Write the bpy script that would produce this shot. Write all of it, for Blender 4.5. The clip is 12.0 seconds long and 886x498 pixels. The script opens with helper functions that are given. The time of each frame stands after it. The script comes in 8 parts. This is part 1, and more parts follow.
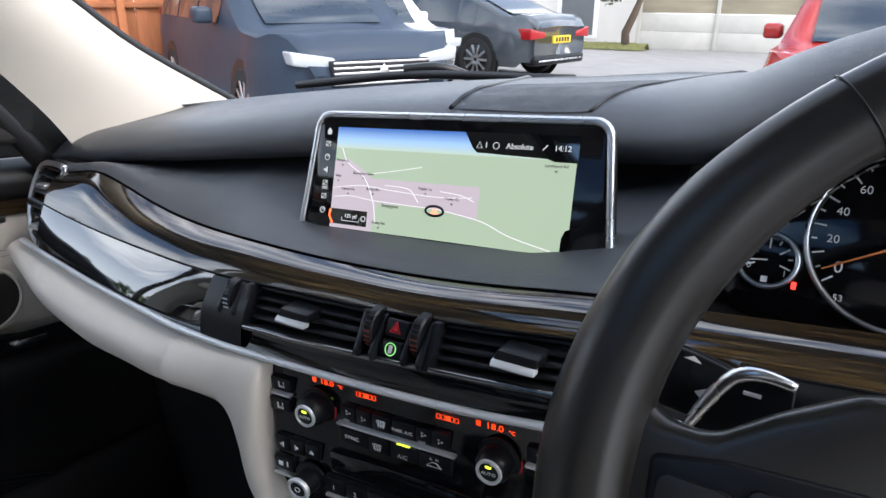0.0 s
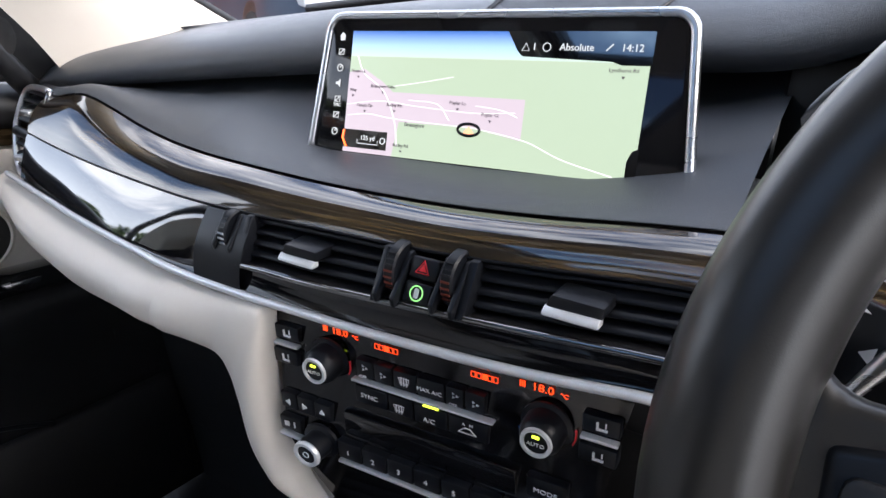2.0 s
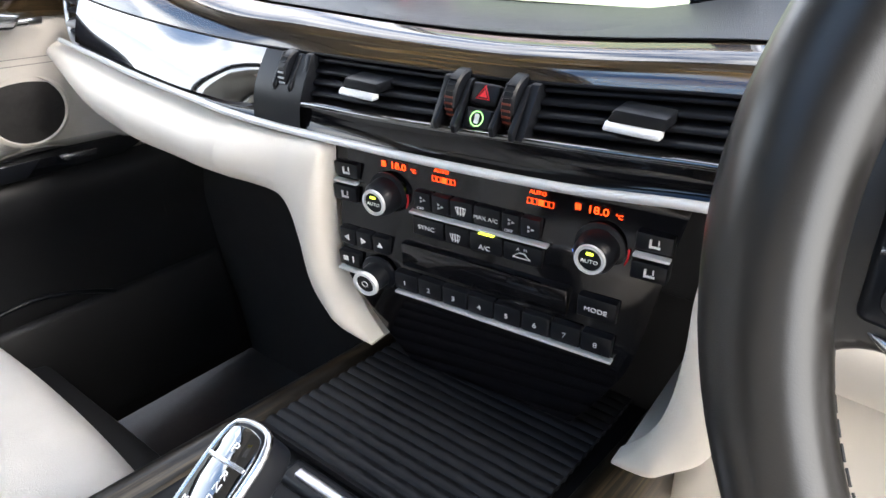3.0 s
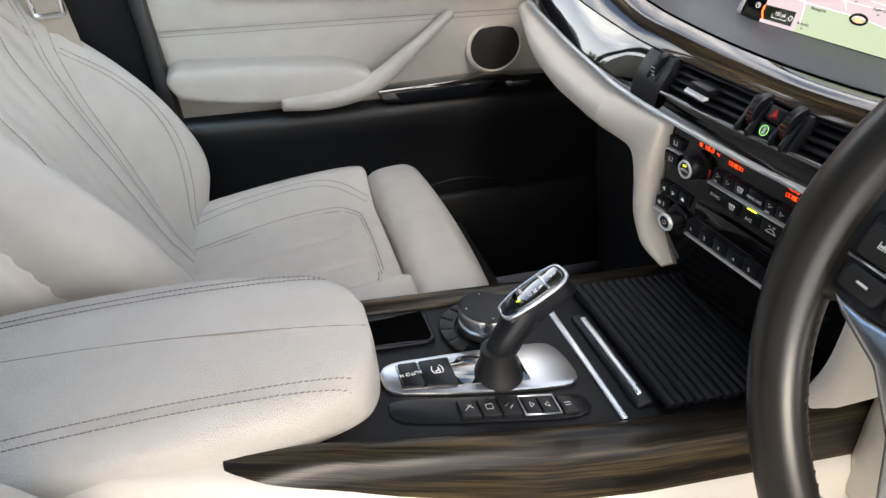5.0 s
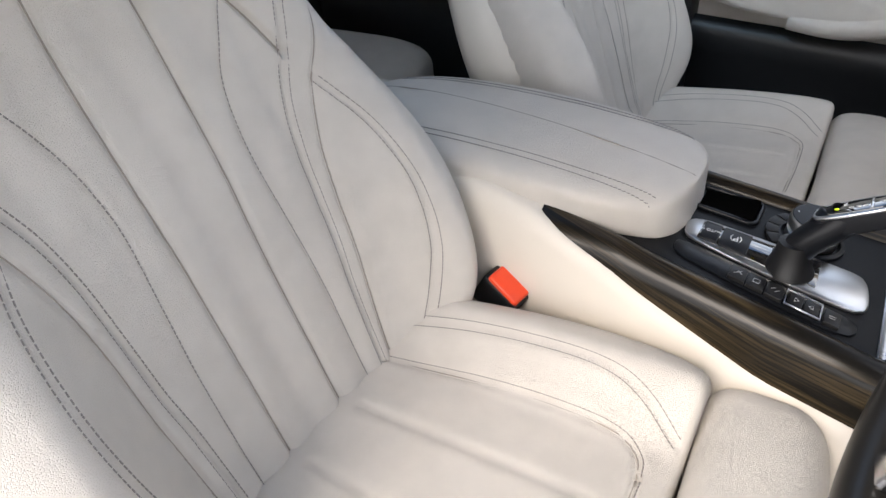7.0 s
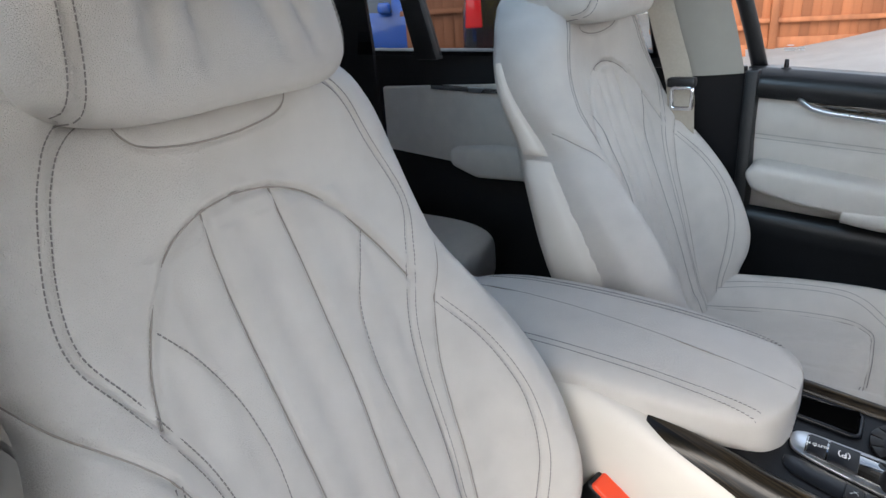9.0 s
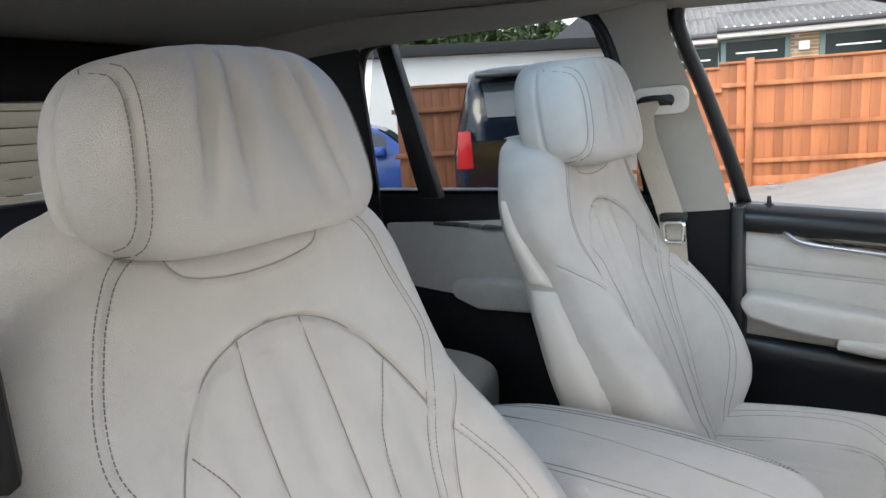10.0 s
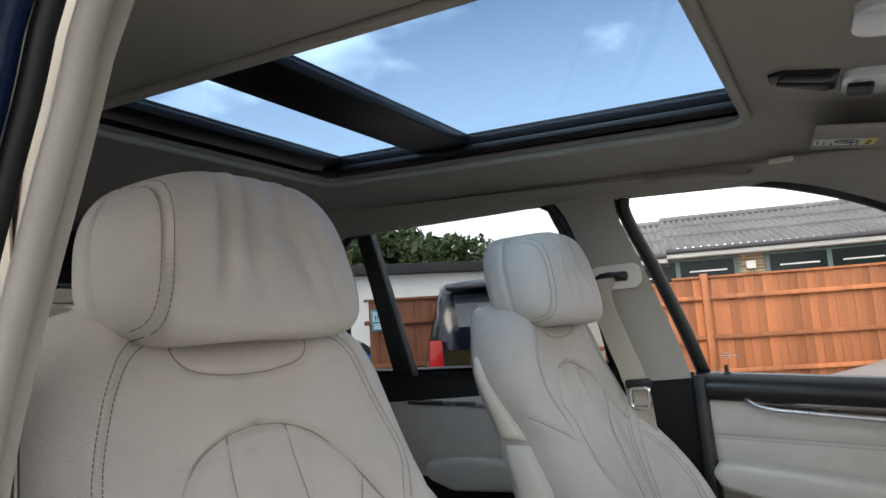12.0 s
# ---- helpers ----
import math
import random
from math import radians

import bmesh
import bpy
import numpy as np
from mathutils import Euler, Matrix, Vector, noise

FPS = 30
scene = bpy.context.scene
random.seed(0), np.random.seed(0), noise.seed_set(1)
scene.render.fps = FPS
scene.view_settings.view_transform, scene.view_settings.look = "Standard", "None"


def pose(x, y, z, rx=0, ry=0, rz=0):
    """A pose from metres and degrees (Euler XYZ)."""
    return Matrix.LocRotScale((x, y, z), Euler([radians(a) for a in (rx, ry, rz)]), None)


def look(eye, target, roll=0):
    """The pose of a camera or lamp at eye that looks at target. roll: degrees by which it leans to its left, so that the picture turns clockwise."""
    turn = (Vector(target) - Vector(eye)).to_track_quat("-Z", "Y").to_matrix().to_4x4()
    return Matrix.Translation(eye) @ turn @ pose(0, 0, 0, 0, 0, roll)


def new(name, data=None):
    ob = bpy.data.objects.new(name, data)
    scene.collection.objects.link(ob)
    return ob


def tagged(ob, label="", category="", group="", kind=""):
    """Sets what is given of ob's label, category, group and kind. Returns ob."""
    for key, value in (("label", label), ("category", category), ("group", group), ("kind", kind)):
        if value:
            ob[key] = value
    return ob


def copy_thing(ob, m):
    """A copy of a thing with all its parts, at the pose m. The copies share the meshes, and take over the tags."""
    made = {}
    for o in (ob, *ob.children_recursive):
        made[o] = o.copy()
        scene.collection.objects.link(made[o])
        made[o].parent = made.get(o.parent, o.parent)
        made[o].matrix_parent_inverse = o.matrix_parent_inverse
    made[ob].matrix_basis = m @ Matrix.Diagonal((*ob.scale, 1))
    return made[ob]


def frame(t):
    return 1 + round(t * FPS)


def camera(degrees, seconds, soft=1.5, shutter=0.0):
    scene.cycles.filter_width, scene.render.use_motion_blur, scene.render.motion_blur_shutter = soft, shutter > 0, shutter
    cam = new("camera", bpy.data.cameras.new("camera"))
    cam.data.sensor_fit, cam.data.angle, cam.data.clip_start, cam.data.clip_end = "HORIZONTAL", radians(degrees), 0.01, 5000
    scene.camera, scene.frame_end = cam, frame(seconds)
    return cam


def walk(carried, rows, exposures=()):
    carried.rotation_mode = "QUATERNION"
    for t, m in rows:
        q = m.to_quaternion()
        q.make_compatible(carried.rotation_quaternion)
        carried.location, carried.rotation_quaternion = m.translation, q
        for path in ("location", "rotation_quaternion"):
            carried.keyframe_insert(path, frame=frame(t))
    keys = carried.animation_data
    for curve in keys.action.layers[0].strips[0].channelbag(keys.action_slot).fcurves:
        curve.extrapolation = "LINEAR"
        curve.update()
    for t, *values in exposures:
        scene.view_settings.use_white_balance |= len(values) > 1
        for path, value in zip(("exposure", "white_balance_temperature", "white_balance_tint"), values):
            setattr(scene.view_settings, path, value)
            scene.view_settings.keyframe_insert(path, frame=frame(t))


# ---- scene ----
cam = camera(67.9, 12.0)
PATH = [
    (0, (0.271, 0.086, 1.277), (-0.778, 1.664, 0.637), -1.5),
    (0.5, (0.235, 0.148, 1.268), (-0.817, 1.715, 0.606), -1.8),
    (1, (0.22, 0.163, 1.26), (-0.821, 1.718, 0.553), -1.8),
    (1.5, (0.216, 0.157, 1.259), (-0.826, 1.705, 0.538), -1.7),
    (2, (0.216, 0.142, 1.233), (-0.842, 1.652, 0.458), -1.4),
    (2.5, (0.215, 0.118, 1.206), (-0.852, 1.563, 0.326), -1.4),
    (3, (0.222, 0.102, 1.19), (-0.848, 1.463, 0.188), -1.7),
    (3.2, (0.231, 0.09, 1.187), (-0.868, 1.391, 0.138), -2.1),
    (4.8, (0.427, -0.004, 1.306), (-1.145, 0.504, 0.178), -4.5),
    (5, (0.443, 0.01, 1.314), (-1.168, 0.41, 0.199), -4.7),
    (5.5, (0.469, 0.075, 1.318), (-1.217, -0.049, 0.251), -5.2),
    (6, (0.533, 0.141, 1.308), (-1.082, -0.431, 0.276), -5.0),
    (6.5, (0.605, 0.168, 1.299), (-0.822, -0.699, 0.199), -5.5),
    (6.7, (0.626, 0.174, 1.289), (-0.716, -0.753, 0.132), -5.5),
    (8.3, (0.651, 0.137, 1.348), (-0.683, -0.868, 0.248), -5.2),
    (8.5, (0.66, 0.13, 1.36), (-0.727, -0.914, 0.367), -5.1),
    (9, (0.688, 0.102, 1.383), (-0.8, -0.994, 0.619), -5.0),
    (9.5, (0.71, 0.092, 1.408), (-0.849, -1.046, 0.882), -4.8),
    (10, (0.732, 0.097, 1.389), (-0.885, -1.017, 1.01), -4.9),
    (10.5, (0.771, 0.102, 1.344), (-0.92, -0.947, 1.14), -4.7),
    (11, (0.801, 0.105, 1.303), (-0.919, -0.897, 1.497), -4.8),
    (11.5, (0.808, 0.126, 1.28), (-0.899, -0.877, 1.558), -4.8),
    (12, (0.809, 0.128, 1.291), (-0.899, -0.878, 1.556), -4.9),
]
walk(cam, [(t, look(eye, target, roll)) for t, eye, target, roll in PATH],
     [(0.0, 1.6, 6400, 10), (1.5, 1.6, 6300, 10), (2.0, 2.05, 6500, 13), (2.5, 2.6, 6700, 11), (3.2, 3.0, 6950, 10), (4.8, 2.1, 7250, 10), (5.5, 2.0, 7350, 12), (6.0, 2.0, 7250, 12), (6.5, 1.66, 7150, 12), (8.5, 1.5, 6400, 10), (9.0, 1.60, 6550, 9), (9.5, 1.80, 6800, 8), (10.5, 1.5, 6900, 9), (11.0, 1.14, 7050, 10), (12.0, 1.2, 7150, 10)])

# ---- world and light ----
SUN_AZ, SUN_EL = radians(98), radians(42)
world = bpy.data.worlds.new("sky")
scene.world = world
world.use_nodes = True
wn, wl = world.node_tree.nodes, world.node_tree.links
wn.clear()
sky = wn.new("ShaderNodeTexSky")
sky.sky_type = "NISHITA"
sky.sun_disc = False
sky.sun_elevation, sky.sun_rotation = SUN_EL, SUN_AZ
sky.air_density, sky.dust_density = 1.0, 1.6
tc = wn.new("ShaderNodeTexCoord")
cloud_map = wn.new("ShaderNodeMapping")
cloud_map.inputs["Scale"].default_value = (2.2, 2.2, 5.0)
cloud_map.inputs["Location"].default_value = (0.4, 0.1, 0.0)
clouds = wn.new("ShaderNodeTexNoise")
clouds.inputs["Scale"].default_value, clouds.inputs["Detail"].default_value, clouds.inputs["Roughness"].default_value = 1.6, 9, 0.58
cover = wn.new("ShaderNodeValToRGB")
cover.color_ramp.elements[0].position, cover.color_ramp.elements[1].position = 0.44, 0.68
cover.color_ramp.elements[0].color, cover.color_ramp.elements[1].color = (0, 0, 0, 1), (1, 1, 1, 1)
up = wn.new("ShaderNodeSeparateXYZ")
low = wn.new("ShaderNodeMapRange")
low.inputs[1].default_value, low.inputs[2].default_value, low.inputs[3].default_value, low.inputs[4].default_value = 0.0, 0.55, 1.0, 0.0
most = wn.new("ShaderNodeMath")
most.operation = "MAXIMUM"
blend = wn.new("ShaderNodeMixRGB")
blend.inputs[2].default_value = (9.0, 9.3, 9.8, 1)
bg = wn.new("ShaderNodeBackground")
bg.inputs[1].default_value = 0.13
wo = wn.new("ShaderNodeOutputWorld")
wl.new(tc.outputs["Generated"], cloud_map.inputs[0])
wl.new(cloud_map.outputs[0], clouds.inputs["Vector"])
wl.new(clouds.outputs[0], cover.inputs[0])
wl.new(tc.outputs["Generated"], up.inputs[0])
wl.new(up.outputs[2], low.inputs[0])
wl.new(cover.outputs[0], most.inputs[0])
wl.new(low.outputs[0], most.inputs[1])
wl.new(most.outputs[0], blend.inputs[0])
wl.new(sky.outputs[0], blend.inputs[1])
wl.new(blend.outputs[0], bg.inputs[0])
wl.new(bg.outputs[0], wo.inputs[0])
sun = new("sun", bpy.data.lights.new("sun", "SUN"))
sun.data.energy, sun.data.angle, sun.data.color = 0.8, radians(30), (1.0, 0.96, 0.90)
sun.matrix_world = look((0, 0, 20), Vector((0, 0, 20)) - Vector((math.sin(SUN_AZ) * math.cos(SUN_EL), math.cos(SUN_AZ) * math.cos(SUN_EL), math.sin(SUN_EL))))


# ---- materials ----
def mat(name, color, rough=0.5, metal=0.0, vary=0.0, vscale=30, bump=0.0, bscale=400, kind="noise", coat=0.0, spec=0.5, sheen=0.0, stretch=(1, 1, 1), bdist=0.001):
    m = bpy.data.materials.new(name)
    m.use_nodes = True
    n, l = m.node_tree.nodes, m.node_tree.links
    p = n["Principled BSDF"]
    p.inputs["Base Color"].default_value = (*color, 1)
    p.inputs["Roughness"].default_value, p.inputs["Metallic"].default_value = rough, metal
    p.inputs["Coat Weight"].default_value, p.inputs["Coat Roughness"].default_value = coat, 0.04
    p.inputs["Specular IOR Level"].default_value = spec
    p.inputs["Sheen Weight"].default_value = sheen
    co = n.new("ShaderNodeTexCoord")
    mp = n.new("ShaderNodeMapping")
    mp.inputs["Scale"].default_value = stretch
    l.new(co.outputs["Object"], mp.inputs[0])
    if vary:
        a = n.new("ShaderNodeTexNoise")
        a.inputs["Scale"].default_value, a.inputs["Detail"].default_value = vscale, 6
        b = n.new("ShaderNodeTexNoise")
        b.inputs["Scale"].default_value, b.inputs["Detail"].default_value = vscale / 9, 3
        l.new(mp.outputs[0], a.inputs["Vector"])
        l.new(mp.outputs[0], b.inputs["Vector"])
        mx = n.new("ShaderNodeMath")
        mx.operation = "ADD"
        l.new(a.outputs[0], mx.inputs[0])
        l.new(b.outputs[0], mx.inputs[1])
        r = n.new("ShaderNodeMapRange")
        r.inputs[1].default_value, r.inputs[2].default_value, r.inputs[3].default_value, r.inputs[4].default_value = 0.6, 1.4, 1 - vary, 1 + vary
        l.new(mx.outputs[0], r.inputs[0])
        h = n.new("ShaderNodeHueSaturation")
        h.inputs["Color"].default_value = (*color, 1)
        l.new(r.outputs[0], h.inputs["Value"])
        l.new(h.outputs[0], p.inputs["Base Color"])
        rr = n.new("ShaderNodeMapRange")
        rr.inputs[1].default_value, rr.inputs[2].default_value = 0.3, 0.7
        rr.inputs[3].default_value, rr.inputs[4].default_value = max(0.02, rough - 0.1 * min(1, rough * 2)), min(1, rough + 0.1 * min(1, rough * 2))
        l.new(b.outputs[0], rr.inputs[0])
        l.new(rr.outputs[0], p.inputs["Roughness"])
    if bump:
        if kind == "voronoi":
            t = n.new("ShaderNodeTexVoronoi")
            t.feature = "DISTANCE_TO_EDGE"
        else:
            t = n.new("ShaderNodeTexNoise")
            t.inputs["Detail"].default_value = 4
        t.inputs["Scale"].default_value = bscale
        l.new(mp.outputs[0], t.inputs["Vector"])
        bp = n.new("ShaderNodeBump")
        bp.inputs["Strength"].default_value, bp.inputs["Distance"].default_value = bump, bdist
        if kind == "voronoi":
            cl = n.new("ShaderNodeMapRange")
            cl.inputs[1].default_value, cl.inputs[2].default_value = 0.0, 0.12
            l.new(t.outputs["Distance"], cl.inputs[0])
            l.new(cl.outputs[0], bp.inputs["Height"])
        else:
            l.new(t.outputs[0], bp.inputs["Height"])
        l.new(bp.outputs[0], p.inputs["Normal"])
    return m


def glow(name, color, strength):
    m = bpy.data.materials.new(name)
    m.use_nodes = True
    p = m.node_tree.nodes["Principled BSDF"]
    p.inputs["Base Color"].default_value = (*[c * 0.1 for c in color], 1)
    p.inputs["Roughness"].default_value = 0.25
    p.inputs["Emission Color"].default_value, p.inputs["Emission Strength"].default_value = (*color, 1), strength
    return m


def wood_mat(name, dark, light, rough=0.12):
    m = mat(name, dark, rough, coat=1.0, spec=0.5)
    n, l = m.node_tree.nodes, m.node_tree.links
    p = n["Principled BSDF"]
    co = n.new("ShaderNodeTexCoord")
    mp = n.new("ShaderNodeMapping")
    mp.inputs["Scale"].default_value = (1, 1, 1)
    sep = n.new("ShaderNodeSeparateXYZ")
    l.new(co.outputs["UV"], mp.inputs[0])
    t = n.new("ShaderNodeTexNoise")
    t.inputs["Scale"].default_value, t.inputs["Detail"].default_value, t.inputs["Roughness"].default_value = 1.0, 8, 0.62
    mp.inputs["Scale"].default_value = (360, 8, 1)
    l.new(mp.outputs[0], t.inputs["Vector"])
    w = n.new("ShaderNodeTexNoise")
    w.inputs["Scale"].default_value, w.inputs["Detail"].default_value = 1.0, 3
    mp2 = n.new("ShaderNodeMapping")
    mp2.inputs["Scale"].default_value = (40, 4, 1)
    l.new(co.outputs["UV"], mp2.inputs[0])
    l.new(mp2.outputs[0], w.inputs["Vector"])
    mul = n.new("ShaderNodeMath")
    mul.operation = "MULTIPLY"
    l.new(t.outputs[0], mul.inputs[0])
    l.new(w.outputs[0], mul.inputs[1])
    r = n.new("ShaderNodeValToRGB")
    r.color_ramp.elements[0].position, r.color_ramp.elements[1].position = 0.22, 0.42
    r.color_ramp.elements[0].color, r.color_ramp.elements[1].color = (*dark, 1), (*light, 1)
    l.new(mul.outputs[0], r.inputs[0])
    l.new(r.outputs[0], p.inputs["Base Color"])
    return m


LEATHER = mat("cream_leather", (0.67, 0.625, 0.57), 0.40, vary=0.09, vscale=26, bump=0.75, bscale=560, kind="voronoi", sheen=0.05, bdist=0.0010)
CREAM = mat("cream_plastic", (0.65, 0.60, 0.53), 0.5, vary=0.03, vscale=20, bump=0.15, bscale=900, bdist=0.0004)
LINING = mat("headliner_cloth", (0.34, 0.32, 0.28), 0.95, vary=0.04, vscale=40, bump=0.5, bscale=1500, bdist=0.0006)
BLACKLEATHER = mat("black_dash_leather", (0.032, 0.037, 0.045), 0.42, vary=0.12, vscale=30, bump=0.4, bscale=650, kind="voronoi", bdist=0.0006, spec=0.8)
BLACKPLASTIC = mat("black_plastic", (0.012, 0.012, 0.013), 0.40, spec=0.36, vary=0.15, vscale=40, bump=0.2, bscale=900, bdist=0.0004)
SATIN = mat("satin_black", (0.0065, 0.0075, 0.010), 0.34, vary=0.1, vscale=30, spec=0.24)
DEEPBLACK = mat("deep_black_plastic", (0.0050, 0.0055, 0.0070), 0.42, vary=0.12, vscale=40, spec=0.20, bump=0.15, bscale=900, bdist=0.0003)
GLOSS = mat("piano_black", (0.004, 0.004, 0.005), 0.03, coat=1.0, spec=1.0)
GLOSS.node_tree.nodes["Principled BSDF"].inputs["Coat IOR"].default_value = 2.0
PANEL = mat("panel_black", (0.004, 0.004, 0.005), 0.07, spec=0.45)
WOOD = wood_mat("dark_oak_veneer", (0.007, 0.005, 0.004), (0.13, 0.085, 0.036), 0.12)
WOOD.node_tree.nodes["Principled BSDF"].inputs["Coat IOR"].default_value, WOOD.node_tree.nodes["Principled BSDF"].inputs["Coat Roughness"].default_value = 1.7, 0.015
SILVER = mat("satin_silver", (0.62, 0.63, 0.65), 0.28, 1.0, vary=0.05, vscale=60)
CHROME = mat("chrome", (0.8, 0.8, 0.82), 0.1, 1.0)
CARPET = mat("black_carpet", (0.028, 0.028, 0.030), 0.95, vary=0.25, vscale=120, bump=0.8, bscale=700, bdist=0.003)
RUBBER = mat("black_rubber", (0.007, 0.007, 0.008), 0.45, vary=0.15, vscale=30)
# Darker leather tone for tubes that paint the shade of seams and shut lines.
SEAMSHADE = mat("seam_shade", (0.34, 0.30, 0.26), 0.7)
THREAD = mat("grey_thread", (0.27, 0.245, 0.225), 0.8, vary=0.2, vscale=400)
WHEELLEATHER = mat("worn_black_leather", (0.014, 0.013, 0.012), 0.29, vary=0.25, vscale=26, bump=0.06, bscale=900, kind="voronoi", bdist=0.0004)
WHITE = mat("white_print", (0.8, 0.8, 0.8), 0.5)
GREYPRINT = mat("grey_print", (0.5, 0.52, 0.54), 0.5)
REDGLOW = glow("red_display", (1.0, 0.06, 0.01), 0.6)
YELLOWGLOW = glow("yellow_lamp", (0.7, 1.0, 0.05), 0.8)
GREENGLOW = glow("green_lamp", (0.35, 1.0, 0.3), 0.3)
REDPRINT = mat("red_print", (0.75, 0.02, 0.03), 0.4)
BELT = mat("beige_webbing", (0.42, 0.37, 0.30), 0.85, vary=0.08, vscale=200, bump=0.7, bscale=1200, bdist=0.0008)
ORANGE = mat("orange_red_plastic", (0.85, 0.07, 0.02), 0.35, vary=0.05)


# ---- builders ----
def thing(name, label, category, group="", kind="", at=None):
    e = new(name)
    e.empty_display_size = 0.1
    if at is not None:
        e.matrix_world = at
    return tagged(e, label, category, group, kind)


def mesh_of(bm, smooth=True):
    me = bpy.data.meshes.new("mesh")
    if isinstance(bm, tuple):
        me.from_pydata(bm[0], [], bm[1])
        if len(bm) > 2:
            uv = me.uv_layers.new(name="UVMap")
            for lp in me.loops:
                uv.data[lp.index].uv = bm[2][lp.vertex_index]
        if smooth:
            me.polygons.foreach_set("use_smooth", [True] * len(me.polygons))
    else:
        bmesh.ops.recalc_face_normals(bm, faces=bm.faces[:])
        bm.to_mesh(me)
        bm.free()
        if smooth:
            me.polygons.foreach_set("use_smooth", [True] * len(me.polygons))
            me.set_sharp_from_angle(angle=radians(38))
    me.update()
    return me


def part(name, bm, material, parent=None, label="", smooth=True):
    me = bm if isinstance(bm, bpy.types.Mesh) else mesh_of(bm, smooth)
    if not me.materials:
        me.materials.append(material)
    ob = new(name, me)
    ob.parent = parent
    return tagged(ob, label)


def solo(name, bm, material, label, category, group="", kind="", smooth=True):
    return tagged(part(name, bm, material, None, "", smooth), label, category, group, kind)


def bevel(bm, r, seg=2):
    if r > 0:
        bmesh.ops.bevel(bm, geom=bm.edges[:], offset=r, segments=seg, profile=0.5, affect="EDGES", clamp_overlap=True)
    return bm


def box(x0, x1, y0, y1, z0, z1, r=0.002, seg=2, m=None):
    bm = bmesh.new()
    bmesh.ops.create_cube(bm, size=1, matrix=Matrix.Translation(((x0 + x1) / 2, (y0 + y1) / 2, (z0 + z1) / 2)) @ Matrix.Diagonal((abs(x1 - x0), abs(y1 - y0), abs(z1 - z0), 1)))
    bevel(bm, r, seg)
    if m is not None:
        bm.transform(m)
    return bm


def rod(p, q, r, r2=None, n=16, bev=0.0):
    """A round bar from p to q."""
    p, q = Vector(p), Vector(q)
    bm = bmesh.new()
    rot = (q - p).to_track_quat("Z", "Y").to_matrix().to_4x4()
    bmesh.ops.create_cone(bm, cap_ends=True, segments=n, radius1=r, radius2=r if r2 is None else r2, depth=(q - p).length, matrix=Matrix.Translation((p + q) / 2) @ rot)
    if bev:
        ed = [e for e in bm.edges if e.is_boundary or (len(e.link_faces) == 2 and e.calc_face_angle(0) > 1)]
        bmesh.ops.bevel(bm, geom=ed, offset=bev, segments=2, profile=0.5, affect="EDGES", clamp_overlap=True)
    return bm


def merge(*bms):
    out = bmesh.new()
    for b in bms:
        me = bpy.data.meshes.new("tmp")
        b.to_mesh(me)
        b.free()
        out.from_mesh(me)
        bpy.data.meshes.remove(me)
    return out


def prism(poly, a0, a1, axis="y", r=0.0, seg=2):
    """A polygon drawn in the plane across an axis, pulled along the axis from a0 to a1."""
    put = {"y": lambda u, v, a: (u, a, v), "x": lambda u, v, a: (a, u, v), "z": lambda u, v, a: (u, v, a)}[axis]
    bm = bmesh.new()
    lo = [bm.verts.new(put(u, v, a0)) for u, v in poly]
    hi = [bm.verts.new(put(u, v, a1)) for u, v in poly]
    bm.faces.new(lo)
    bm.faces.new(hi[::-1])
    n = len(poly)
    for i in range(n):
        bm.faces.new((lo[i], hi[i], hi[(i + 1) % n], lo[(i + 1) % n]))
    bmesh.ops.recalc_face_normals(bm, faces=bm.faces[:])
    if r:
        bevel(bm, r, seg)
    return bm


def rounded(x0, x1, y0, y1, r, n=5):
    """A rectangle's outline with round corners."""
    pts = []
    for cx, cy, a in ((x1 - r, y1 - r, 0), (x0 + r, y1 - r, 90), (x0 + r, y0 + r, 180), (x1 - r, y0 + r, 270)):
        for k in range(n + 1):
            t = radians(a + 90 * k / n)
            pts.append((cx + r * math.cos(t), cy + r * math.sin(t)))
    return pts


def spline(pts, n):
    """n points along a smooth curve through pts (any dimension), evenly by parameter."""
    P = np.array(pts, float)
    k = len(P)
    d = np.r_[0, np.cumsum(np.maximum(1e-6, np.linalg.norm(np.diff(P, axis=0), axis=1)))]
    M = np.zeros_like(P)
    for i in range(k):
        a, b = max(0, i - 1), min(k - 1, i + 1)
        M[i] = (P[b] - P[a]) / (d[b] - d[a])
    out = []
    for s in np.linspace(0, d[-1], n):
        i = min(k - 2, max(0, int(np.searchsorted(d, s, side="right")) - 1))
        h = d[i + 1] - d[i]
        t = (s - d[i]) / h
        out.append((2 * t**3 - 3 * t**2 + 1) * P[i] + (t**3 - 2 * t**2 + t) * h * M[i] + (-2 * t**3 + 3 * t**2) * P[i + 1] + (t**3 - t**2) * h * M[i + 1])
    return np.array(out)


def curve1(pts):
    """A smooth function of one variable through (x, value) pairs."""
    X, V = np.array([p[0] for p in pts], float), np.array([p[1] for p in pts], float)
    order = np.argsort(X)
    X, V = X[order], V[order]
    D = np.gradient(V, X)

    def f(x):
        if x <= X[0]:
            return float(V[0])
        if x >= X[-1]:
            return float(V[-1])
        i = int(np.searchsorted(X, x, side="right")) - 1
        h = X[i + 1] - X[i]
        t = (x - X[i]) / h
        return float((2 * t**3 - 3 * t**2 + 1) * V[i] + (t**3 - 2 * t**2 + t) * h * D[i] + (-2 * t**3 + 3 * t**2) * V[i + 1] + (t**3 - t**2) * h * D[i + 1])

    return f


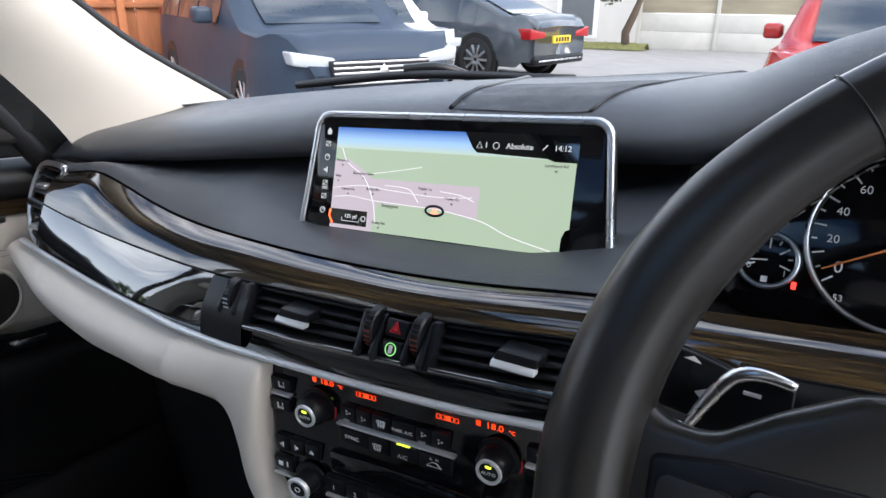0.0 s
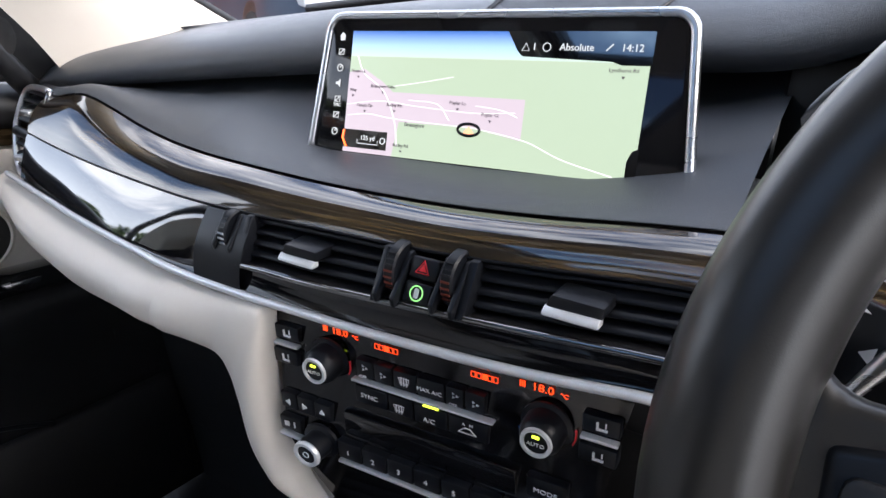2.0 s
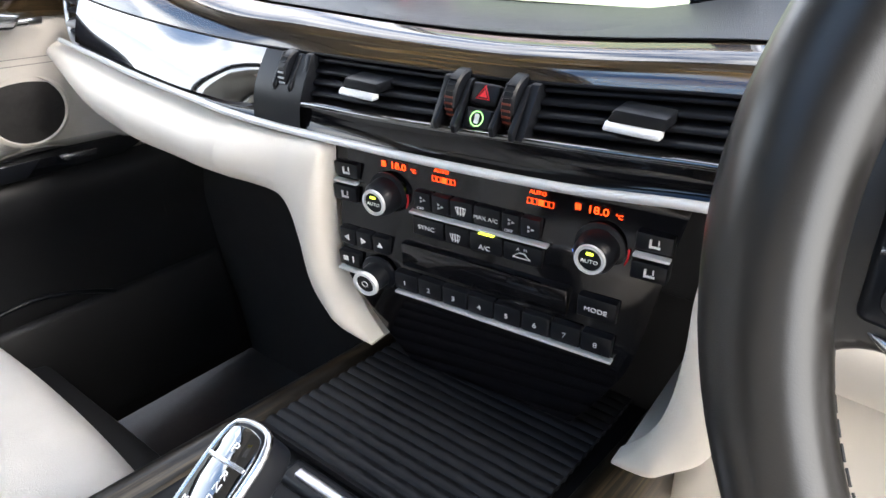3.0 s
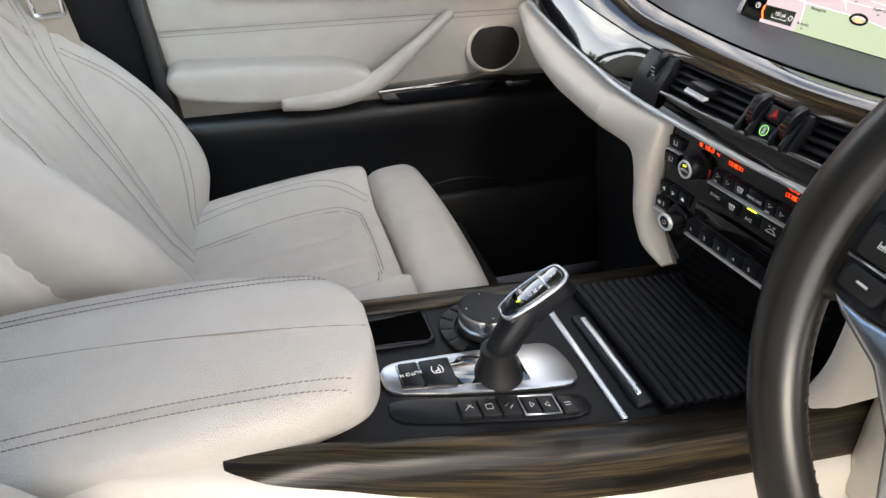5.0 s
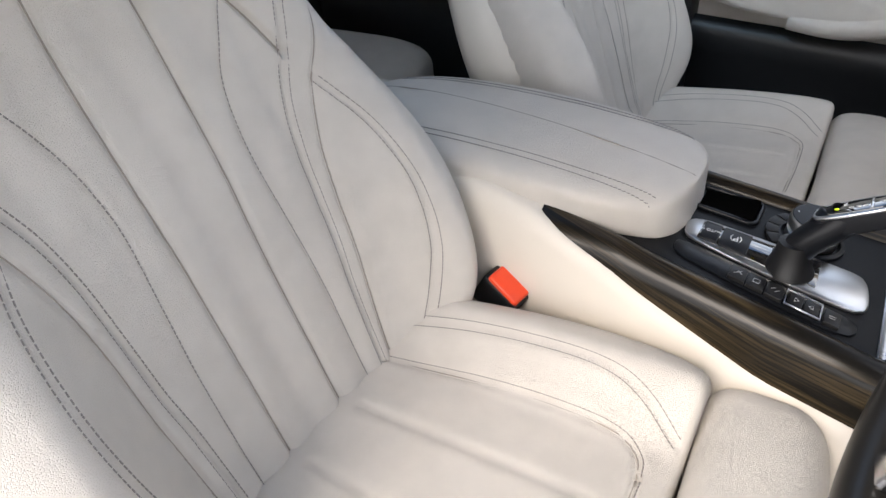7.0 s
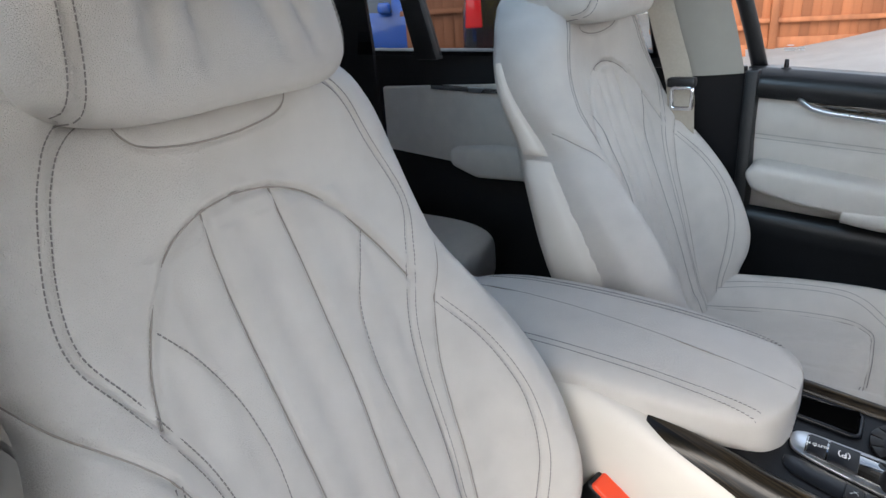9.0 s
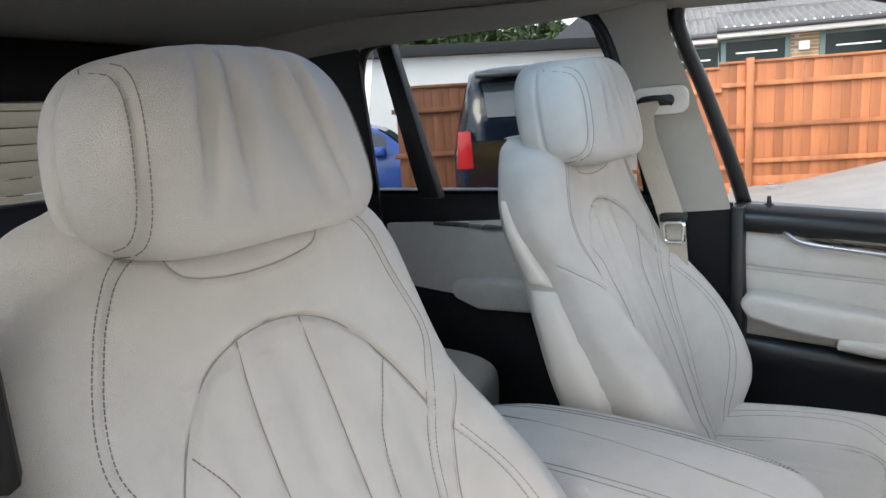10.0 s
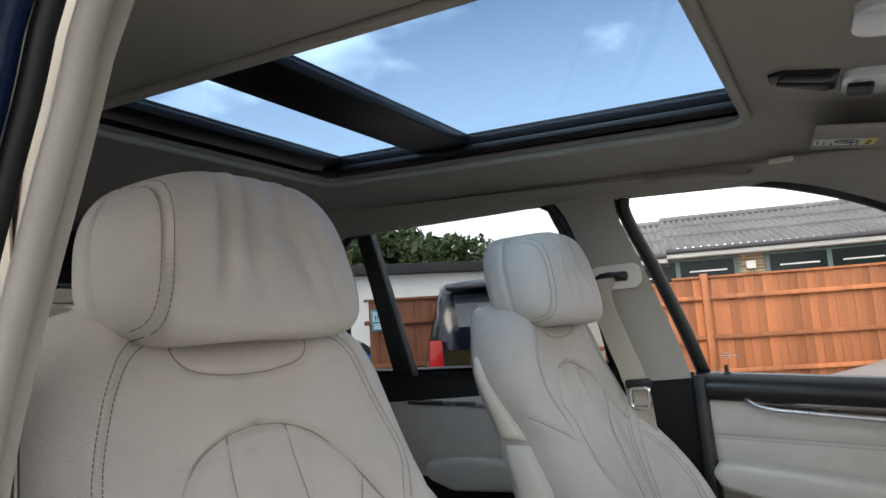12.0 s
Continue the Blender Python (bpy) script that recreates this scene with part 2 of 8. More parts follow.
def sheet(rows, close=False, uv=True):
    """A skin through rows of points; close joins each row's end to its start."""
    nu, nv = len(rows[0]), len(rows)
    verts = [tuple(p) for r in rows for p in r]
    faces = []
    for j in range(nv - 1):
        for i in range(nu if close else nu - 1):
            a, b = j * nu + i, j * nu + (i + 1) % nu
            faces.append((a, b, b + nu, a + nu))
    R = np.array(rows, float)
    su = np.r_[0, np.cumsum(np.linalg.norm(np.diff(R, axis=1), axis=2).mean(0))]
    sv = np.r_[0, np.cumsum(np.linalg.norm(np.diff(R, axis=0), axis=2).mean(1))]
    uvs = [(su[i], sv[j]) for j in range(nv) for i in range(nu)]
    return verts, faces, uvs


def thick(data, d):
    """A skin given a thickness d along its normals."""
    me = bpy.data.meshes.new("tmp")
    me.from_pydata(data[0], [], data[1])
    bm = bmesh.new()
    bm.from_mesh(me)
    bpy.data.meshes.remove(me)
    bmesh.ops.recalc_face_normals(bm, faces=bm.faces[:])
    bmesh.ops.solidify(bm, geom=bm.faces[:], thickness=d)
    return bm


def tube(pts, r, n=8, closed=False, flat=1.0):
    """A round cord along a line of points; flat squeezes it across."""
    P = [Vector(p) for p in pts]
    rows = []
    side = None
    for i, p in enumerate(P):
        a, b = (P[i - 1], P[(i + 1) % len(P)]) if closed else (P[max(0, i - 1)], P[min(len(P) - 1, i + 1)])
        t = (b - a).normalized()
        if side is None:
            side = t.orthogonal().normalized()
        side = (side - t * side.dot(t)).normalized()
        up2 = t.cross(side)
        rr = r[i] if isinstance(r, (list, tuple)) else r
        rows.append([p + side * math.cos(2 * math.pi * k / n) * rr + up2 * math.sin(2 * math.pi * k / n) * rr * flat for k in range(n)])
    if closed:
        rows.append(rows[0])
    v, f, uv = sheet(rows, True)
    if not closed:
        f.append(tuple(range(n))[::-1])
        f.append(tuple(range((len(P) - 1) * n, len(P) * n)))
    return v, f, [(q, p) for p, q in uv]


def lathe(profile, n=32, m=None):
    """A profile of (radius, height) turned round z."""
    bm = bmesh.new()
    rings = []
    for r, z in profile:
        rings.append([bm.verts.new((r * math.cos(2 * math.pi * k / n), r * math.sin(2 * math.pi * k / n), z)) for k in range(n)] if r > 1e-6 else [bm.verts.new((0, 0, z))])
    for a, b in zip(rings, rings[1:]):
        for k in range(n):
            q = [a[k % len(a)], a[(k + 1) % n % len(a)], b[(k + 1) % n % len(b)], b[k % len(b)]]
            q = list(dict.fromkeys(q))
            if len(q) > 2:
                bm.faces.new(q)
    if m is not None:
        bm.transform(m)
    return bm


def words(text, size, m, material, parent, name="lettering", thick_=0.0002, align="CENTER"):
    c = bpy.data.curves.new("text", "FONT")
    c.body, c.size, c.extrude, c.align_x, c.align_y, c.resolution_u = text, size, thick_, align, "CENTER", 3
    c.materials.append(material)
    ob = new(name, c)
    ob.parent = parent
    ob.matrix_basis = m
    return ob


def facing(x, y, z, tilt=0.0, yaw=0.0):
    """A pose for flat marks that face backwards (-y), leaning back by tilt."""
    return pose(x, y, z, 90 - tilt, 0, yaw)


def begun():
    """How many objects stand so far."""
    return len(scene.collection.objects)


def settle(m, first, last=None):
    """Lay all things built since the count first into the frame m."""
    for ob in list(scene.collection.objects)[first:last]:
        if ob.parent is None:
            ob.matrix_basis = m @ ob.matrix_basis


# frames of the front (dashboard) and of the cabin shell in the car
FRONT = Matrix.Translation((-0.0619, 0.0395, -0.0151)) @ pose(0, 0, 0, 0.97, 2.92, 0.95)
REAR = Matrix.Translation((-0.0826, -0.0068, -0.0044)) @ pose(0, 0, 0, -1.19, -0.39, 2.70)
EYE = Vector((0.809, 0.128, 1.291))
SHELL = Matrix.Translation(EYE) @ Matrix.Diagonal((0.944, 0.944, 0.944, 1)) @ Matrix.Translation(-EYE) @ REAR


# ---- seats ----
def near_line(P, line):
    """Distance of points P (n x 2) to a polyline."""
    best = np.full(len(P), 9.0)
    for a, b in zip(line, line[1:]):
        ab = b - a
        t = np.clip(((P - a) @ ab) / max(1e-12, ab @ ab), 0, 1)
        best = np.minimum(best, np.linalg.norm(P - a - t[:, None] * ab, axis=1))
    return best


def both(pts):
    return [pts, [(-x, z) for x, z in pts]]


BACK_Y = curve1([(0.60, -0.235), (0.66, -0.262), (0.72, -0.290), (0.85, -0.335), (1.0, -0.385), (1.1, -0.424), (1.2, -0.458), (1.28, -0.472), (1.33, -0.482)])
BACK_W = curve1([(0.60, 0.168), (0.66, 0.178), (0.72, 0.196), (0.78, 0.226), (0.815, 0.248), (0.86, 0.272), (0.90, 0.283), (0.95, 0.285), (1.01, 0.274), (1.064, 0.256), (1.105, 0.243), (1.13, 0.244), (1.16, 0.249), (1.2, 0.251), (1.26, 0.236), (1.30, 0.206), (1.325, 0.162), (1.335, 0.12)])
BOLSTER = curve1([(0.60, 0.03), (0.68, 0.075), (0.80, 0.098), (0.95, 0.085), (1.05, 0.052), (1.13, 0.024), (1.2, 0.008), (1.33, 0.0)])
ARCH = both([(-0.162, 1.083), (-0.147, 1.116), (-0.129, 1.144), (-0.107, 1.171), (-0.077, 1.194), (-0.041, 1.207), (0.0, 1.212)])
RIBS = both([(0.041, 1.207), (0.045, 1.16), (0.046, 1.10), (0.045, 1.03), (0.042, 0.95), (0.042, 0.85), (0.042, 0.70)])
FINE = both([(0.129, 1.143), (0.107, 1.112), (0.087, 1.07), (0.079, 1.03), (0.078, 1.0), (0.083, 0.94), (0.088, 0.862), (0.088, 0.75), (0.088, 0.70)])
DOUBLE = both([(0.088, 1.299), (0.122, 1.299), (0.148, 1.286), (0.165, 1.263), (0.181, 1.223), (0.195, 1.18), (0.196, 1.152), (0.178, 1.116), (0.162, 1.083), (0.143, 1.04), (0.134, 1.0), (0.130, 0.95), (0.126, 0.888), (0.120, 0.84), (0.114, 0.75), (0.110, 0.69)])
WING = both([(0.243, 1.135), (0.230, 1.117), (0.213, 1.101), (0.194, 1.080), (0.175, 1.052), (0.157, 1.0), (0.149, 0.946), (0.145, 0.88), (0.140, 0.835), (0.132, 0.75), (0.128, 0.69)])
BOW = both([(0.176, 1.056), (0.196, 1.016), (0.205, 0.975), (0.206, 0.935), (0.199, 0.88), (0.182, 0.815), (0.162, 0.75), (0.150, 0.69)])
NOTCH = [[(-0.094, 1.300), (-0.092, 1.284), (-0.078, 1.271), (-0.04, 1.263), (0.0, 1.261), (0.04, 1.263), (0.078, 1.271), (0.092, 1.284), (0.094, 1.300)]]


def stitch_mesh(lines, place, length=0.0036, gap=0.0012, r=0.00048):
    """Short raised threads along lines in a surface's own plane."""
    V, F = [], []
    for line in lines:
        L = spline(line, max(12, int(len(line) * 14)))
        d = np.r_[0, np.cumsum(np.linalg.norm(np.diff(L, axis=0), axis=1))]
        s = 0.002
        while s + length < d[-1]:
            ends = [np.array([np.interp(q, d, L[:, k]) for k in (0, 1)]) for q in (s, s + length)]
            a, b = (Vector(place(*e)) for e in ends)
            t = (b - a).normalized()
            n = t.orthogonal().normalized()
            m = t.cross(n)
            k = len(V)
            for p in (a, b):
                for u, v in ((1, 1), (-1, 1), (-1, -1), (1, -1)):
                    V.append(p + (n * u + m * v) * r)
            F += [(k, k + 1, k + 5, k + 4), (k + 1, k + 2, k + 6, k + 5), (k + 2, k + 3, k + 7, k + 6), (k + 3, k, k + 4, k + 7), (k, k + 3, k + 2, k + 1), (k + 4, k + 5, k + 6, k + 7)]
            s += length + gap
    return V, F


def offset_line(line, d):
    L = spline(line, len(line) * 8)
    T = np.gradient(L, axis=0)
    T /= np.linalg.norm(T, axis=1)[:, None]
    return L + d * np.c_[-T[:, 1], T[:, 0]]


def back_front(x, z):
    """The front of the backrest before seams: y at (x, z)."""
    w = BACK_W(z)
    a = abs(x)
    s = min(1, max(0, (a - 0.125) / 0.11))
    y = BACK_Y(z) + BOLSTER(z) * s * s * (3 - 2 * s)
    y -= 0.010 * max(0, 1 - (a / 0.14) ** 2) * (1 if z > 0.75 else 0.5)
    r = 0.062
    if a > w - r:
        q = min(1, (a - (w - r)) / r)
        y -= r * 0.95 * (1 - math.sqrt(max(0, 1 - q * q)))
    if z > 1.265:
        q = min(1, (z - 1.265) / 0.075)
        y -= 0.075 * (1 - math.sqrt(max(0, 1 - q * q)))
    return y


def grooves(P, sets):
    """How far seams draw the surface in at points P."""
    out = np.zeros(len(P))
    for lines, depth, width in sets:
        for line in lines:
            d = near_line(P, spline(line, len(line) * 6))
            out += depth * np.exp(-((d / width) ** 2)) - depth * 0.22 * np.exp(-(((d - width * 2.6) / (width * 2.4)) ** 2))
    return out


def wrinkle(x, z):
    return 0.0016 * noise.noise(Vector((x * 16, z * 9, 2))) + 0.0006 * noise.noise(Vector((x * 55, z * 30, 7)))


def puff(x, z):
    """The soft swell of the panels between the ribs."""
    return 0.0030 * math.sin(min(1, abs(x) / 0.13) * math.pi * 3) ** 2 if abs(x) < 0.13 and 0.7 < z < 1.19 else 0.0


def backrest_mesh():
    zs = np.r_[np.linspace(0.60, 1.26, 300), np.linspace(1.2625, 1.339, 36)]
    nf, nb = 271, 22
    G = np.array([[(x * BACK_W(z), z) for x in np.sin(np.linspace(-math.pi / 2, math.pi / 2, nf) * 0.9) / math.sin(math.pi / 2 * 0.9)] for z in zs])
    g = grooves(G.reshape(-1, 2), [(ARCH, 0.0058, 0.0036), (RIBS, 0.0052, 0.0036), (FINE, 0.0012, 0.0028), (DOUBLE, 0.0030, 0.0032), (WING, 0.0048, 0.0034), (BOW, 0.0024, 0.0030), (NOTCH, 0.0034, 0.0028)]).reshape(len(zs), nf)
    rows = []
    for j, z in enumerate(zs):
        w = BACK_W(z)
        row = []
        for i in range(nf):
            x = G[j, i, 0]
            wr = wrinkle(x, z)
            row.append((x, back_front(x, z) - g[j, i] + puff(x, z) + wr, z))
        yb = BACK_Y(z) - 0.080 - 0.01 * math.sin((z - 0.6) / 0.74 * math.pi)
        if z > 1.265:
            yb -= 0.012 * ((z - 1.265) / 0.075) ** 2
        for k in range(1, nb + 1):
            x = w * math.cos(math.pi * k / (nb + 1))
            row.append((x * 0.985, yb - 0.06 * math.sin(math.pi * k / (nb + 1)), z))
        rows.append(row)
    v, f, uv = sheet(rows, True)
    n = len(rows[0])
    f.append(tuple(range(n))[::-1])
    f.append(tuple(range((len(rows) - 1) * n, len(rows) * n)))
    return v, f


def on_back(x, z):
    return (x, back_front(x, z) + puff(x, z) + wrinkle(x, z) + 0.0004, z)


def headrest_mesh():
    """A pillow whose front carries two side seams and soft vertical folds."""
    rows = []
    nz, na = 90, 380
    zc, hz = 1.3615, 0.0815
    for j in range(nz + 1):
        t = -math.pi / 2 + math.pi * j / nz
        zz = math.copysign(abs(math.sin(t)) ** 0.72, math.sin(t))
        rr = abs(math.cos(t)) ** 0.40
        z = zc + hz * zz
        row = []
        wid = 0.170 - 0.032 * max(0, (zz + 1) / 2) ** 1.5 - 0.006 * (1 - zz) / 2
        for i in range(na):
            a = 2 * math.pi * i / na
            cx, cy = math.cos(a), math.sin(a)
            x = wid * rr * math.copysign(abs(cx) ** 0.46, cx)
            y = 0.074 * (0.35 + 0.65 * rr) * math.copysign(abs(cy) ** 0.62, cy)
            if rr < 0.05:
                y *= rr / 0.05
            y += -0.490 - 0.035 * (zz + 1) / 2 + 0.012 * (1 - (x / 0.18) ** 2)
            if cy > 0.15:
                y -= 0.0040 * math.exp(-(((abs(x) - 0.145 + 0.016 * (zz + 1)) / 0.0030) ** 2))
                y -= 0.0200 * sum(wt * math.exp(-(((x - fx - 0.022 * zz * s) / 0.0080) ** 2)) for fx, s, wt in ((-0.066, 1, 0.8), (-0.030, 0.7, 1.0), (0.006, 0.1, 0.6), (0.036, -0.5, 1.0), (0.074, -1, 0.7))) * max(0, 1 - abs(zz - 0.28) * 1.0)
            if abs(cx) > 0.6:
                k = math.exp(-(((y + 0.497 + 0.035 * (zz + 1) / 2) / 0.003) ** 2))
                x *= 1 - 0.045 * k
            row.append((x, y, z + 0.013 * (1 - (x / 0.18) ** 2)))
        rows.append(row)
    v, f, uv = sheet(rows, True)
    return v, f


def on_headrest(x, z):
    zz = (z - 1.3615) / 0.0815
    s = abs(zz) ** (1 / 0.72)
    rr = math.sqrt(max(0, 1 - s * s)) ** 0.40
    wid = 0.170 - 0.032 * max(0, (zz + 1) / 2) ** 1.5 - 0.006 * (1 - zz) / 2
    c = min(1, abs(x) / (wid * rr)) ** (1 / 0.46)
    sy = math.sqrt(max(0, 1 - c * c)) ** 0.62
    return (x, 0.074 * (0.35 + 0.65 * rr) * sy - 0.490 - 0.035 * (zz + 1) / 2 + 0.012 * (1 - (x / 0.18) ** 2) + 0.0004, z + 0.013 * (1 - (x / 0.18) ** 2))


CUSH_W = curve1([(-0.32, 0.215), (-0.2, 0.245), (-0.08, 0.262), (0.0, 0.262), (0.06, 0.252), (0.10, 0.235)])
CUSH_DOUBLE = both([(0.160, -0.26), (0.176, -0.15), (0.182, -0.05), (0.178, 0.005), (0.164, 0.042), (0.138, 0.080)])
CUSH_INNER = both([(0.120, -0.25), (0.135, -0.12), (0.138, -0.02), (0.132, 0.03), (0.115, 0.050), (0.09, 0.056)]) + [[(-0.09, 0.056), (0.0, 0.058), (0.09, 0.056)]]
CUSH_RIBS = both([(0.045, -0.22), (0.048, -0.07), (0.048, 0.03)])


def cush_top(x, y):
    w = CUSH_W(y)
    a = abs(x)
    s = min(1, max(0, (a - 0.12) / 0.08))
    z = 0.690 + 0.052 * s * s * (3 - 2 * s) + 0.10 * (y + 0.05) * 0.55 - 0.01
    r = 0.07
    if a > w - r:
        q = min(1, (a - (w - r)) / r)
        z -= r * (1 - math.sqrt(max(0, 1 - q * q)))
    return z


def cushion_mesh():
    ys = np.linspace(-0.32, 0.087, 120)
    nf = 121
    G = np.array([[(x * CUSH_W(y), y) for x in np.sin(np.linspace(-1, 1, nf) * 1.40) / math.sin(1.40)] for y in ys])
    g = grooves(G.reshape(-1, 2), [(CUSH_DOUBLE, 0.0026, 0.0032), (CUSH_INNER, 0.0036, 0.0034), (CUSH_RIBS, 0.0035, 0.0045)]).reshape(len(ys), nf)
    rows = []
    for j, y in enumerate(ys):
        row = []
        e = max(0, (y - 0.073) / 0.014)
        for i in range(nf):
            x = G[j, i, 0]
            row.append((x, y, cush_top(x, y) - g[j, i] - 0.010 * (1 - math.sqrt(max(0, 1 - e * e))) + 0.001 * noise.noise(Vector((x * 14, y * 14, 5)))))
        w = CUSH_W(y)
        for k in range(7):
            row.append((w * (1 - 0.06 * k / 6), y, cush_top(w, y) - 0.10 * (k + 1) / 7))
        for k in range(7):
            row.append((-w * (0.94 + 0.06 * k / 6), y, cush_top(w, y) - 0.10 * (7 - k) / 7))
        rows.append(row)
    v, f, uv = sheet(rows, True)
    n = len(rows[0])
    f.append(tuple(range(n))[::-1])
    f.append(tuple(range((len(rows) - 1) * n, len(rows) * n)))
    return v, f


def thigh_mesh():
    """The front roll of the cushion."""
    rows = []
    for x in np.sin(np.linspace(-1, 1, 61) * 1.45) / math.sin(1.45):
        q = abs(x)
        sh = math.sqrt(max(0, 1 - max(0, (q - 0.86) / 0.14) ** 2)) if q > 0.86 else 1
        row = []
        for k in range(48):
            a = 2 * math.pi * k / 48
            c, s = math.cos(a), math.sin(a)
            yy = 0.152 + (0.060 * math.copysign(abs(c) ** 0.6, c)) * (0.75 + 0.25 * sh)
            zz = 0.652 + (0.062 * math.copysign(abs(s) ** 0.6, s)) * (0.55 + 0.45 * sh)
            if c > 0:
                zz -= 0.030 * c * c
            row.append((x * 0.243, yy - 0.012 * q * q, zz + 0.012 * (yy - 0.14)))
        rows.append(row)
    v, f, uv = sheet(rows, True)
    f.append(tuple(range(48))[::-1])
    f.append(tuple(range(60 * 48, 61 * 48)))
    return v, f


def side_shell(sx):
    """The hard cover on the backrest's flank, in an upper and a lower piece."""
    out = []
    for z0, z1 in ((1.098, 1.24), (0.62, 1.090)):
        rows = []
        for z in np.linspace(z0, z1, 24):
            w = BACK_W(z) - 0.002
            yb = BACK_Y(z) - 0.035
            t = min(1, max(0, (1.24 - z) / 0.30))
            e = min(z - z0, z1 - z, 0.006) / 0.006
            o = 0.010 * math.sqrt(max(0, 1 - (1 - e) ** 2)) * min(1, 0.05 + 2.2 * t)
            wd = 0.006 + 0.069 * t
            row = [(sx * (w - 0.03), yb - 0.07, z)]
            for k in range(9):
                a = k / 8
                row.append((sx * (w + o * math.sin(math.pi * min(1, a * 1.1 + 0.05)) ** 0.5), yb - 0.058 + wd * 1.2 * a, z))
            row.append((sx * (w - 0.02), yb - 0.05 + wd * 1.25, z))
            rows.append(row)
        out.append(sheet(rows)[:2])
    return out


def car_seat(at):
    seat = thing("car_seat", "cream leather front seat with stitched panels and headrest", "car seat", "front seats", at=at)
    back = part("backrest", backrest_mesh(), LEATHER, seat)
    lines = [offset_line(l, d) for l in DOUBLE for d in (-0.0045, 0.0045)] + [offset_line(l, d) for l in BOW for d in (-0.004, 0.004)] + FINE
    part("stitching", stitch_mesh(lines, on_back), THREAD, back, "dark grey twin stitching")["kind"] = "stuff"
    # Dark tubes lie in the grooves as painted crease shade.
    for line in ARCH + RIBS + WING + NOTCH:
        sunk = 0.0024 if line in NOTCH else 0.0042
        part("seam", tube([(x, back_front(x, z) + wrinkle(x, z) - sunk, z) for x, z in spline(line, 60)], 0.0010, 6), SEAMSHADE, back, "dark tube sunk in the seam as its shade")
    head = part("headrest", headrest_mesh(), LEATHER, seat)
    hl = [[(s * (0.145 - 0.016 * ((z - 1.3615) / 0.0815 + 1)) + d, z) for z in np.linspace(1.290, 1.434, 15)] for s in (-1, 1) for d in (-0.0045, 0.0045)]
    part("stitching", stitch_mesh(hl, on_headrest), THREAD, head, "dark grey twin stitching")["kind"] = "stuff"
    for sx in (-0.07, 0.07):
        part("headrest_post", rod((sx, -0.515, 1.25), (sx, -0.505, 1.34), 0.006), CHROME, seat, "chrome post")
    cush = part("cushion", cushion_mesh(), LEATHER, seat)
    cush.matrix_basis = pose(0, -0.065, 0.045)
    cl = [offset_line(l, d) for l in CUSH_DOUBLE for d in (-0.0045, 0.0045)] + [offset_line(l, 0.004) for l in CUSH_INNER]
    part("stitching", stitch_mesh(cl, lambda x, y: (x, y, cush_top(x, y) + 0.0002)), THREAD, cush, "dark grey twin stitching")["kind"] = "stuff"
    # The cushion's crease shade is laid in as dark tubes as well.
    for line in CUSH_INNER:
        part("seam", tube([(x, y, cush_top(x, y) - 0.0034) for x, y in spline(line, 40)], 0.0010, 6), SEAMSHADE, cush, "dark tube sunk in the seam as its shade")
    part("thigh_support", thigh_mesh(), LEATHER, seat).matrix_basis = pose(0, -0.065, 0.045)
    for sx in (-1, 1):
        for d in side_shell(sx):
            part("side_cover", d, CREAM, seat, "smooth cream plastic cover")
    part("base", box(-0.21, 0.21, -0.28, 0.20, 0.40, 0.625, 0.02), BLACKPLASTIC, seat, "black plastic seat base")
    for sx in (-0.2, 0.2):
        part("rail", box(sx - 0.02, sx + 0.02, -0.30, 0.24, 0.335, 0.40, 0.004), BLACKPLASTIC, seat, "black floor rail")
    return seat


driver_seat = car_seat(pose(0.347, 0.104, 0.011) @ Matrix.Diagonal((0.91, 1, 1, 1)))
passenger_seat = copy_thing(driver_seat, pose(-0.4445, 0.121, 0.011))
# the passenger headrest is a little fuller
for ob in passenger_seat.children:
    if ob.name.startswith("headrest.") or ob.name == "headrest":
        ob.matrix_basis = Matrix.Translation((0, -0.49, 1.355)) @ Matrix.Diagonal((1.05, 1.08, 1.13, 1)) @ Matrix.Translation((0, 0.49, -1.355)) @ ob.matrix_basis
# the driver's cushion is set higher
for ob in driver_seat.children:
    if ob.name in ("cushion", "thigh_support"):
        ob.matrix_basis = pose(0, 0, 0.040) @ ob.matrix_basis


# ---- car shell ----
floor = solo("floor", box(-0.86, 0.80, -1.75, 1.15, 0.29, 0.347, 0.0), CARPET, "black carpeted car floor", "floor", kind="structure")

SR_X0, SR_X1, SR_Y0, SR_Y1 = -0.370, 0.275, -0.860, 0.040
ROOF = 1.604


def roof_z(x, y):
    return ROOF - 0.075 * (min(max(y, -1.0), 0.03) - 0.03) - 0.055 * max(0, (abs(x + 0.04) - 0.40) / 0.26) ** 2 - 0.24 * max(0, y - 0.06) ** 1.6 - 0.03 * max(0, (-y - 1.0)) ** 2


def roof_piece(x0, x1, y0, y1, nx, ny):
    return sheet([[(x, y, roof_z(x, y)) for x in np.linspace(x0, x1, nx)] for y in np.linspace(y0, y1, ny)])[:2]


def join_data(*ds):
    V, F = [], []
    for d in ds:
        k = len(V)
        V += list(d[0])
        F += [tuple(i + k for i in f) for f in d[1]]
    return V, F


ceiling_data = join_data(
    roof_piece(-0.70, SR_X0, -1.75, 0.40, 14, 60), roof_piece(SR_X1, 0.64, -1.75, 0.40, 14, 60),
    roof_piece(SR_X0, SR_X1, SR_Y1, 0.40, 30, 16), roof_piece(SR_X0, SR_X1, -1.75, SR_Y0, 30, 30))
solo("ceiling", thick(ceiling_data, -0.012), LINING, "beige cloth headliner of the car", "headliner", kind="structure")

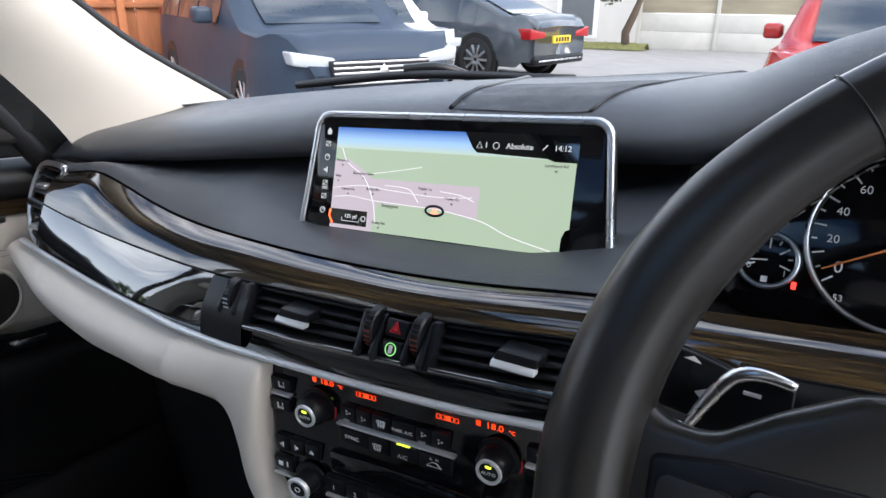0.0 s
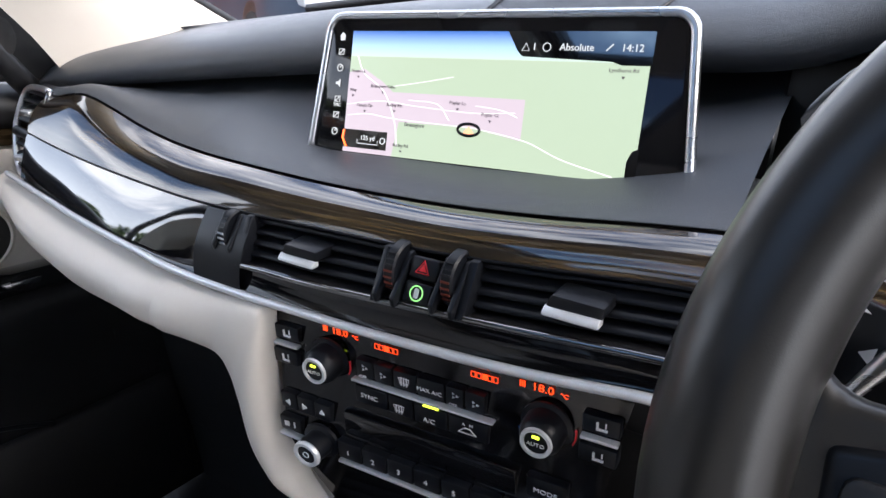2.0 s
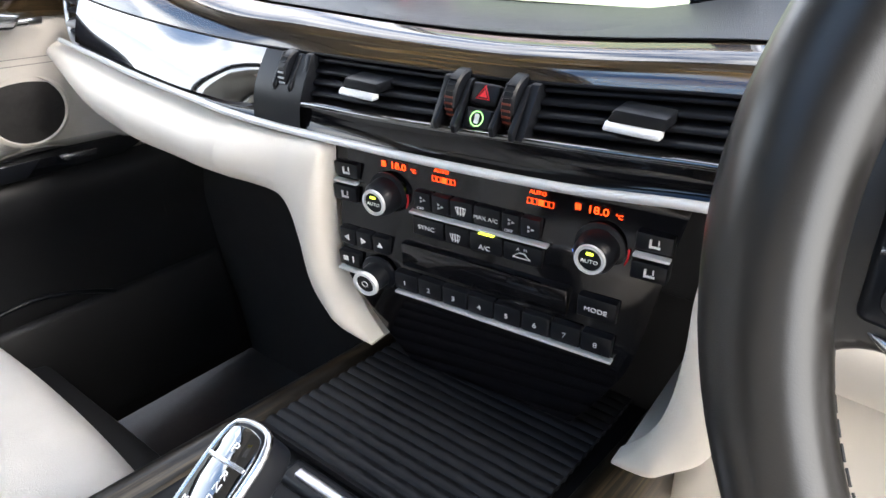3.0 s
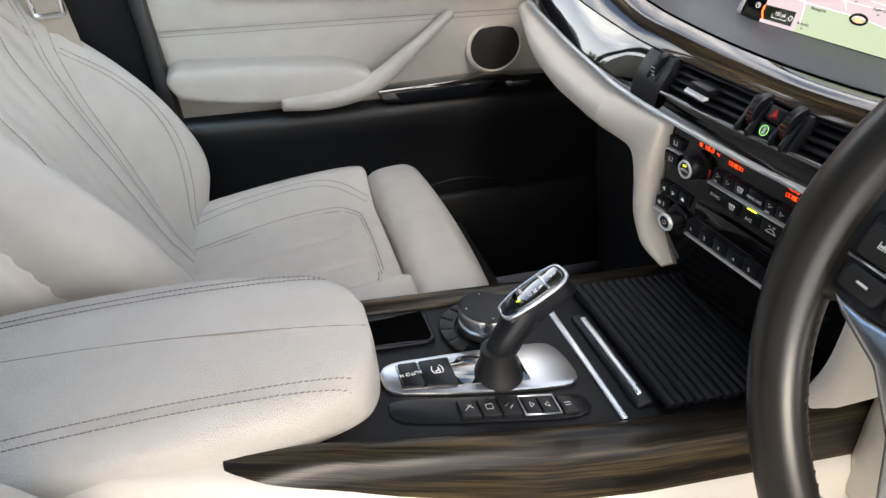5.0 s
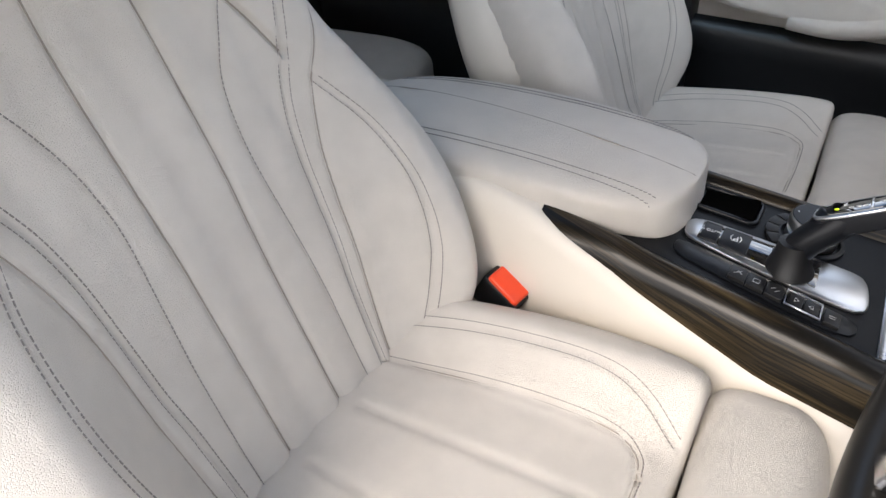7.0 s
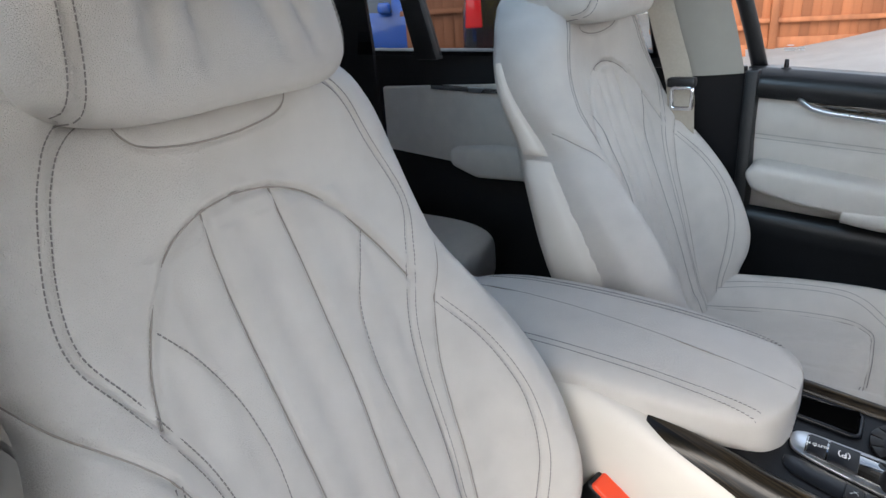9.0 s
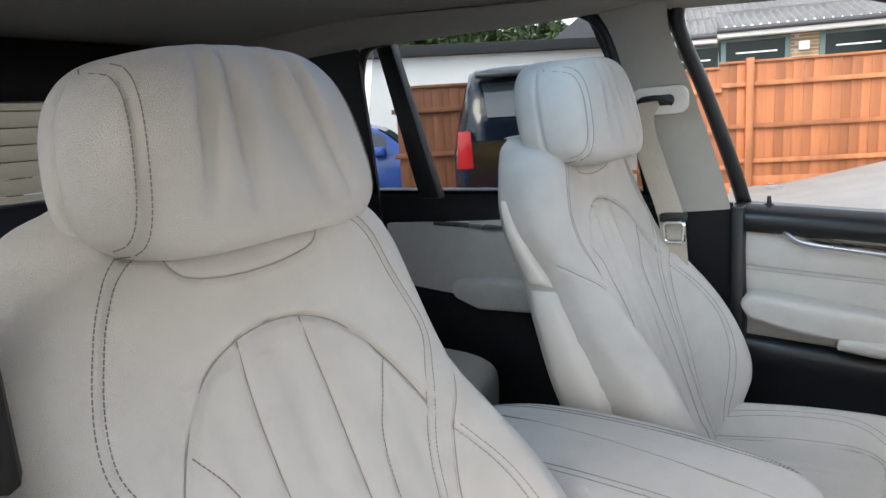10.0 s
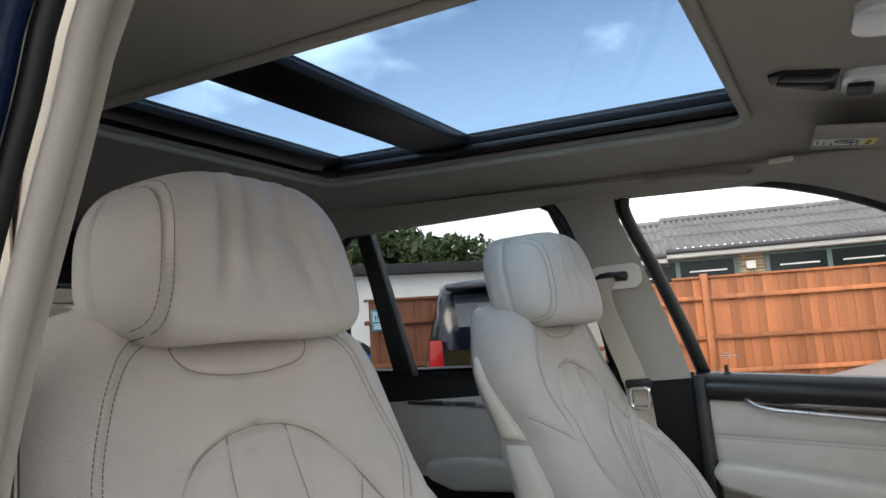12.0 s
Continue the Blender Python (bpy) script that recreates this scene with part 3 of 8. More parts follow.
# outer roof skin round the glass keeps the sky out of the lining
BODY = mat("dark_blue_paint", (0.011, 0.032, 0.095), 0.14, vary=0.1, vscale=5, coat=0.8)
outer = join_data(
    roof_piece(-0.72, SR_X0 - 0.02, -1.80, 0.42, 8, 30), roof_piece(SR_X1 + 0.02, 0.66, -1.80, 0.42, 8, 30),
    roof_piece(SR_X0 - 0.02, SR_X1 + 0.02, SR_Y1 + 0.02, 0.42, 8, 8), roof_piece(SR_X0 - 0.02, SR_X1 + 0.02, -1.80, SR_Y0 - 0.02, 8, 8))
solo("car_roof", thick(([(x, y, z + 0.045) for x, y, z in outer[0]], outer[1]), 0.01), BODY, "dark painted outer roof panel of the car", "car roof", kind="structure")

GLASS = bpy.data.materials.new("tinted_glass")
GLASS.use_nodes = True
_p = GLASS.node_tree.nodes["Principled BSDF"]
_p.inputs["Base Color"].default_value = (0.90, 0.94, 0.96, 1)
_p.inputs["Transmission Weight"].default_value, _p.inputs["Roughness"].default_value, _p.inputs["IOR"].default_value = 1.0, 0.0, 1.02
DARKGLASS = GLASS.copy()
DARKGLASS.name = "privacy_glass"
DARKGLASS.node_tree.nodes["Principled BSDF"].inputs["Base Color"].default_value = (0.52, 0.545, 0.56, 1)

ROOFGLASS = bpy.data.materials.new("blue_tinted_roof_glass")
ROOFGLASS.use_nodes = True
_n, _l = ROOFGLASS.node_tree.nodes, ROOFGLASS.node_tree.links
_n.remove(_n["Principled BSDF"])
_t, _g, _x = _n.new("ShaderNodeBsdfTransparent"), _n.new("ShaderNodeBsdfGlossy"), _n.new("ShaderNodeMixShader")
_t.inputs[0].default_value = (0.52, 0.645, 0.765, 1)
_g.inputs["Roughness"].default_value = 0.0
_x.inputs[0].default_value = 0.05
_l.new(_t.outputs[0], _x.inputs[1])
_l.new(_g.outputs[0], _x.inputs[2])
_l.new(_x.outputs[0], _n["Material Output"].inputs[0])
roof_window = thing("sunroof", "panoramic glass sunroof with black frame, two panes", "sunroof")
fr = 0.012
TILT_ROOF = Matrix.Translation((0, 0.03, ROOF)) @ pose(0, 0, 0, -4.29, 0, 0) @ Matrix.Translation((0, -0.03, 0))
roof_window.matrix_world = TILT_ROOF
for name, x0, x1, y0, y1 in (("side_frame", SR_X0 - 0.01, -0.318, SR_Y0, SR_Y1), ("side_frame", 0.246, SR_X1 + 0.02, SR_Y0, SR_Y1), ("crossbar", -0.318, 0.246, -0.588, -0.462), ("rear_frame", -0.318, 0.246, SR_Y0 - 0.01, -0.786), ("front_frame", -0.318, 0.246, 0.036, SR_Y1 + 0.02)):
    part(name, box(x0, x1, y0, y1, fr + (0.019 if x0 > 0 else 0.012), fr + 0.035, 0.003), DEEPBLACK, roof_window, "black sunroof frame")
for y0, y1 in ((-0.460, 0.034), (-0.784, -0.590)):
    g = part("pane", box(-0.316, 0.244, y0, y1, fr + 0.024, fr + 0.028, 0.0), ROOFGLASS, roof_window, "clear tinted pane", False)
for k in range(3):
    part("guide_rail", box(SR_X0 + 0.012 + 0.016 * k, SR_X0 + 0.018 + 0.016 * k, SR_Y0 + 0.02, SR_Y1 - 0.01, fr + 0.002, fr + 0.012, 0.001), RUBBER, roof_window, "black guide rail")
trim_line = rounded(SR_X0 - 0.002, SR_X1 + 0.002, SR_Y0 - 0.002, SR_Y1 + 0.002, 0.05, 6)
part("edge_trim", tube([(x, y, -0.004) for x, y in trim_line], 0.008, 8, True), LINING, roof_window, "rounded beige edge trim")

at_shell = begun()
# passenger-side window seal, pillar and rear quarter
SEAL = [(-0.842, -0.160, 1.155), (-0.818, -0.186, 1.25), (-0.772, -0.240, 1.42), (-0.722, -0.288, 1.56), (-0.704, -0.282, 1.603), (-0.695, -0.235, 1.620), (-0.690, -0.06, 1.603), (-0.690, 0.08, 1.572), (-0.700, 0.25, 1.500), (-0.706, 0.36, 1.405), (-0.712, 0.47, 1.285), (-0.720, 0.56, 1.190), (-0.728, 0.62, 1.110)]
frame_line = spline(SEAL, 70)
seal = solo("window_seal", tube([Vector(p) + Vector((-0.012, 0.0, 0.0)) for p in frame_line], 0.017, 10), RUBBER, "black rubber seal round the door window", "window seal", kind="structure")
pil = []
for (a, b) in zip(spline([(-0.740, -0.335, 1.150), (-0.725, -0.36, 1.30), (-0.705, -0.39, 1.45), (-0.690, -0.42, 1.56), (-0.685, -0.46, 1.625)], 24), spline([(-0.800, -0.186, 1.150), (-0.785, -0.211, 1.25), (-0.748, -0.262, 1.42), (-0.705, -0.303, 1.56), (-0.685, -0.300, 1.625)], 24)):
    a, b = Vector(a), Vector(b)
    pil.append([a + (b - a) * t + Vector((0.012 * math.sin(math.pi * t), 0, 0)) for t in np.linspace(0, 1, 9)])
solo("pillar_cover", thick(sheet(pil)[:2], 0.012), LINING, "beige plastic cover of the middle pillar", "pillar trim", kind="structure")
lowp = []
for z in np.linspace(0.335, 1.165, 20):
    lowp.append([(-0.79 + 0.05 * t - 0.03 * (1.165 - z), -0.175 - 0.19 * t, z) for t in np.linspace(0, 1, 5)])
solo("pillar_foot", thick(sheet(lowp)[:2], -0.012), DEEPBLACK, "black lower cover of the middle pillar", "pillar trim", kind="structure")
# lining between the roof and the window tops
settle(SHELL, at_shell)
TOPS = spline([SHELL @ Vector(p) for p in [(-0.682, -1.75, 1.58), (-0.690, -1.10, 1.605), (-0.690, -0.45, 1.612), (-0.690, -0.21, 1.628), (-0.686, 0.08, 1.580), (-0.694, 0.25, 1.508), (-0.698, 0.40, 1.41)]], 60)
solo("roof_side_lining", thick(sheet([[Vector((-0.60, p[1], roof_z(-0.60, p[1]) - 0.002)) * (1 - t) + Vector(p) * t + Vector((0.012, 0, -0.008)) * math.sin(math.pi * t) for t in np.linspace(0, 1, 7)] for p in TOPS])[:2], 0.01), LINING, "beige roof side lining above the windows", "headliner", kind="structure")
# front pillar, cream, on the passenger side
at_front = begun()
ap = []
INNER = [(-0.640, 0.10, 1.625), (-0.655, 0.22, 1.560), (-0.663, 0.40, 1.437), (-0.672, 0.586, 1.300), (-0.680, 0.682, 1.228), (-0.688, 0.818, 1.150), (-0.690, 0.88, 1.115)]
for a, b in zip(spline(INNER, 30), spline([(-0.690, 0.06, 1.590), (-0.698, 0.20, 1.520), (-0.702, 0.32, 1.420), (-0.706, 0.44, 1.300), (-0.710, 0.51, 1.215), (-0.714, 0.56, 1.150), (-0.716, 0.59, 1.10)], 30)):
    a, b = Vector(a), Vector(b)
    ap.append([a + (b - a) * t + Vector((0.022, -0.010, 0.004)) * math.sin(math.pi * t) for t in np.linspace(0, 1, 9)])
solo("windscreen_pillar", thick(sheet(ap)[:2], 0.015), CREAM, "cream windscreen pillar cover", "pillar trim", kind="structure")
solo("windscreen_edge", tube([Vector(p) + Vector((-0.004, 0.010, 0.006)) for p in spline(INNER, 30)], 0.009, 8), RUBBER, "black edge band of the windscreen", "windscreen edge", kind="structure")

settle(FRONT, at_front)

# rear doors and quarters as closed sides
at_shell = begun()
RUBBERLINE = spline([(-0.735, -0.350, 1.20), (-0.715, -0.375, 1.36), (-0.700, -0.415, 1.50), (-0.697, -0.445, 1.575), (-0.692, -0.50, 1.615), (-0.688, -0.75, 1.622), (-0.690, -1.02, 1.610), (-0.70, -1.12, 1.585), (-0.725, -1.17, 1.42), (-0.745, -1.19, 1.20)], 50)
solo("window_seal", tube(RUBBERLINE, 0.014, 8), RUBBER, "black rubber seal round the rear side window", "window seal", kind="structure")
solo("window_divider", prism([(-1.035, 1.62), (-1.085, 1.62), (-0.970, 1.18), (-0.905, 1.18)], -0.735, -0.70, "x", 0.004), RUBBER, "black slanted divider of the rear side window", "window divider", kind="structure")
wq = [[(-0.715 - 0.05 * min(1, (1.62 - z) / 0.45), y, z) for y in (-0.30, -0.33, -0.36 - 0.13 * max(0, (z - 1.30) / 0.32))] for z in np.linspace(1.15, 1.625, 14)]
solo("door_frame_rear", thick(sheet(wq)[:2], 0.012), BLACKPLASTIC, "black rear door frame behind the middle pillar", "door frame", kind="structure")
wq = [[(-0.69 - 0.05 * min(1, (1.62 - z) / 0.45), y, z) for y in (-1.13, -1.4, -1.75)] for z in np.linspace(0.335, 1.605, 14)]
solo("rear_quarter", thick(sheet(wq)[:2], 0.012), BLACKPLASTIC, "dark rear quarter panel inside the car", "trim panel", kind="structure")
rear_door = thing("rear_door", "closed rear door with cream armrest and dark sill", "car door")
part("door_panel", box(-0.80, -0.752, -1.24, -0.30, 0.34, 1.20, 0.015), BLACKPLASTIC, rear_door, "black lower panel")
part("cream_panel", prism([(-0.46, 1.135), (-0.46, 0.93), (-0.90, 0.90), (-1.12, 0.92), (-1.12, 1.10), (-0.80, 1.115)], -0.756, -0.738, "x", 0.008), LEATHER, rear_door, "cream padded panel")
part("armrest", prism([(-0.47, 0.95), (-0.47, 0.885), (-0.80, 0.875), (-0.88, 0.905), (-0.88, 0.95), (-0.75, 0.965)], -0.742, -0.690, "x", 0.016, 3), LEATHER, rear_door, "cream padded armrest")
part("door_strip", prism([(-0.55, 1.10), (-0.55, 1.085), (-0.95, 1.10), (-0.95, 1.112)], -0.740, -0.730, "x", 0.002), SILVER, rear_door, "silver strip")
g = part("pane", prism([(-0.350, 1.19), (-0.455, 1.585), (-0.52, 1.62), (-1.10, 1.60), (-1.18, 1.19)], -0.722, -0.719, "x"), DARKGLASS, rear_door, "dark privacy pane", False)

TAILGLASS = DARKGLASS.copy()
TAILGLASS.name = "dark_privacy_glass"
TAILGLASS.node_tree.nodes["Principled BSDF"].inputs["Base Color"].default_value = (0.32, 0.34, 0.36, 1)
# tailgate end and driver-side wall behind the open door
end = thing("tailgate", "closed tailgate with wide rear window", "tailgate")
part("lower_panel", box(-0.72, 0.66, -1.82, -1.75, 0.30, 1.16, 0.01), BLACKPLASTIC, end)
part("upper_frame", box(-0.70, 0.64, -1.80, -1.75, 1.50, 1.66, 0.01), BLACKPLASTIC, end)
for x0, x1 in ((-0.70, -0.60), (0.54, 0.64)):
    part("side_frame", box(x0, x1, -1.80, -1.75, 1.16, 1.50, 0.01), BLACKPLASTIC, end)
g = part("pane", box(-0.60, 0.54, -1.785, -1.78, 1.16, 1.50, 0), TAILGLASS, end, "dark privacy pane", False)
bl = [[(0.62 + 0.06 * min(1, (1.62 - z) / 0.45), y, z) for y in (-0.42, -0.9, -1.75)] for z in np.linspace(0.335, 1.18, 10)]
solo("rear_side_wall", thick(sheet(bl)[:2], -0.012), BLACKPLASTIC, "dark rear side panel inside the car", "trim panel", kind="structure")
rw = thing("rear_side_window", "dark privacy rear window on the driver's side", "car window")
g = part("pane", prism([(-0.43, 1.18), (-0.43, 1.60), (-1.16, 1.60), (-1.16, 1.18)], 0.640, 0.643, "x"), TAILGLASS, rw, "dark privacy pane", False)
part("frame", tube([(0.640, y, z) for y, z in ((-0.43, 1.18), (-0.43, 1.60), (-1.16, 1.60), (-1.16, 1.18))], 0.012, 8, True), RUBBER, rw, "black rubber frame")
bl = [[(0.62 + 0.06 * min(1, (1.62 - z) / 0.45), y, z) for y in (-1.15, -1.4, -1.75)] for z in np.linspace(1.18, 1.625, 8)]
solo("rear_quarter", thick(sheet(bl)[:2], -0.012), BLACKPLASTIC, "dark rear quarter panel inside the car", "trim panel", kind="structure")

# driver-side middle pillar: painted edge, rubber, cream strip
DP = spline([(0.738, -0.310, 1.00), (0.730, -0.302, 1.15), (0.722, -0.288, 1.264), (0.720, -0.262, 1.337), (0.720, -0.245, 1.377), (0.720, -0.229, 1.412), (0.721, -0.214, 1.448), (0.719, -0.194, 1.482), (0.713, -0.160, 1.516), (0.700, -0.07, 1.542), (0.676, 0.10, 1.536), (0.66, 0.30, 1.46)], 60)
solo("door_opening_trim", tube(DP, 0.0095, 12, flat=0.8), LINING, "cream trim along the open door's frame", "door trim", kind="structure")
solo("door_opening_seal", tube([Vector(p) + Vector((0.013, -0.012, 0.003)) for p in DP], 0.006, 12), RUBBER, "black rubber seal of the open doorway", "door seal", kind="structure")
solo("door_opening_frame", tube([Vector(p) + Vector((0.044, -0.040, 0.010)) for p in DP], 0.036, 16), BODY, "dark blue painted door frame", "door frame", kind="structure")
pl = []
for z in np.linspace(0.60, 1.56, 24):
    q = Vector(DP[int(np.argmin([abs(p[2] - z) if p[1] < -0.15 else 9 for p in DP]))])
    pl.append([q + Vector((-0.008, -0.005, 0)), q + Vector((-0.03, -0.09, 0)), q + Vector((-0.05, -0.22, 0))])
solo("pillar_cover", thick(sheet(pl)[:2], 0.01), LINING, "beige cover of the driver-side middle pillar", "pillar trim", kind="structure")
belt2 = [(0.690, -0.345, 1.42), (0.688, -0.335, 1.25), (0.692, -0.325, 1.05), (0.70, -0.32, 0.80)]
solo("seat_belt", thick(sheet([[Vector(p) + Vector((0.01 * s, 0.024 * s, 0)) for s in (-1, 0, 1)] for p in spline(belt2, 20)])[:2], 0.0014), BELT, "beige webbing seat belt along the pillar", "seat belt", group="seat belts")

settle(SHELL, at_shell)

# passenger belt
pb = thing("seat_belt", "beige webbing seat belt with metal tongue on the pillar", "seat belt", "seat belts")
wl_ = spline([(-0.676, -0.318, 1.393), (-0.662, -0.335, 1.356), (-0.647, -0.306, 1.26), (-0.630, -0.269, 1.157), (-0.624, -0.262, 1.09), (-0.632, -0.258, 0.95), (-0.650, -0.25, 0.70)], 40)
part("webbing", thick(sheet([[Vector(p) + Vector((-0.010 * s, 0.023 * s, 0.002 * s)) for s in (-1, -0.5, 0, 0.5, 1)] for p in wl_])[:2], 0.0014), BELT, pb)
part("guide_plate", prism(rounded(-0.362, -0.246, 1.365, 1.422, 0.020), -0.700, -0.682, "x", 0.005, 3), CREAM, pb, "cream height guide plate")
part("guide_slot", prism(rounded(-0.345, -0.272, 1.383, 1.405, 0.010), -0.684, -0.680, "x", 0.002), RUBBER, pb, "dark slot")
part("guide_loop", tube(spline([(-0.682, -0.350, 1.392), (-0.672, -0.334, 1.398), (-0.668, -0.312, 1.400), (-0.670, -0.290, 1.396), (-0.680, -0.276, 1.386)], 20), 0.0055, 8), RUBBER, pb, "black belt loop")
tg = [(-0.614, y, z) for y, z in rounded(-0.278, -0.240, 1.110, 1.150, 0.006, 3)]
part("tongue", tube(tg, 0.0042, 8, True), CHROME, pb, "bright metal tongue")
part("tongue_grip", box(-0.634, -0.610, -0.288, -0.236, 1.150, 1.168, 0.004), RUBBER, pb, "black plastic grip")

# passenger door
door = thing("front_door", "closed passenger door with cream panel, armrest and speaker", "car door", at=Matrix.Translation((0.013, 0.006, 1.15)) @ Matrix.Diagonal((1, 1, 0.90, 1)) @ Matrix.Translation((0, 0, -1.15)))


def drop(y):
    return -0.085 * (y + 0.15)


def door_band(y0, y1, zs, n=26):
    """A panel along the door through heights zs of (z, x), following the falling waist line."""
    return sheet([[(x, y, z + drop(y)) for z, x in zs] for y in np.linspace(y0, y1, n)])[:2]


part("sill", door_band(-0.185, 0.76, [(1.096, -0.800), (1.110, -0.786), (1.140, -0.790), (1.160, -0.815), (1.160, -0.86), (1.09, -0.86)]), BLACKPLASTIC, door, "black grained sill")
part("upper_panel", door_band(-0.18, 0.70, [(1.099, -0.812), (1.060, -0.806), (1.030, -0.806), (1.012, -0.811), (1.006, -0.813), (1.000, -0.810), (0.96, -0.818), (0.90, -0.832), (0.85, -0.838), (0.815, -0.835), (0.800, -0.825)], 40), LEATHER, door, "cream leather upper panel")
part("lower_panel", door_band(-0.185, 0.72, [(0.835, -0.815), (0.828, -0.800), (0.800, -0.790), (0.76, -0.800), (0.70, -0.815), (0.55, -0.80), (0.45, -0.775), (0.335, -0.765)]), BLACKPLASTIC, door, "black lower panel")
part("door_edge", prism([(-0.19, 0.35), (-0.165, 0.35), (-0.160, 1.16), (-0.185, 1.16)], -0.87, -0.775, "x", 0.004), RUBBER, door, "black door edge")
sp = Matrix.Translation((-0.818, 0.455, 0.880)) @ pose(0, 0, 0, 0, 90, 0)
part("speaker_ring", lathe([(0.060, 0.0), (0.058, 0.003), (0.054, 0.005), (0.052, 0.003), (0.052, -0.002)], 40, sp), CREAM, door, "cream speaker surround")
SPK = mat("speaker_mesh", (0.014, 0.012, 0.011), 0.6, vary=0.3, vscale=900, bump=1.0, bscale=1400, bdist=0.001)
part("speaker_grille", lathe([(0.0525, 0.002), (0.035, 0.0045), (0.0, 0.006)], 40, sp), SPK, door, "dark round speaker mesh")
pad = [(-0.168, 0.930), (-0.150, 0.892), (-0.06, 0.866), (0.05, 0.852), (0.14, 0.848), (0.175, 0.862), (0.200, 0.878), (0.150, 0.908), (0.05, 0.926), (-0.06, 0.942), (-0.150, 0.953)]
part("armrest", prism(pad, -0.835, -0.752, "x", 0.020, 4), LEATHER, door, "cream padded armrest")
pull = spline([(-0.768, 0.02, 0.852), (-0.764, 0.11, 0.846), (-0.764, 0.185, 0.860), (-0.772, 0.255, 0.902), (-0.786, 0.325, 0.950), (-0.808, 0.362, 0.968)], 30)
part("pull_handle", tube(pull, [0.012 + 0.012 * math.sin(math.pi * min(1, 0.15 + k / 26)) ** 0.6 for k in range(30)], 14, flat=0.85), LEATHER, door, "cream leather pull handle")
part("switch_panel", prism([(0.20, 0.835), (0.215, 0.800), (0.56, 0.775), (0.60, 0.790), (0.56, 0.812), (0.40, 0.828)], -0.826, -0.788, "x", 0.005), GLOSS, door, "glossy black switch panel")
part("reflector", prism([(0.235, 0.824), (0.25, 0.800), (0.415, 0.788), (0.44, 0.812)], -0.790, -0.786, "x", 0.001), SATIN, door, "smoky inlay")
part("window_switch", prism([(0.465, 0.808), (0.47, 0.797), (0.515, 0.793), (0.52, 0.803)], -0.790, -0.781, "x", 0.003), SILVER, door, "silver-edged window switch")
part("wood_strip", prism([(-0.06, 1.086), (-0.02, 1.070), (0.55, 1.010), (0.64, 1.010), (0.64, 1.045), (0.2, 1.078)], -0.815, -0.800, "x", 0.003), WOOD, door, "dark wood strip")
hand = spline([(-0.795, -0.085, 1.098), (-0.788, -0.055, 1.076), (-0.786, 0.02, 1.063), (-0.786, 0.16, 1.045), (-0.786, 0.32, 1.022), (-0.788, 0.40, 1.016), (-0.79, 0.50, 1.012)], 40)
part("silver_strip", tube(hand, 0.0065, 8, flat=0.7), SILVER, door, "satin silver strip")
part("door_handle", prism([(0.33, 1.036), (0.345, 1.020), (0.46, 1.006), (0.475, 1.026), (0.42, 1.040)], -0.812, -0.775, "x", 0.006, 3), SILVER, door, "silver door opener")
part("lock_pin", rod((-0.825, -0.118, 1.15), (-0.825, -0.118, 1.178), 0.0055, 0.004, 12, 0.001), RUBBER, door, "black lock pin")
part("lock_collar", rod((-0.825, -0.118, 1.15), (-0.825, -0.118, 1.160), 0.011, 0.009, 14), RUBBER, door, "black collar")
part("pocket", door_band(0.02, 0.66, [(0.60, -0.775), (0.612, -0.760), (0.600, -0.752), (0.50, -0.742), (0.38, -0.742)], 20), BLACKPLASTIC, door, "black map pocket")
part("pocket_rib", tube(spline([(-0.79, 0.02, 0.66), (-0.785, 0.08, 0.61), (-0.775, 0.20, 0.585), (-0.765, 0.36, 0.60), (-0.76, 0.46, 0.56), (-0.76, 0.52, 0.51)], 30), 0.004, 6), SATIN, door, "thin raised rib")
for dz in (0.0, -0.010):
    ln = [(y, 1.012 + dz + drop(y)) for y in np.linspace(-0.17, 0.58, 30)]
    part("stitching", stitch_mesh([ln], lambda y, z: (-0.8085, y, z)), THREAD, door, "thin seam stitching")["kind"] = "stuff"
glass_l = part("pane", sheet([[(-0.852 + 0.155 * t, y, (1.15 + drop(y)) * (1 - t) + t * (1.62 - 0.17 * max(0, y + 0.1) - 0.33 * max(0, y - 0.1) ** 1.3)) for t in np.linspace(0, 1, 4)] for y in np.linspace(-0.20, 0.62, 16)])[:2], GLASS, door, "clear window pane")
glass_l.visible_shadow = False
mk = part("etched_mark", merge(*[box(-0.8375 + 0.10 * (z - 1.185), -0.8365 + 0.10 * (z - 1.185), y, y + w, z, z + 0.0022, 0) for y, w, z in ((-0.122, 0.012, 1.205), (-0.128, 0.024, 1.199), (-0.126, 0.018, 1.194), (-0.100, 0.010, 1.200), (-0.100, 0.009, 1.195))]), GREYPRINT, door, "small etched glass mark")

at_front = begun()
# mirror corner with a small speaker at the front of the passenger window
corner = thing("mirror_corner", "black mirror corner panel with a small tweeter", "corner trim")
part("panel", prism([(0.40, 1.095), (0.66, 1.07), (0.60, 1.14), (0.47, 1.285), (0.41, 1.33)], -0.775, -0.745, "x", 0.008), BLACKPLASTIC, corner)
part("tweeter", lathe([(0.040, 0), (0.036, 0.004), (0.028, 0.006), (0.0, 0.008)], 28, Matrix.Translation((-0.746, 0.520, 1.145)) @ pose(0, 0, 0, 0, 78, 0)), SPK, corner, "dark tweeter mesh")

settle(FRONT, at_front)

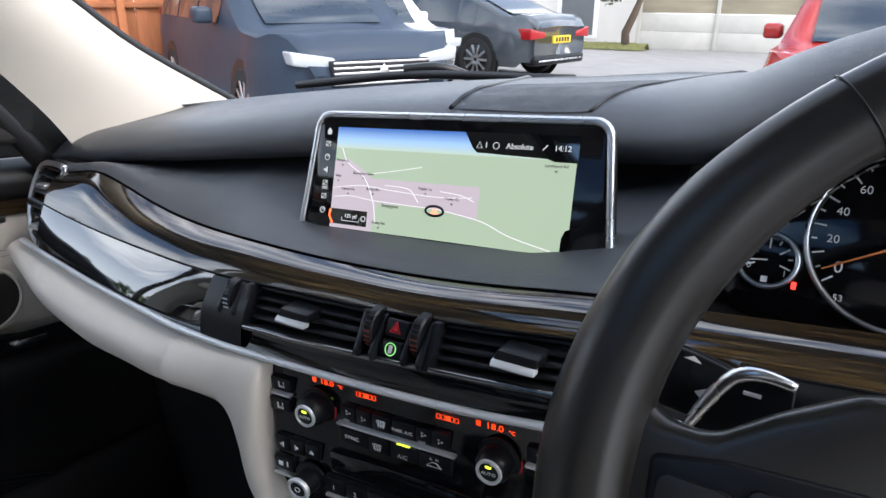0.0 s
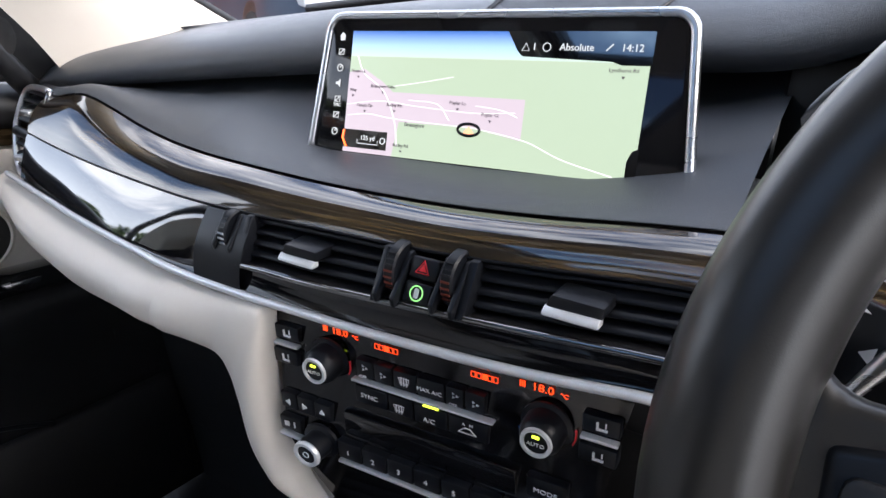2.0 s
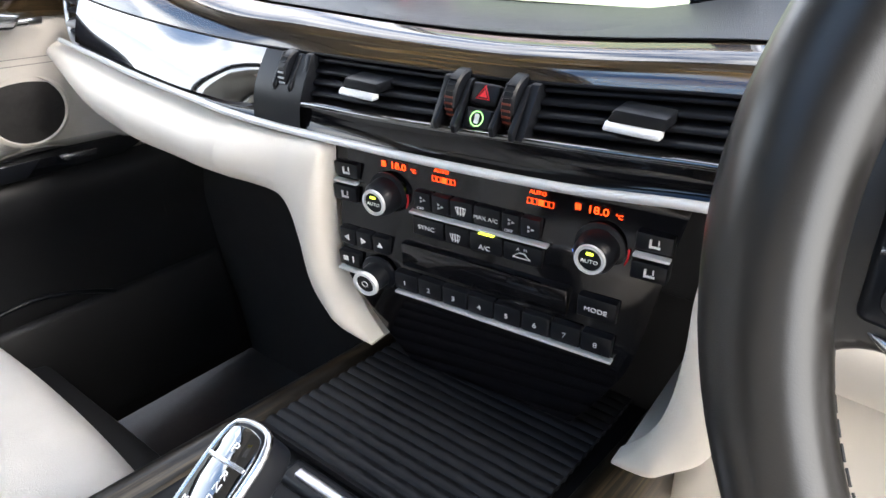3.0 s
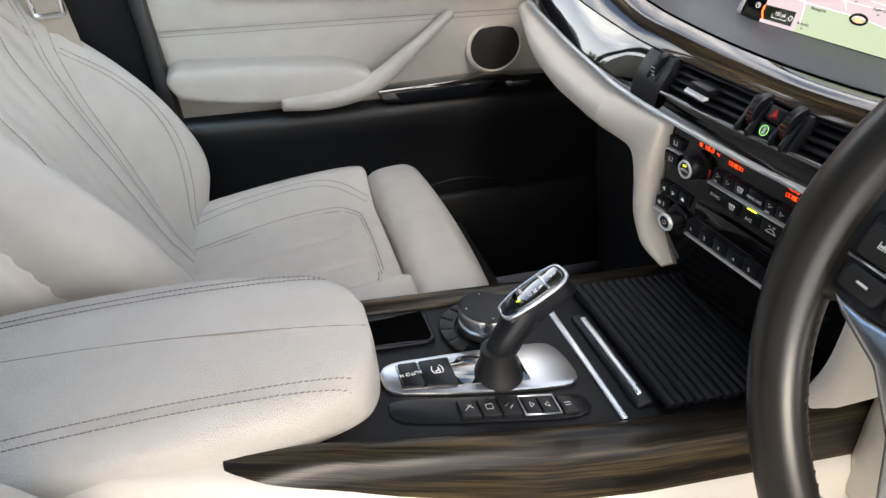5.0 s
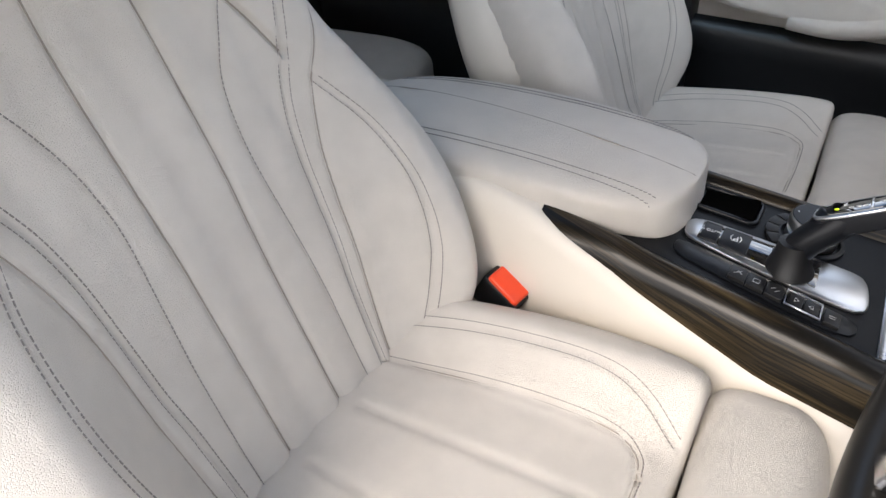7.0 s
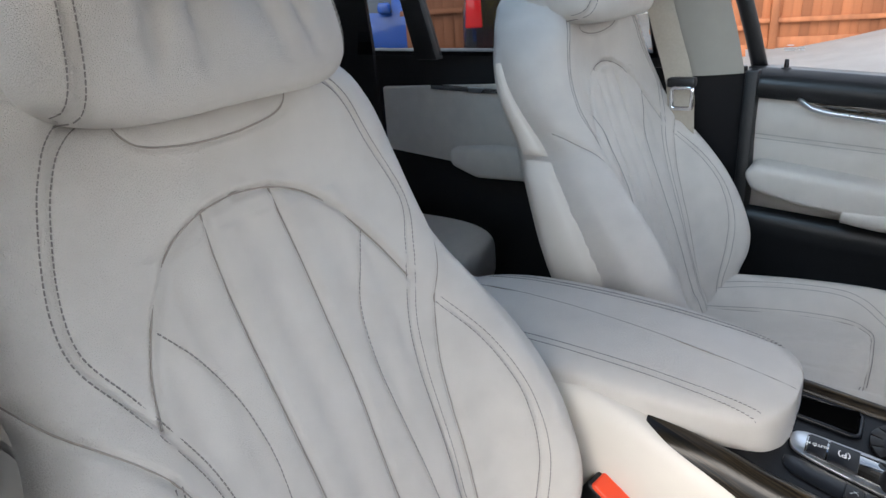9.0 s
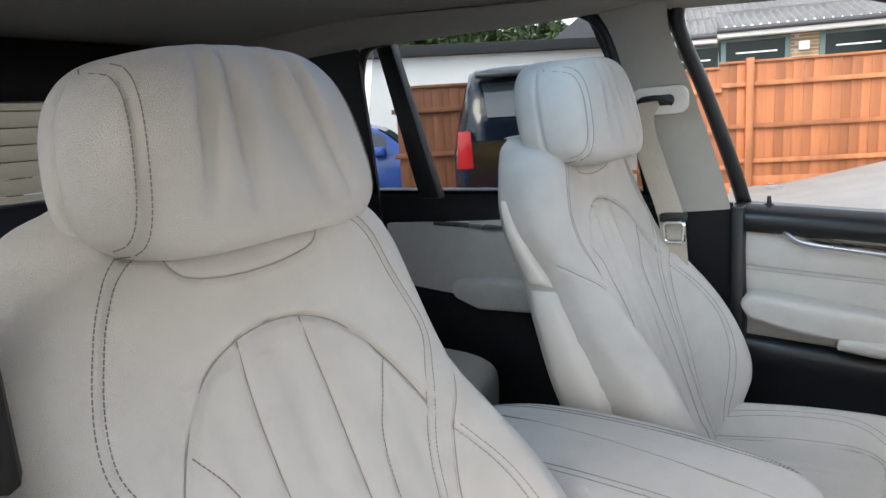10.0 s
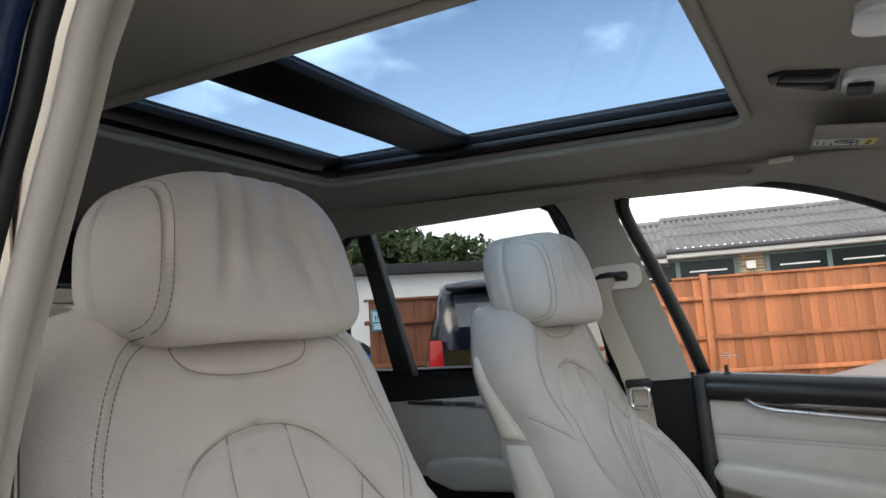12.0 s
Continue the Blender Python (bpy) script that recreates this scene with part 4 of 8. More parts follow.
# roof details
at_shell = begun()
grab = thing("grab_handle", "beige folding roof grab handle", "grab handle")
gy = [(-0.606, -0.212, 1.644), (-0.594, -0.205, 1.626), (-0.586, -0.185, 1.619), (-0.582, -0.09, 1.612), (-0.584, -0.010, 1.598), (-0.592, 0.008, 1.600), (-0.604, 0.016, 1.614)]
part("bar", tube(spline(gy, 40), [0.006 + 0.004 * math.sin(math.pi * k / 39) ** 0.5 for k in range(40)], 12, flat=0.75), LINING, grab)
for y, z in ((-0.200, 1.643), (0.004, 1.616)):
    part("mount", box(-0.632, -0.606, y - 0.018, y + 0.018, z - 0.010, z + 0.014, 0.008, 3), LINING, grab)
hook = thing("airbag_badge", "small beige embossed badge on the roof lining", "badge")
part("plate", box(-0.585, -0.562, 0.045, 0.090, 1.614, 1.622, 0.002, m=pose(0, 0, 0)), CREAM, hook)
visor = thing("sun_visor", "folded beige sun visor with a warning label", "sun visor", "sun visors")
vm = pose(-0.410, 0.200, 1.606, -9, 7, 0)
part("flap", box(-0.165, 0.150, -0.080, 0.100, -0.010, 0.0, 0.005, 4, vm), LINING, visor)
lm = vm @ pose(-0.020, -0.030, -0.0106, 180, 0, 90)
part("label", box(-0.047, 0.047, -0.052, 0.052, 0, 0.0006, 0, m=lm), mat("label_grey", (0.66, 0.66, 0.64), 0.6, vary=0.04), visor, "pale printed warning label")
part("label_flash", box(0.028, 0.047, -0.052, 0.052, 0.0006, 0.001, 0, m=lm), mat("label_yellow", (0.75, 0.66, 0.05), 0.6), visor, "yellow label field")
INKBAR = mat("label_ink", (0.10, 0.10, 0.10), 0.6)
for x0, x1, y0, y1 in ((0.020, 0.023, -0.045, -0.010), (0.012, 0.015, -0.045, -0.018), (-0.020, -0.017, -0.040, -0.005), (0.034, 0.040, -0.040, 0.030), (-0.042, -0.039, -0.030, 0.030), (-0.032, -0.0295, -0.035, 0.015)):
    part("label_mark", box(x0, x1, y0, y1, 0.0010, 0.0014, 0, m=lm), INKBAR, visor, "dark printed mark")
part("label_ring", tube([lm @ Vector((0.003 + 0.018 * math.cos(a), 0.018 + 0.024 * math.sin(a), 0.001)) for a in np.linspace(0, 2 * math.pi, 24, endpoint=False)], 0.0013, 5, True), INKBAR, visor, "printed ring")
part("label_stroke", tube([lm @ Vector((0.016, 0.002, 0.001)), lm @ Vector((-0.010, 0.034, 0.001))], 0.0012, 5), INKBAR, visor, "printed stroke")
visor2 = copy_thing(visor, pose(0.74, 0, 0))
console_top = thing("roof_console", "beige roof console with reading lamps and switches", "roof console")
cm = pose(-0.046, 0.145, 1.648, -8, 0, 0)
part("housing", prism(rounded(-0.225, 0.225, -0.100, 0.120, 0.045, 8), -0.012, 0.016, "z", 0.008, 3), LINING, console_top).matrix_basis = cm
lens_m = mat("lamp_lens", (0.72, 0.75, 0.77), 0.12, vary=0.1, vscale=60, spec=0.8)
for s_ in (-1, 1):
    part("lamp_lens", prism(rounded(s_ * 0.115 - 0.045, s_ * 0.115 + 0.045, 0.012, 0.095, 0.025, 8), -0.024, -0.008, "z", 0.008, 4), lens_m, console_top, "clear ribbed lamp lens").matrix_basis = cm
for s_ in (-1,):
    part("switch_bezel", prism([(s_ * 0.052, -0.060), (s_ * 0.066, -0.080), (s_ * 0.104, -0.078), (s_ * 0.150, 0.006), (s_ * 0.068, 0.010)], -0.017, -0.008, "z", 0.003), SATIN, console_top, "dark switch bezel").matrix_basis = cm
    part("switch", prism([(s_ * 0.060, -0.060), (s_ * 0.076, -0.068), (s_ * 0.098, -0.004), (s_ * 0.076, 0.002)], -0.022, -0.014, "z", 0.003), BLACKPLASTIC, console_top, "black rocker switch").matrix_basis = cm
    part("switch", prism([(s_ * 0.086, -0.066), (s_ * 0.100, -0.070), (s_ * 0.138, -0.002), (s_ * 0.110, -0.002)], -0.022, -0.014, "z", 0.003), BLACKPLASTIC, console_top, "black rocker switch").matrix_basis = cm
    part("lamp_button", prism(rounded(s_ * 0.12 - 0.022, s_ * 0.12 + 0.022, 0.020, 0.052, 0.006), -0.030, -0.020, "z", 0.002), SATIN, console_top, "dark lamp button").matrix_basis = cm

settle(pose(0, 0, -0.020), at_shell)

# rear bench
bench = thing("rear_bench", "cream leather rear bench seat behind the front seats", "car seat")
bb = []
for x in np.linspace(-0.68, 0.60, 41):
    q = abs(x + 0.04)
    row = []
    for k in range(40):
        a = 2 * math.pi * k / 40
        c, s = math.cos(a), math.sin(a)
        row.append((x, -0.98 + 0.24 * math.copysign(abs(c) ** 0.55, c), 0.655 + 0.085 * math.copysign(abs(s) ** 0.55, s) + 0.02 * math.cos(q * 9) * (s > 0)))
    bb.append(row)
part("cushion", sheet(bb, True)[:2], LEATHER, bench)
bb = []
for x in np.linspace(-0.68, 0.60, 41):
    row = []
    for k in range(40):
        a = 2 * math.pi * k / 40
        c, s = math.cos(a), math.sin(a)
        z = 0.98 + 0.30 * math.copysign(abs(s) ** 0.45, s)
        row.append((x, -1.28 + 0.075 * math.copysign(abs(c) ** 0.55, c) - 0.28 * (z - 0.9), z))
    bb.append(row)
part("backrest", sheet(bb, True)[:2], mat("black_rear_leather", (0.02, 0.02, 0.022), 0.5, vary=0.1), bench, "dark backrest")
for x in (-0.43, 0.37):
    part("headrest", box(x - 0.12, x + 0.12, -1.52, -1.44, 1.27, 1.40, 0.03, 4), mat("black_headrest", (0.018, 0.018, 0.02), 0.5, vary=0.1), bench, "dark rear headrest")


settle(SHELL, at_shell)

# ---- dashboard ----
HZ = Vector((0.0, 0.42, 1.07))
DM = Matrix.Translation(HZ) @ pose(0, 0, 0, 0, -3.3, 4.0) @ Matrix.Translation(-HZ)
dash = thing("dashboard", "black leather dashboard with dark wood and gloss trim", "dashboard")
# Less metallic than SILVER: brightness is put into the colour, not mirrored.
PALESILVER = mat("bright_silver_tone", (0.72, 0.73, 0.74), 0.35, 0.4)
# feature lines along the dashboard: height and depth by x
LIP = [(-0.83, 0.592, 1.088), (-0.728, 0.576, 1.101), (-0.607, 0.561, 1.117), (-0.393, 0.548, 1.140), (-0.227, 0.570, 1.154), (-0.13, 0.598, 1.160), (-0.03, 0.610, 1.164), (0.07, 0.610, 1.168), (0.121, 0.603, 1.171), (0.17, 0.575, 1.181), (0.2275, 0.540, 1.206), (0.309, 0.517, 1.230), (0.399, 0.514, 1.237), (0.527, 0.555, 1.216), (0.633, 0.615, 1.168)]
WTOP = [(-0.70, 0.536, 1.098), (-0.607, 0.525, 1.108), (-0.497, 0.510, 1.119), (-0.447, 0.504, 1.112), (-0.386, 0.494, 1.103), (-0.329, 0.484, 1.098), (-0.277, 0.475, 1.0965), (-0.19, 0.4615, 1.098), (-0.084, 0.4585, 1.097), (-0.006, 0.461, 1.098), (0.068, 0.464, 1.1024), (0.114, 0.467, 1.1066), (0.25, 0.478, 1.113), (0.45, 0.505, 1.115)]
WLINE = [(-0.70, 0.511, 1.071), (-0.624, 0.497, 1.070), (-0.540, 0.4825, 1.068), (-0.458, 0.4685, 1.068), (-0.330, 0.449, 1.070), (-0.231, 0.435, 1.0735), (-0.160, 0.4315, 1.076), (-0.054, 0.434, 1.0782), (0.010, 0.436, 1.080), (0.080, 0.440, 1.0845), (0.125, 0.4435, 1.088), (0.25, 0.452, 1.092), (0.45, 0.48, 1.092)]
GBOT = [(-0.70, 0.492, 1.017), (-0.6135, 0.474, 1.020), (-0.515, 0.457, 1.021), (-0.432, 0.442, 1.022), (-0.304, 0.422, 1.025), (-0.23, 0.416, 1.029), (-0.19, 0.4155, 1.036), (-0.147, 0.414, 1.0425), (-0.089, 0.4135, 1.045), (0.001, 0.4175, 1.049), (0.075, 0.4213, 1.053), (0.135, 0.4245, 1.057), (0.25, 0.432, 1.060), (0.45, 0.46, 1.058)]
SILV = [(-0.712, 0.493, 1.011), (-0.6135, 0.473, 1.014), (-0.515, 0.455, 1.015), (-0.432, 0.440, 1.016), (-0.363, 0.429, 1.0175), (-0.304, 0.420, 1.019), (-0.252, 0.412, 1.020), (-0.176, 0.408, 1.0213), (-0.088, 0.4086, 1.0238), (0.0045, 0.4123, 1.0263), (0.078, 0.4167, 1.030), (0.136, 0.420, 1.036), (0.25, 0.428, 1.040), (0.45, 0.455, 1.036)]


def line3(pts, xs):
    fy, fz = curve1([(p[0], p[1]) for p in pts]), curve1([(p[0], p[2]) for p in pts])
    return [Vector((x, fy(x), fz(x))) for x in xs]


def band(a, b, xs, bow=Vector((0, 0, 0)), n=9):
    """A strip between two feature lines, bowed out in the middle."""
    A, B = line3(a, xs), line3(b, xs)
    return sheet([[p * (1 - t) + q * t + bow * math.sin(math.pi * t) for t in np.linspace(0, 1, n)] for p, q in zip(A, B)])


xs_all = np.linspace(-0.630, 0.36, 110)
# top pad from windscreen to lip, rolled at the front
fy, fz = curve1([(p[0], p[1]) for p in LIP]), curve1([(p[0], p[2]) for p in LIP])
rows = []
for x in np.linspace(-0.83, 0.63, 110):
    yl, zl = fy(x), fz(x)
    wy = 1.055 + 0.085 * x - 0.22 * ((x + 0.08) / 0.75) ** 2
    wz = 1.188 + 0.012 * min(1, max(0, x / 0.1 + 0.3)) - 0.05 * ((x + 0.08) / 0.75) ** 2
    zt = zl + 0.046 - 0.016 * max(0, -x - 0.1)
    prof = [(wy, wz), (wy - 0.10, wz + 0.012), (0.55 * wy + 0.45 * (yl + 0.09), 0.5 * wz + 0.5 * zt + 0.014), (yl + 0.09, zt + 0.006), (yl + 0.05, zt + 0.001), (yl + 0.022, zt - 0.009), (yl + 0.006, zt - 0.022), (yl, zl + 0.010), (yl + 0.002, zl + 0.002), (yl + 0.014, zl - 0.004), (yl + 0.05, zl - 0.004)]
    rows.append([(x, y, z) for y, z in spline(prof, 40)])
part("top_pad", sheet(rows)[:2], BLACKLEATHER, dash, "black grained leather top pad")
# recess below the lip
rows = []
xs_rec = np.linspace(-0.66, 0.16, 90)
for p, q in zip(line3(LIP, xs_rec), line3(WTOP, xs_rec)):
    k = max(0, 1 - ((p.x + 0.04) / 0.24) ** 2)
    prof = [(p.y + 0.05, p.z + 0.002), (p.y + 0.035, p.z - 0.010 - 0.01 * k), (p.y * 0.45 + q.y * 0.55 + 0.018, (p.z * 0.55 + q.z * 0.45) * (1 - k) + (q.z + 0.010) * k), (q.y + 0.014, q.z + 0.010 - 0.006 * k), (q.y + 0.002, q.z + 0.002)]
    rows.append([(p.x, y, z) for y, z in spline(prof, 16)])
part("recess_panel", sheet(rows)[:2], BLACKLEATHER, dash, "smooth black leather panel")
# screen shelf
rows = []
for x in np.linspace(-0.255, 0.175, 50):
    e = max(0, 1 - ((x + 0.04) / 0.216) ** 2) ** 0.5
    q = line3(WTOP, [x])[0]
    rows.append([(x, y, z) for y, z in spline([(0.57, q.z - 0.006 + 0.020 * e), (0.54, q.z - 0.005 + 0.018 * e), (q.y + 0.045, q.z - 0.004 + 0.015 * e), (q.y + 0.018, q.z - 0.002 + 0.009 * e), (q.y + 0.003, q.z + 0.001)], 14)])
part("screen_shelf", sheet(rows)[:2], BLACKLEATHER, dash, "black grained leather shelf below the screen")
wood_trim = part("wood_trim", band(WTOP, WLINE, xs_all, Vector((0, -0.0036, 0.0036)), 14), WOOD, dash, "dark glossy wood veneer strip")
part("trim_gap", tube([v + Vector((0, 0.001, -0.001)) for v in line3(WLINE, xs_all)], 0.0016, 6), SATIN, dash, "thin dark joint")
xs_l = np.linspace(-0.630, -0.204, 60)
gloss_trim = part("gloss_trim", band([(x, y - 0.001, z - 0.002) for x, y, z in WLINE], GBOT, xs_l, Vector((0, -0.0012, 0.0008)), 14), GLOSS, dash, "glossy dark lower trim")


def crown(ob, turn):
    """Bend the strips' shading normals towards the driver, so they mirror more sky."""
    me = ob.data
    flip = -1 if sum(v.normal.y for v in me.vertices) > 0 else 1
    me.normals_split_custom_set_from_vertices([(v.normal * flip + Vector((turn * max(0, min(1, -v.co.x / 0.25)), 0, 0.04))).normalized() * flip for v in me.vertices])


# The sky reflection is put in by these normals; the mesh isn't crowned.
crown(wood_trim, 0.26)
crown(gloss_trim, 0.28)
part("gloss_end", band([(x, y - 0.002, z - 0.002) for x, y, z in WLINE], SILV, np.linspace(-0.205, -0.150, 8), Vector((0, -0.006, 0.0)), 10), SATIN, dash, "black end piece")
part("vent_rail", tube([v + Vector((0, -0.001, 0)) for v in line3(GBOT, np.linspace(-0.155, 0.30, 60))], 0.0026, 8), GLOSS, dash, "glossy black rail below the vents")
part("gloss_ledge", band(GBOT, SILV, xs_all, Vector((0, 0.003, -0.001)), 8), PANEL, dash, "piano black ledge")
part("silver_line", tube(line3(SILV, np.linspace(-0.70, 0.30, 110)), 0.0032, 8), PALESILVER, dash, "thin silver line")
part("vent_back", band([(x, y + 0.055, z) for x, y, z in WLINE], [(x, y + 0.05, z) for x, y, z in GBOT], np.linspace(-0.16, 0.25, 20), n=3), BLACKPLASTIC, dash, "dark duct")
part("vent_floor", band([(x, y + 0.06, z) for x, y, z in GBOT], GBOT, np.linspace(-0.16, 0.25, 20), n=3), BLACKPLASTIC, dash, "dark duct floor")


def slats(x0, x1, n=4):
    xs = np.linspace(x0, x1, 14)
    W, G = line3(WLINE, xs), line3(GBOT, xs)
    for k in range(n):
        t = (k + 0.75) / (n + 0.5)
        rows = []
        for a, b in zip(W, G):
            c = a * (1 - t) + b * t + Vector((0, 0.006, 0))
            rows.append([c + Vector((0, 0.034, 0.0065)), c + Vector((0, 0.0, 0.0012)), c + Vector((0, -0.0015, -0.0005)), c + Vector((0, 0.0, -0.0022)), c + Vector((0, 0.034, 0.0030))])
        part("vent_slat", sheet(rows, True)[:2], SATIN, dash, "black air vent slat")


slats(-0.150, -0.030)
slats(0.036, 0.175)
for x in (-0.153, -0.0275, 0.0335, 0.18):
    w, g = line3(WLINE, [x])[0], line3(GBOT, [x])[0]
    part("vent_frame", prism([(w.y + 0.05, w.z), (w.y - 0.004, w.z - 0.001), (g.y - 0.004, g.z), (g.y + 0.05, g.z)], x - 0.003, x + 0.003, "x", 0.001), SATIN, dash, "black vent frame")
for x, s in ((-0.094, 1), (0.098, 1)):
    w, g = line3(WLINE, [x])[0], line3(GBOT, [x])[0]
    c = w * 0.52 + g * 0.48
    part("vent_tab", prism([(x - 0.0165, c.z - 0.003), (x + 0.0165, c.z - 0.002), (x + 0.0175, c.z + 0.006), (x - 0.012, c.z + 0.0065)], c.y - 0.008, c.y + 0.012, "y", 0.002), SATIN, dash, "black vent tab")
    part("vent_tab_edge", prism([(c.y - 0.0115, c.z - 0.0055), (c.y - 0.0115, c.z - 0.003), (c.y - 0.008, c.z - 0.0005), (c.y - 0.004, c.z - 0.0005), (c.y - 0.004, c.z - 0.0055)], x - 0.0160, x + 0.0160, "x", 0.0012), PALESILVER, dash, "silver tab edge")


def thumbwheel(x, marks):
    w, g = line3(WLINE, [x])[0], line3(GBOT, [x])[0]
    c = (w + g) / 2 + Vector((0, 0.009, 0.001))
    part("thumbwheel", lathe([(0.0, -0.0042), (0.0165, -0.0042), (0.0178, -0.003), (0.0178, 0.003), (0.0165, 0.0042), (0.0, 0.0042)], 48, Matrix.Translation(c) @ pose(0, 0, 0, 0, 90, 0)), SATIN, dash, "ribbed black thumbwheel")
    for k in range(9):
        a = radians(-50 + 100 * k / 8)
        p = c + Vector((0, -0.0180 * math.cos(a), 0.0180 * math.sin(a)))
        part("rib", box(-0.0030, 0.0030, -0.0005, 0.0005, -0.0006, 0.0006, 0, m=Matrix.Translation(p) @ pose(0, 0, 0, -math.degrees(a), 0, 0)), marks if 1 < k < 6 else BLACKPLASTIC, dash, "thumbwheel rib")


DULLRED = mat("dull_red_print", (0.16, 0.03, 0.015), 0.5)
thumbwheel(-0.172, GREYPRINT)
thumbwheel(-0.0180, DULLRED)
thumbwheel(0.0225, DULLRED)
for x, wd in ((-0.172, 0.0085), (-0.0180, 0.0068), (0.0225, 0.0068)):
    w, g = line3(WLINE, [x])[0], line3(GBOT, [x])[0]
    if x < -0.1:
        g = g + (w - g) * 0.22
    for s in (-1, 1):
        part("wheel_frame", prism([(w.y + 0.02, w.z), (w.y - 0.004, w.z - 0.002), (g.y - 0.006, g.z + 0.006), (g.y - 0.005, g.z), (g.y + 0.02, g.z)], x + s * wd - 0.0018, x + s * wd + 0.0018, "x", 0.001), SATIN, dash, "black wheel frame")
lean = pose(0, 0, 0, -27, 0, 0)
bt = part("hazard_button", box(-0.0095, 0.0105, -0.002, 0.014, -0.0068, 0.0068, 0.002, 3), SATIN, dash, "black hazard button")
bt.matrix_basis = Matrix.Translation((0.0015, 0.4285, 1.0702)) @ lean
part("triangle", tube([(-0.0042, -0.0022, -0.0032), (0.0052, -0.0022, -0.0032), (0.0005, -0.0022, 0.0046)], 0.0007, 5, True), REDPRINT, bt, "red warning triangle")
part("triangle", prism([(-0.0022, -0.0020), (0.0032, -0.0020), (0.0005, 0.0026)], -0.0024, -0.0016, "y"), REDPRINT, bt, "red warning triangle")
bt = part("assist_button", box(-0.0095, 0.0105, -0.002, 0.014, -0.0068, 0.0068, 0.002, 3), SATIN, dash, "black assist button")
bt.matrix_basis = Matrix.Translation((0.0010, 0.4212, 1.0566)) @ lean
part("ring", tube([(0.0005 + 0.0045 * math.cos(a), -0.0022, 0.0045 * math.sin(a)) for a in np.linspace(0, 2 * math.pi, 24, endpoint=False)], 0.00045, 6, True), GREENGLOW, bt, "thin green lit ring")
part("car_mark", prism(rounded(-0.0011, 0.0021, -0.0030, 0.0030, 0.001), -0.0024, -0.0016, "y"), WHITE, bt, "white car mark")

# side vent at the far end
sv = thing("side_air_vent", "black side air vent with silver surround", "air vent")
SVX0, SVX1 = -0.712, -0.640


def vent_point(u, v):
    """u from the outer end to the trim, v from bottom to top."""
    z = 1.012 + 0.098 * v
    x = SVX0 + 0.030 * (1 - math.sin(math.pi * (0.15 + 0.7 * v))) + (SVX1 - SVX0 + 0.004 + 0.02 * v - 0.030 * (1 - math.sin(math.pi * (0.15 + 0.7 * v)))) * u
    return Vector((x, 0.505 + 0.035 * v - 0.014 * u, z))


part("surround", tube(spline([vent_point(1.0, 1.03), vent_point(0.5, 1.04), vent_point(0.0, 0.98), vent_point(-0.06, 0.75), vent_point(-0.08, 0.5), vent_point(-0.06, 0.25), vent_point(0.0, 0.02), vent_point(0.5, -0.04), vent_point(1.0, -0.05)], 48), 0.0042, 8), SILVER, sv, "satin silver surround")
part("back", sheet([[vent_point(u, v) + Vector((0, 0.030, 0)) for u in np.linspace(-0.05, 1.05, 6)] for v in np.linspace(-0.05, 1.05, 8)])[:2], BLACKPLASTIC, sv, "dark duct")
for v in (0.08, 0.20, 0.32, 0.62, 0.74, 0.86, 0.97):
    part("slat", sheet([[vent_point(u, v) + Vector((0, dy, dz)) for dy, dz in ((0.024, 0.006), (0.0, 0.002), (-0.002, 0.0), (0.0, -0.002), (0.024, 0.002))] for u in np.linspace(0.0, 1.0, 5)], True)[:2], SATIN, sv, "black slat")
part("divider", tube([vent_point(u, 0.47) for u in np.linspace(-0.02, 1.02, 8)], 0.0065, 8), SATIN, sv, "black bar")
for v in (0.20, 0.74):
    c = vent_point(0.48, v)
    part("tab", box(c.x - 0.012, c.x + 0.012, c.y - 0.010, c.y + 0.004, c.z - 0.003, c.z + 0.004, 0.002), SILVER, sv, "silver tab")
part("end_cap", tube([vent_point(1.04, v) + Vector((0.002, -0.002, 0)) for v in np.linspace(-0.05, 1.05, 12)], 0.004, 8), GLOSS, sv, "glossy black end piece")

# glovebox and the cream sweep round the centre stack
glove = thing("glovebox", "cream glovebox front below the dashboard", "glovebox")
CT = [(-0.74, 0.499, 1.004), (-0.6135, 0.473, 1.008), (-0.515, 0.455, 1.009), (-0.432, 0.440, 1.010), (-0.363, 0.429, 1.0115), (-0.304, 0.420, 1.013), (-0.252, 0.412, 1.014), (-0.20, 0.408, 1.015)]
CB = [(-0.74, 0.502, 0.973), (-0.649, 0.478, 0.965), (-0.550, 0.458, 0.951), (-0.459, 0.440, 0.951), (-0.419, 0.432, 0.9525), (-0.320, 0.417, 0.960), (-0.264, 0.4085, 0.9638), (-0.217, 0.403, 0.967)]


def cream_skin(xs):
    rows = []
    for p, q in zip(line3(CT, xs), line3(CB, xs)):
        k = min(1, max(0.05, (p.z - q.z) / 0.06))
        w = min(1, max(0, (-p.x - 0.16) / 0.12))
        prof = [(p.y + 0.012, p.z), (p.y - 0.006 * k, p.z - 0.006 * k), (p.y * 0.6 + q.y * 0.4 - (0.008 + 0.022 * w) * k, p.z * 0.6 + q.z * 0.4), (q.y - (0.006 + 0.014 * w) * k, q.z + 0.010 * k), (q.y - 0.004, q.z), (q.y + 0.03, q.z - 0.006), (q.y + 0.14, q.z - 0.015)]
        rows.append([(p.x, y, z) for y, z in spline(prof, 26)])
    return sheet(rows)[:2]


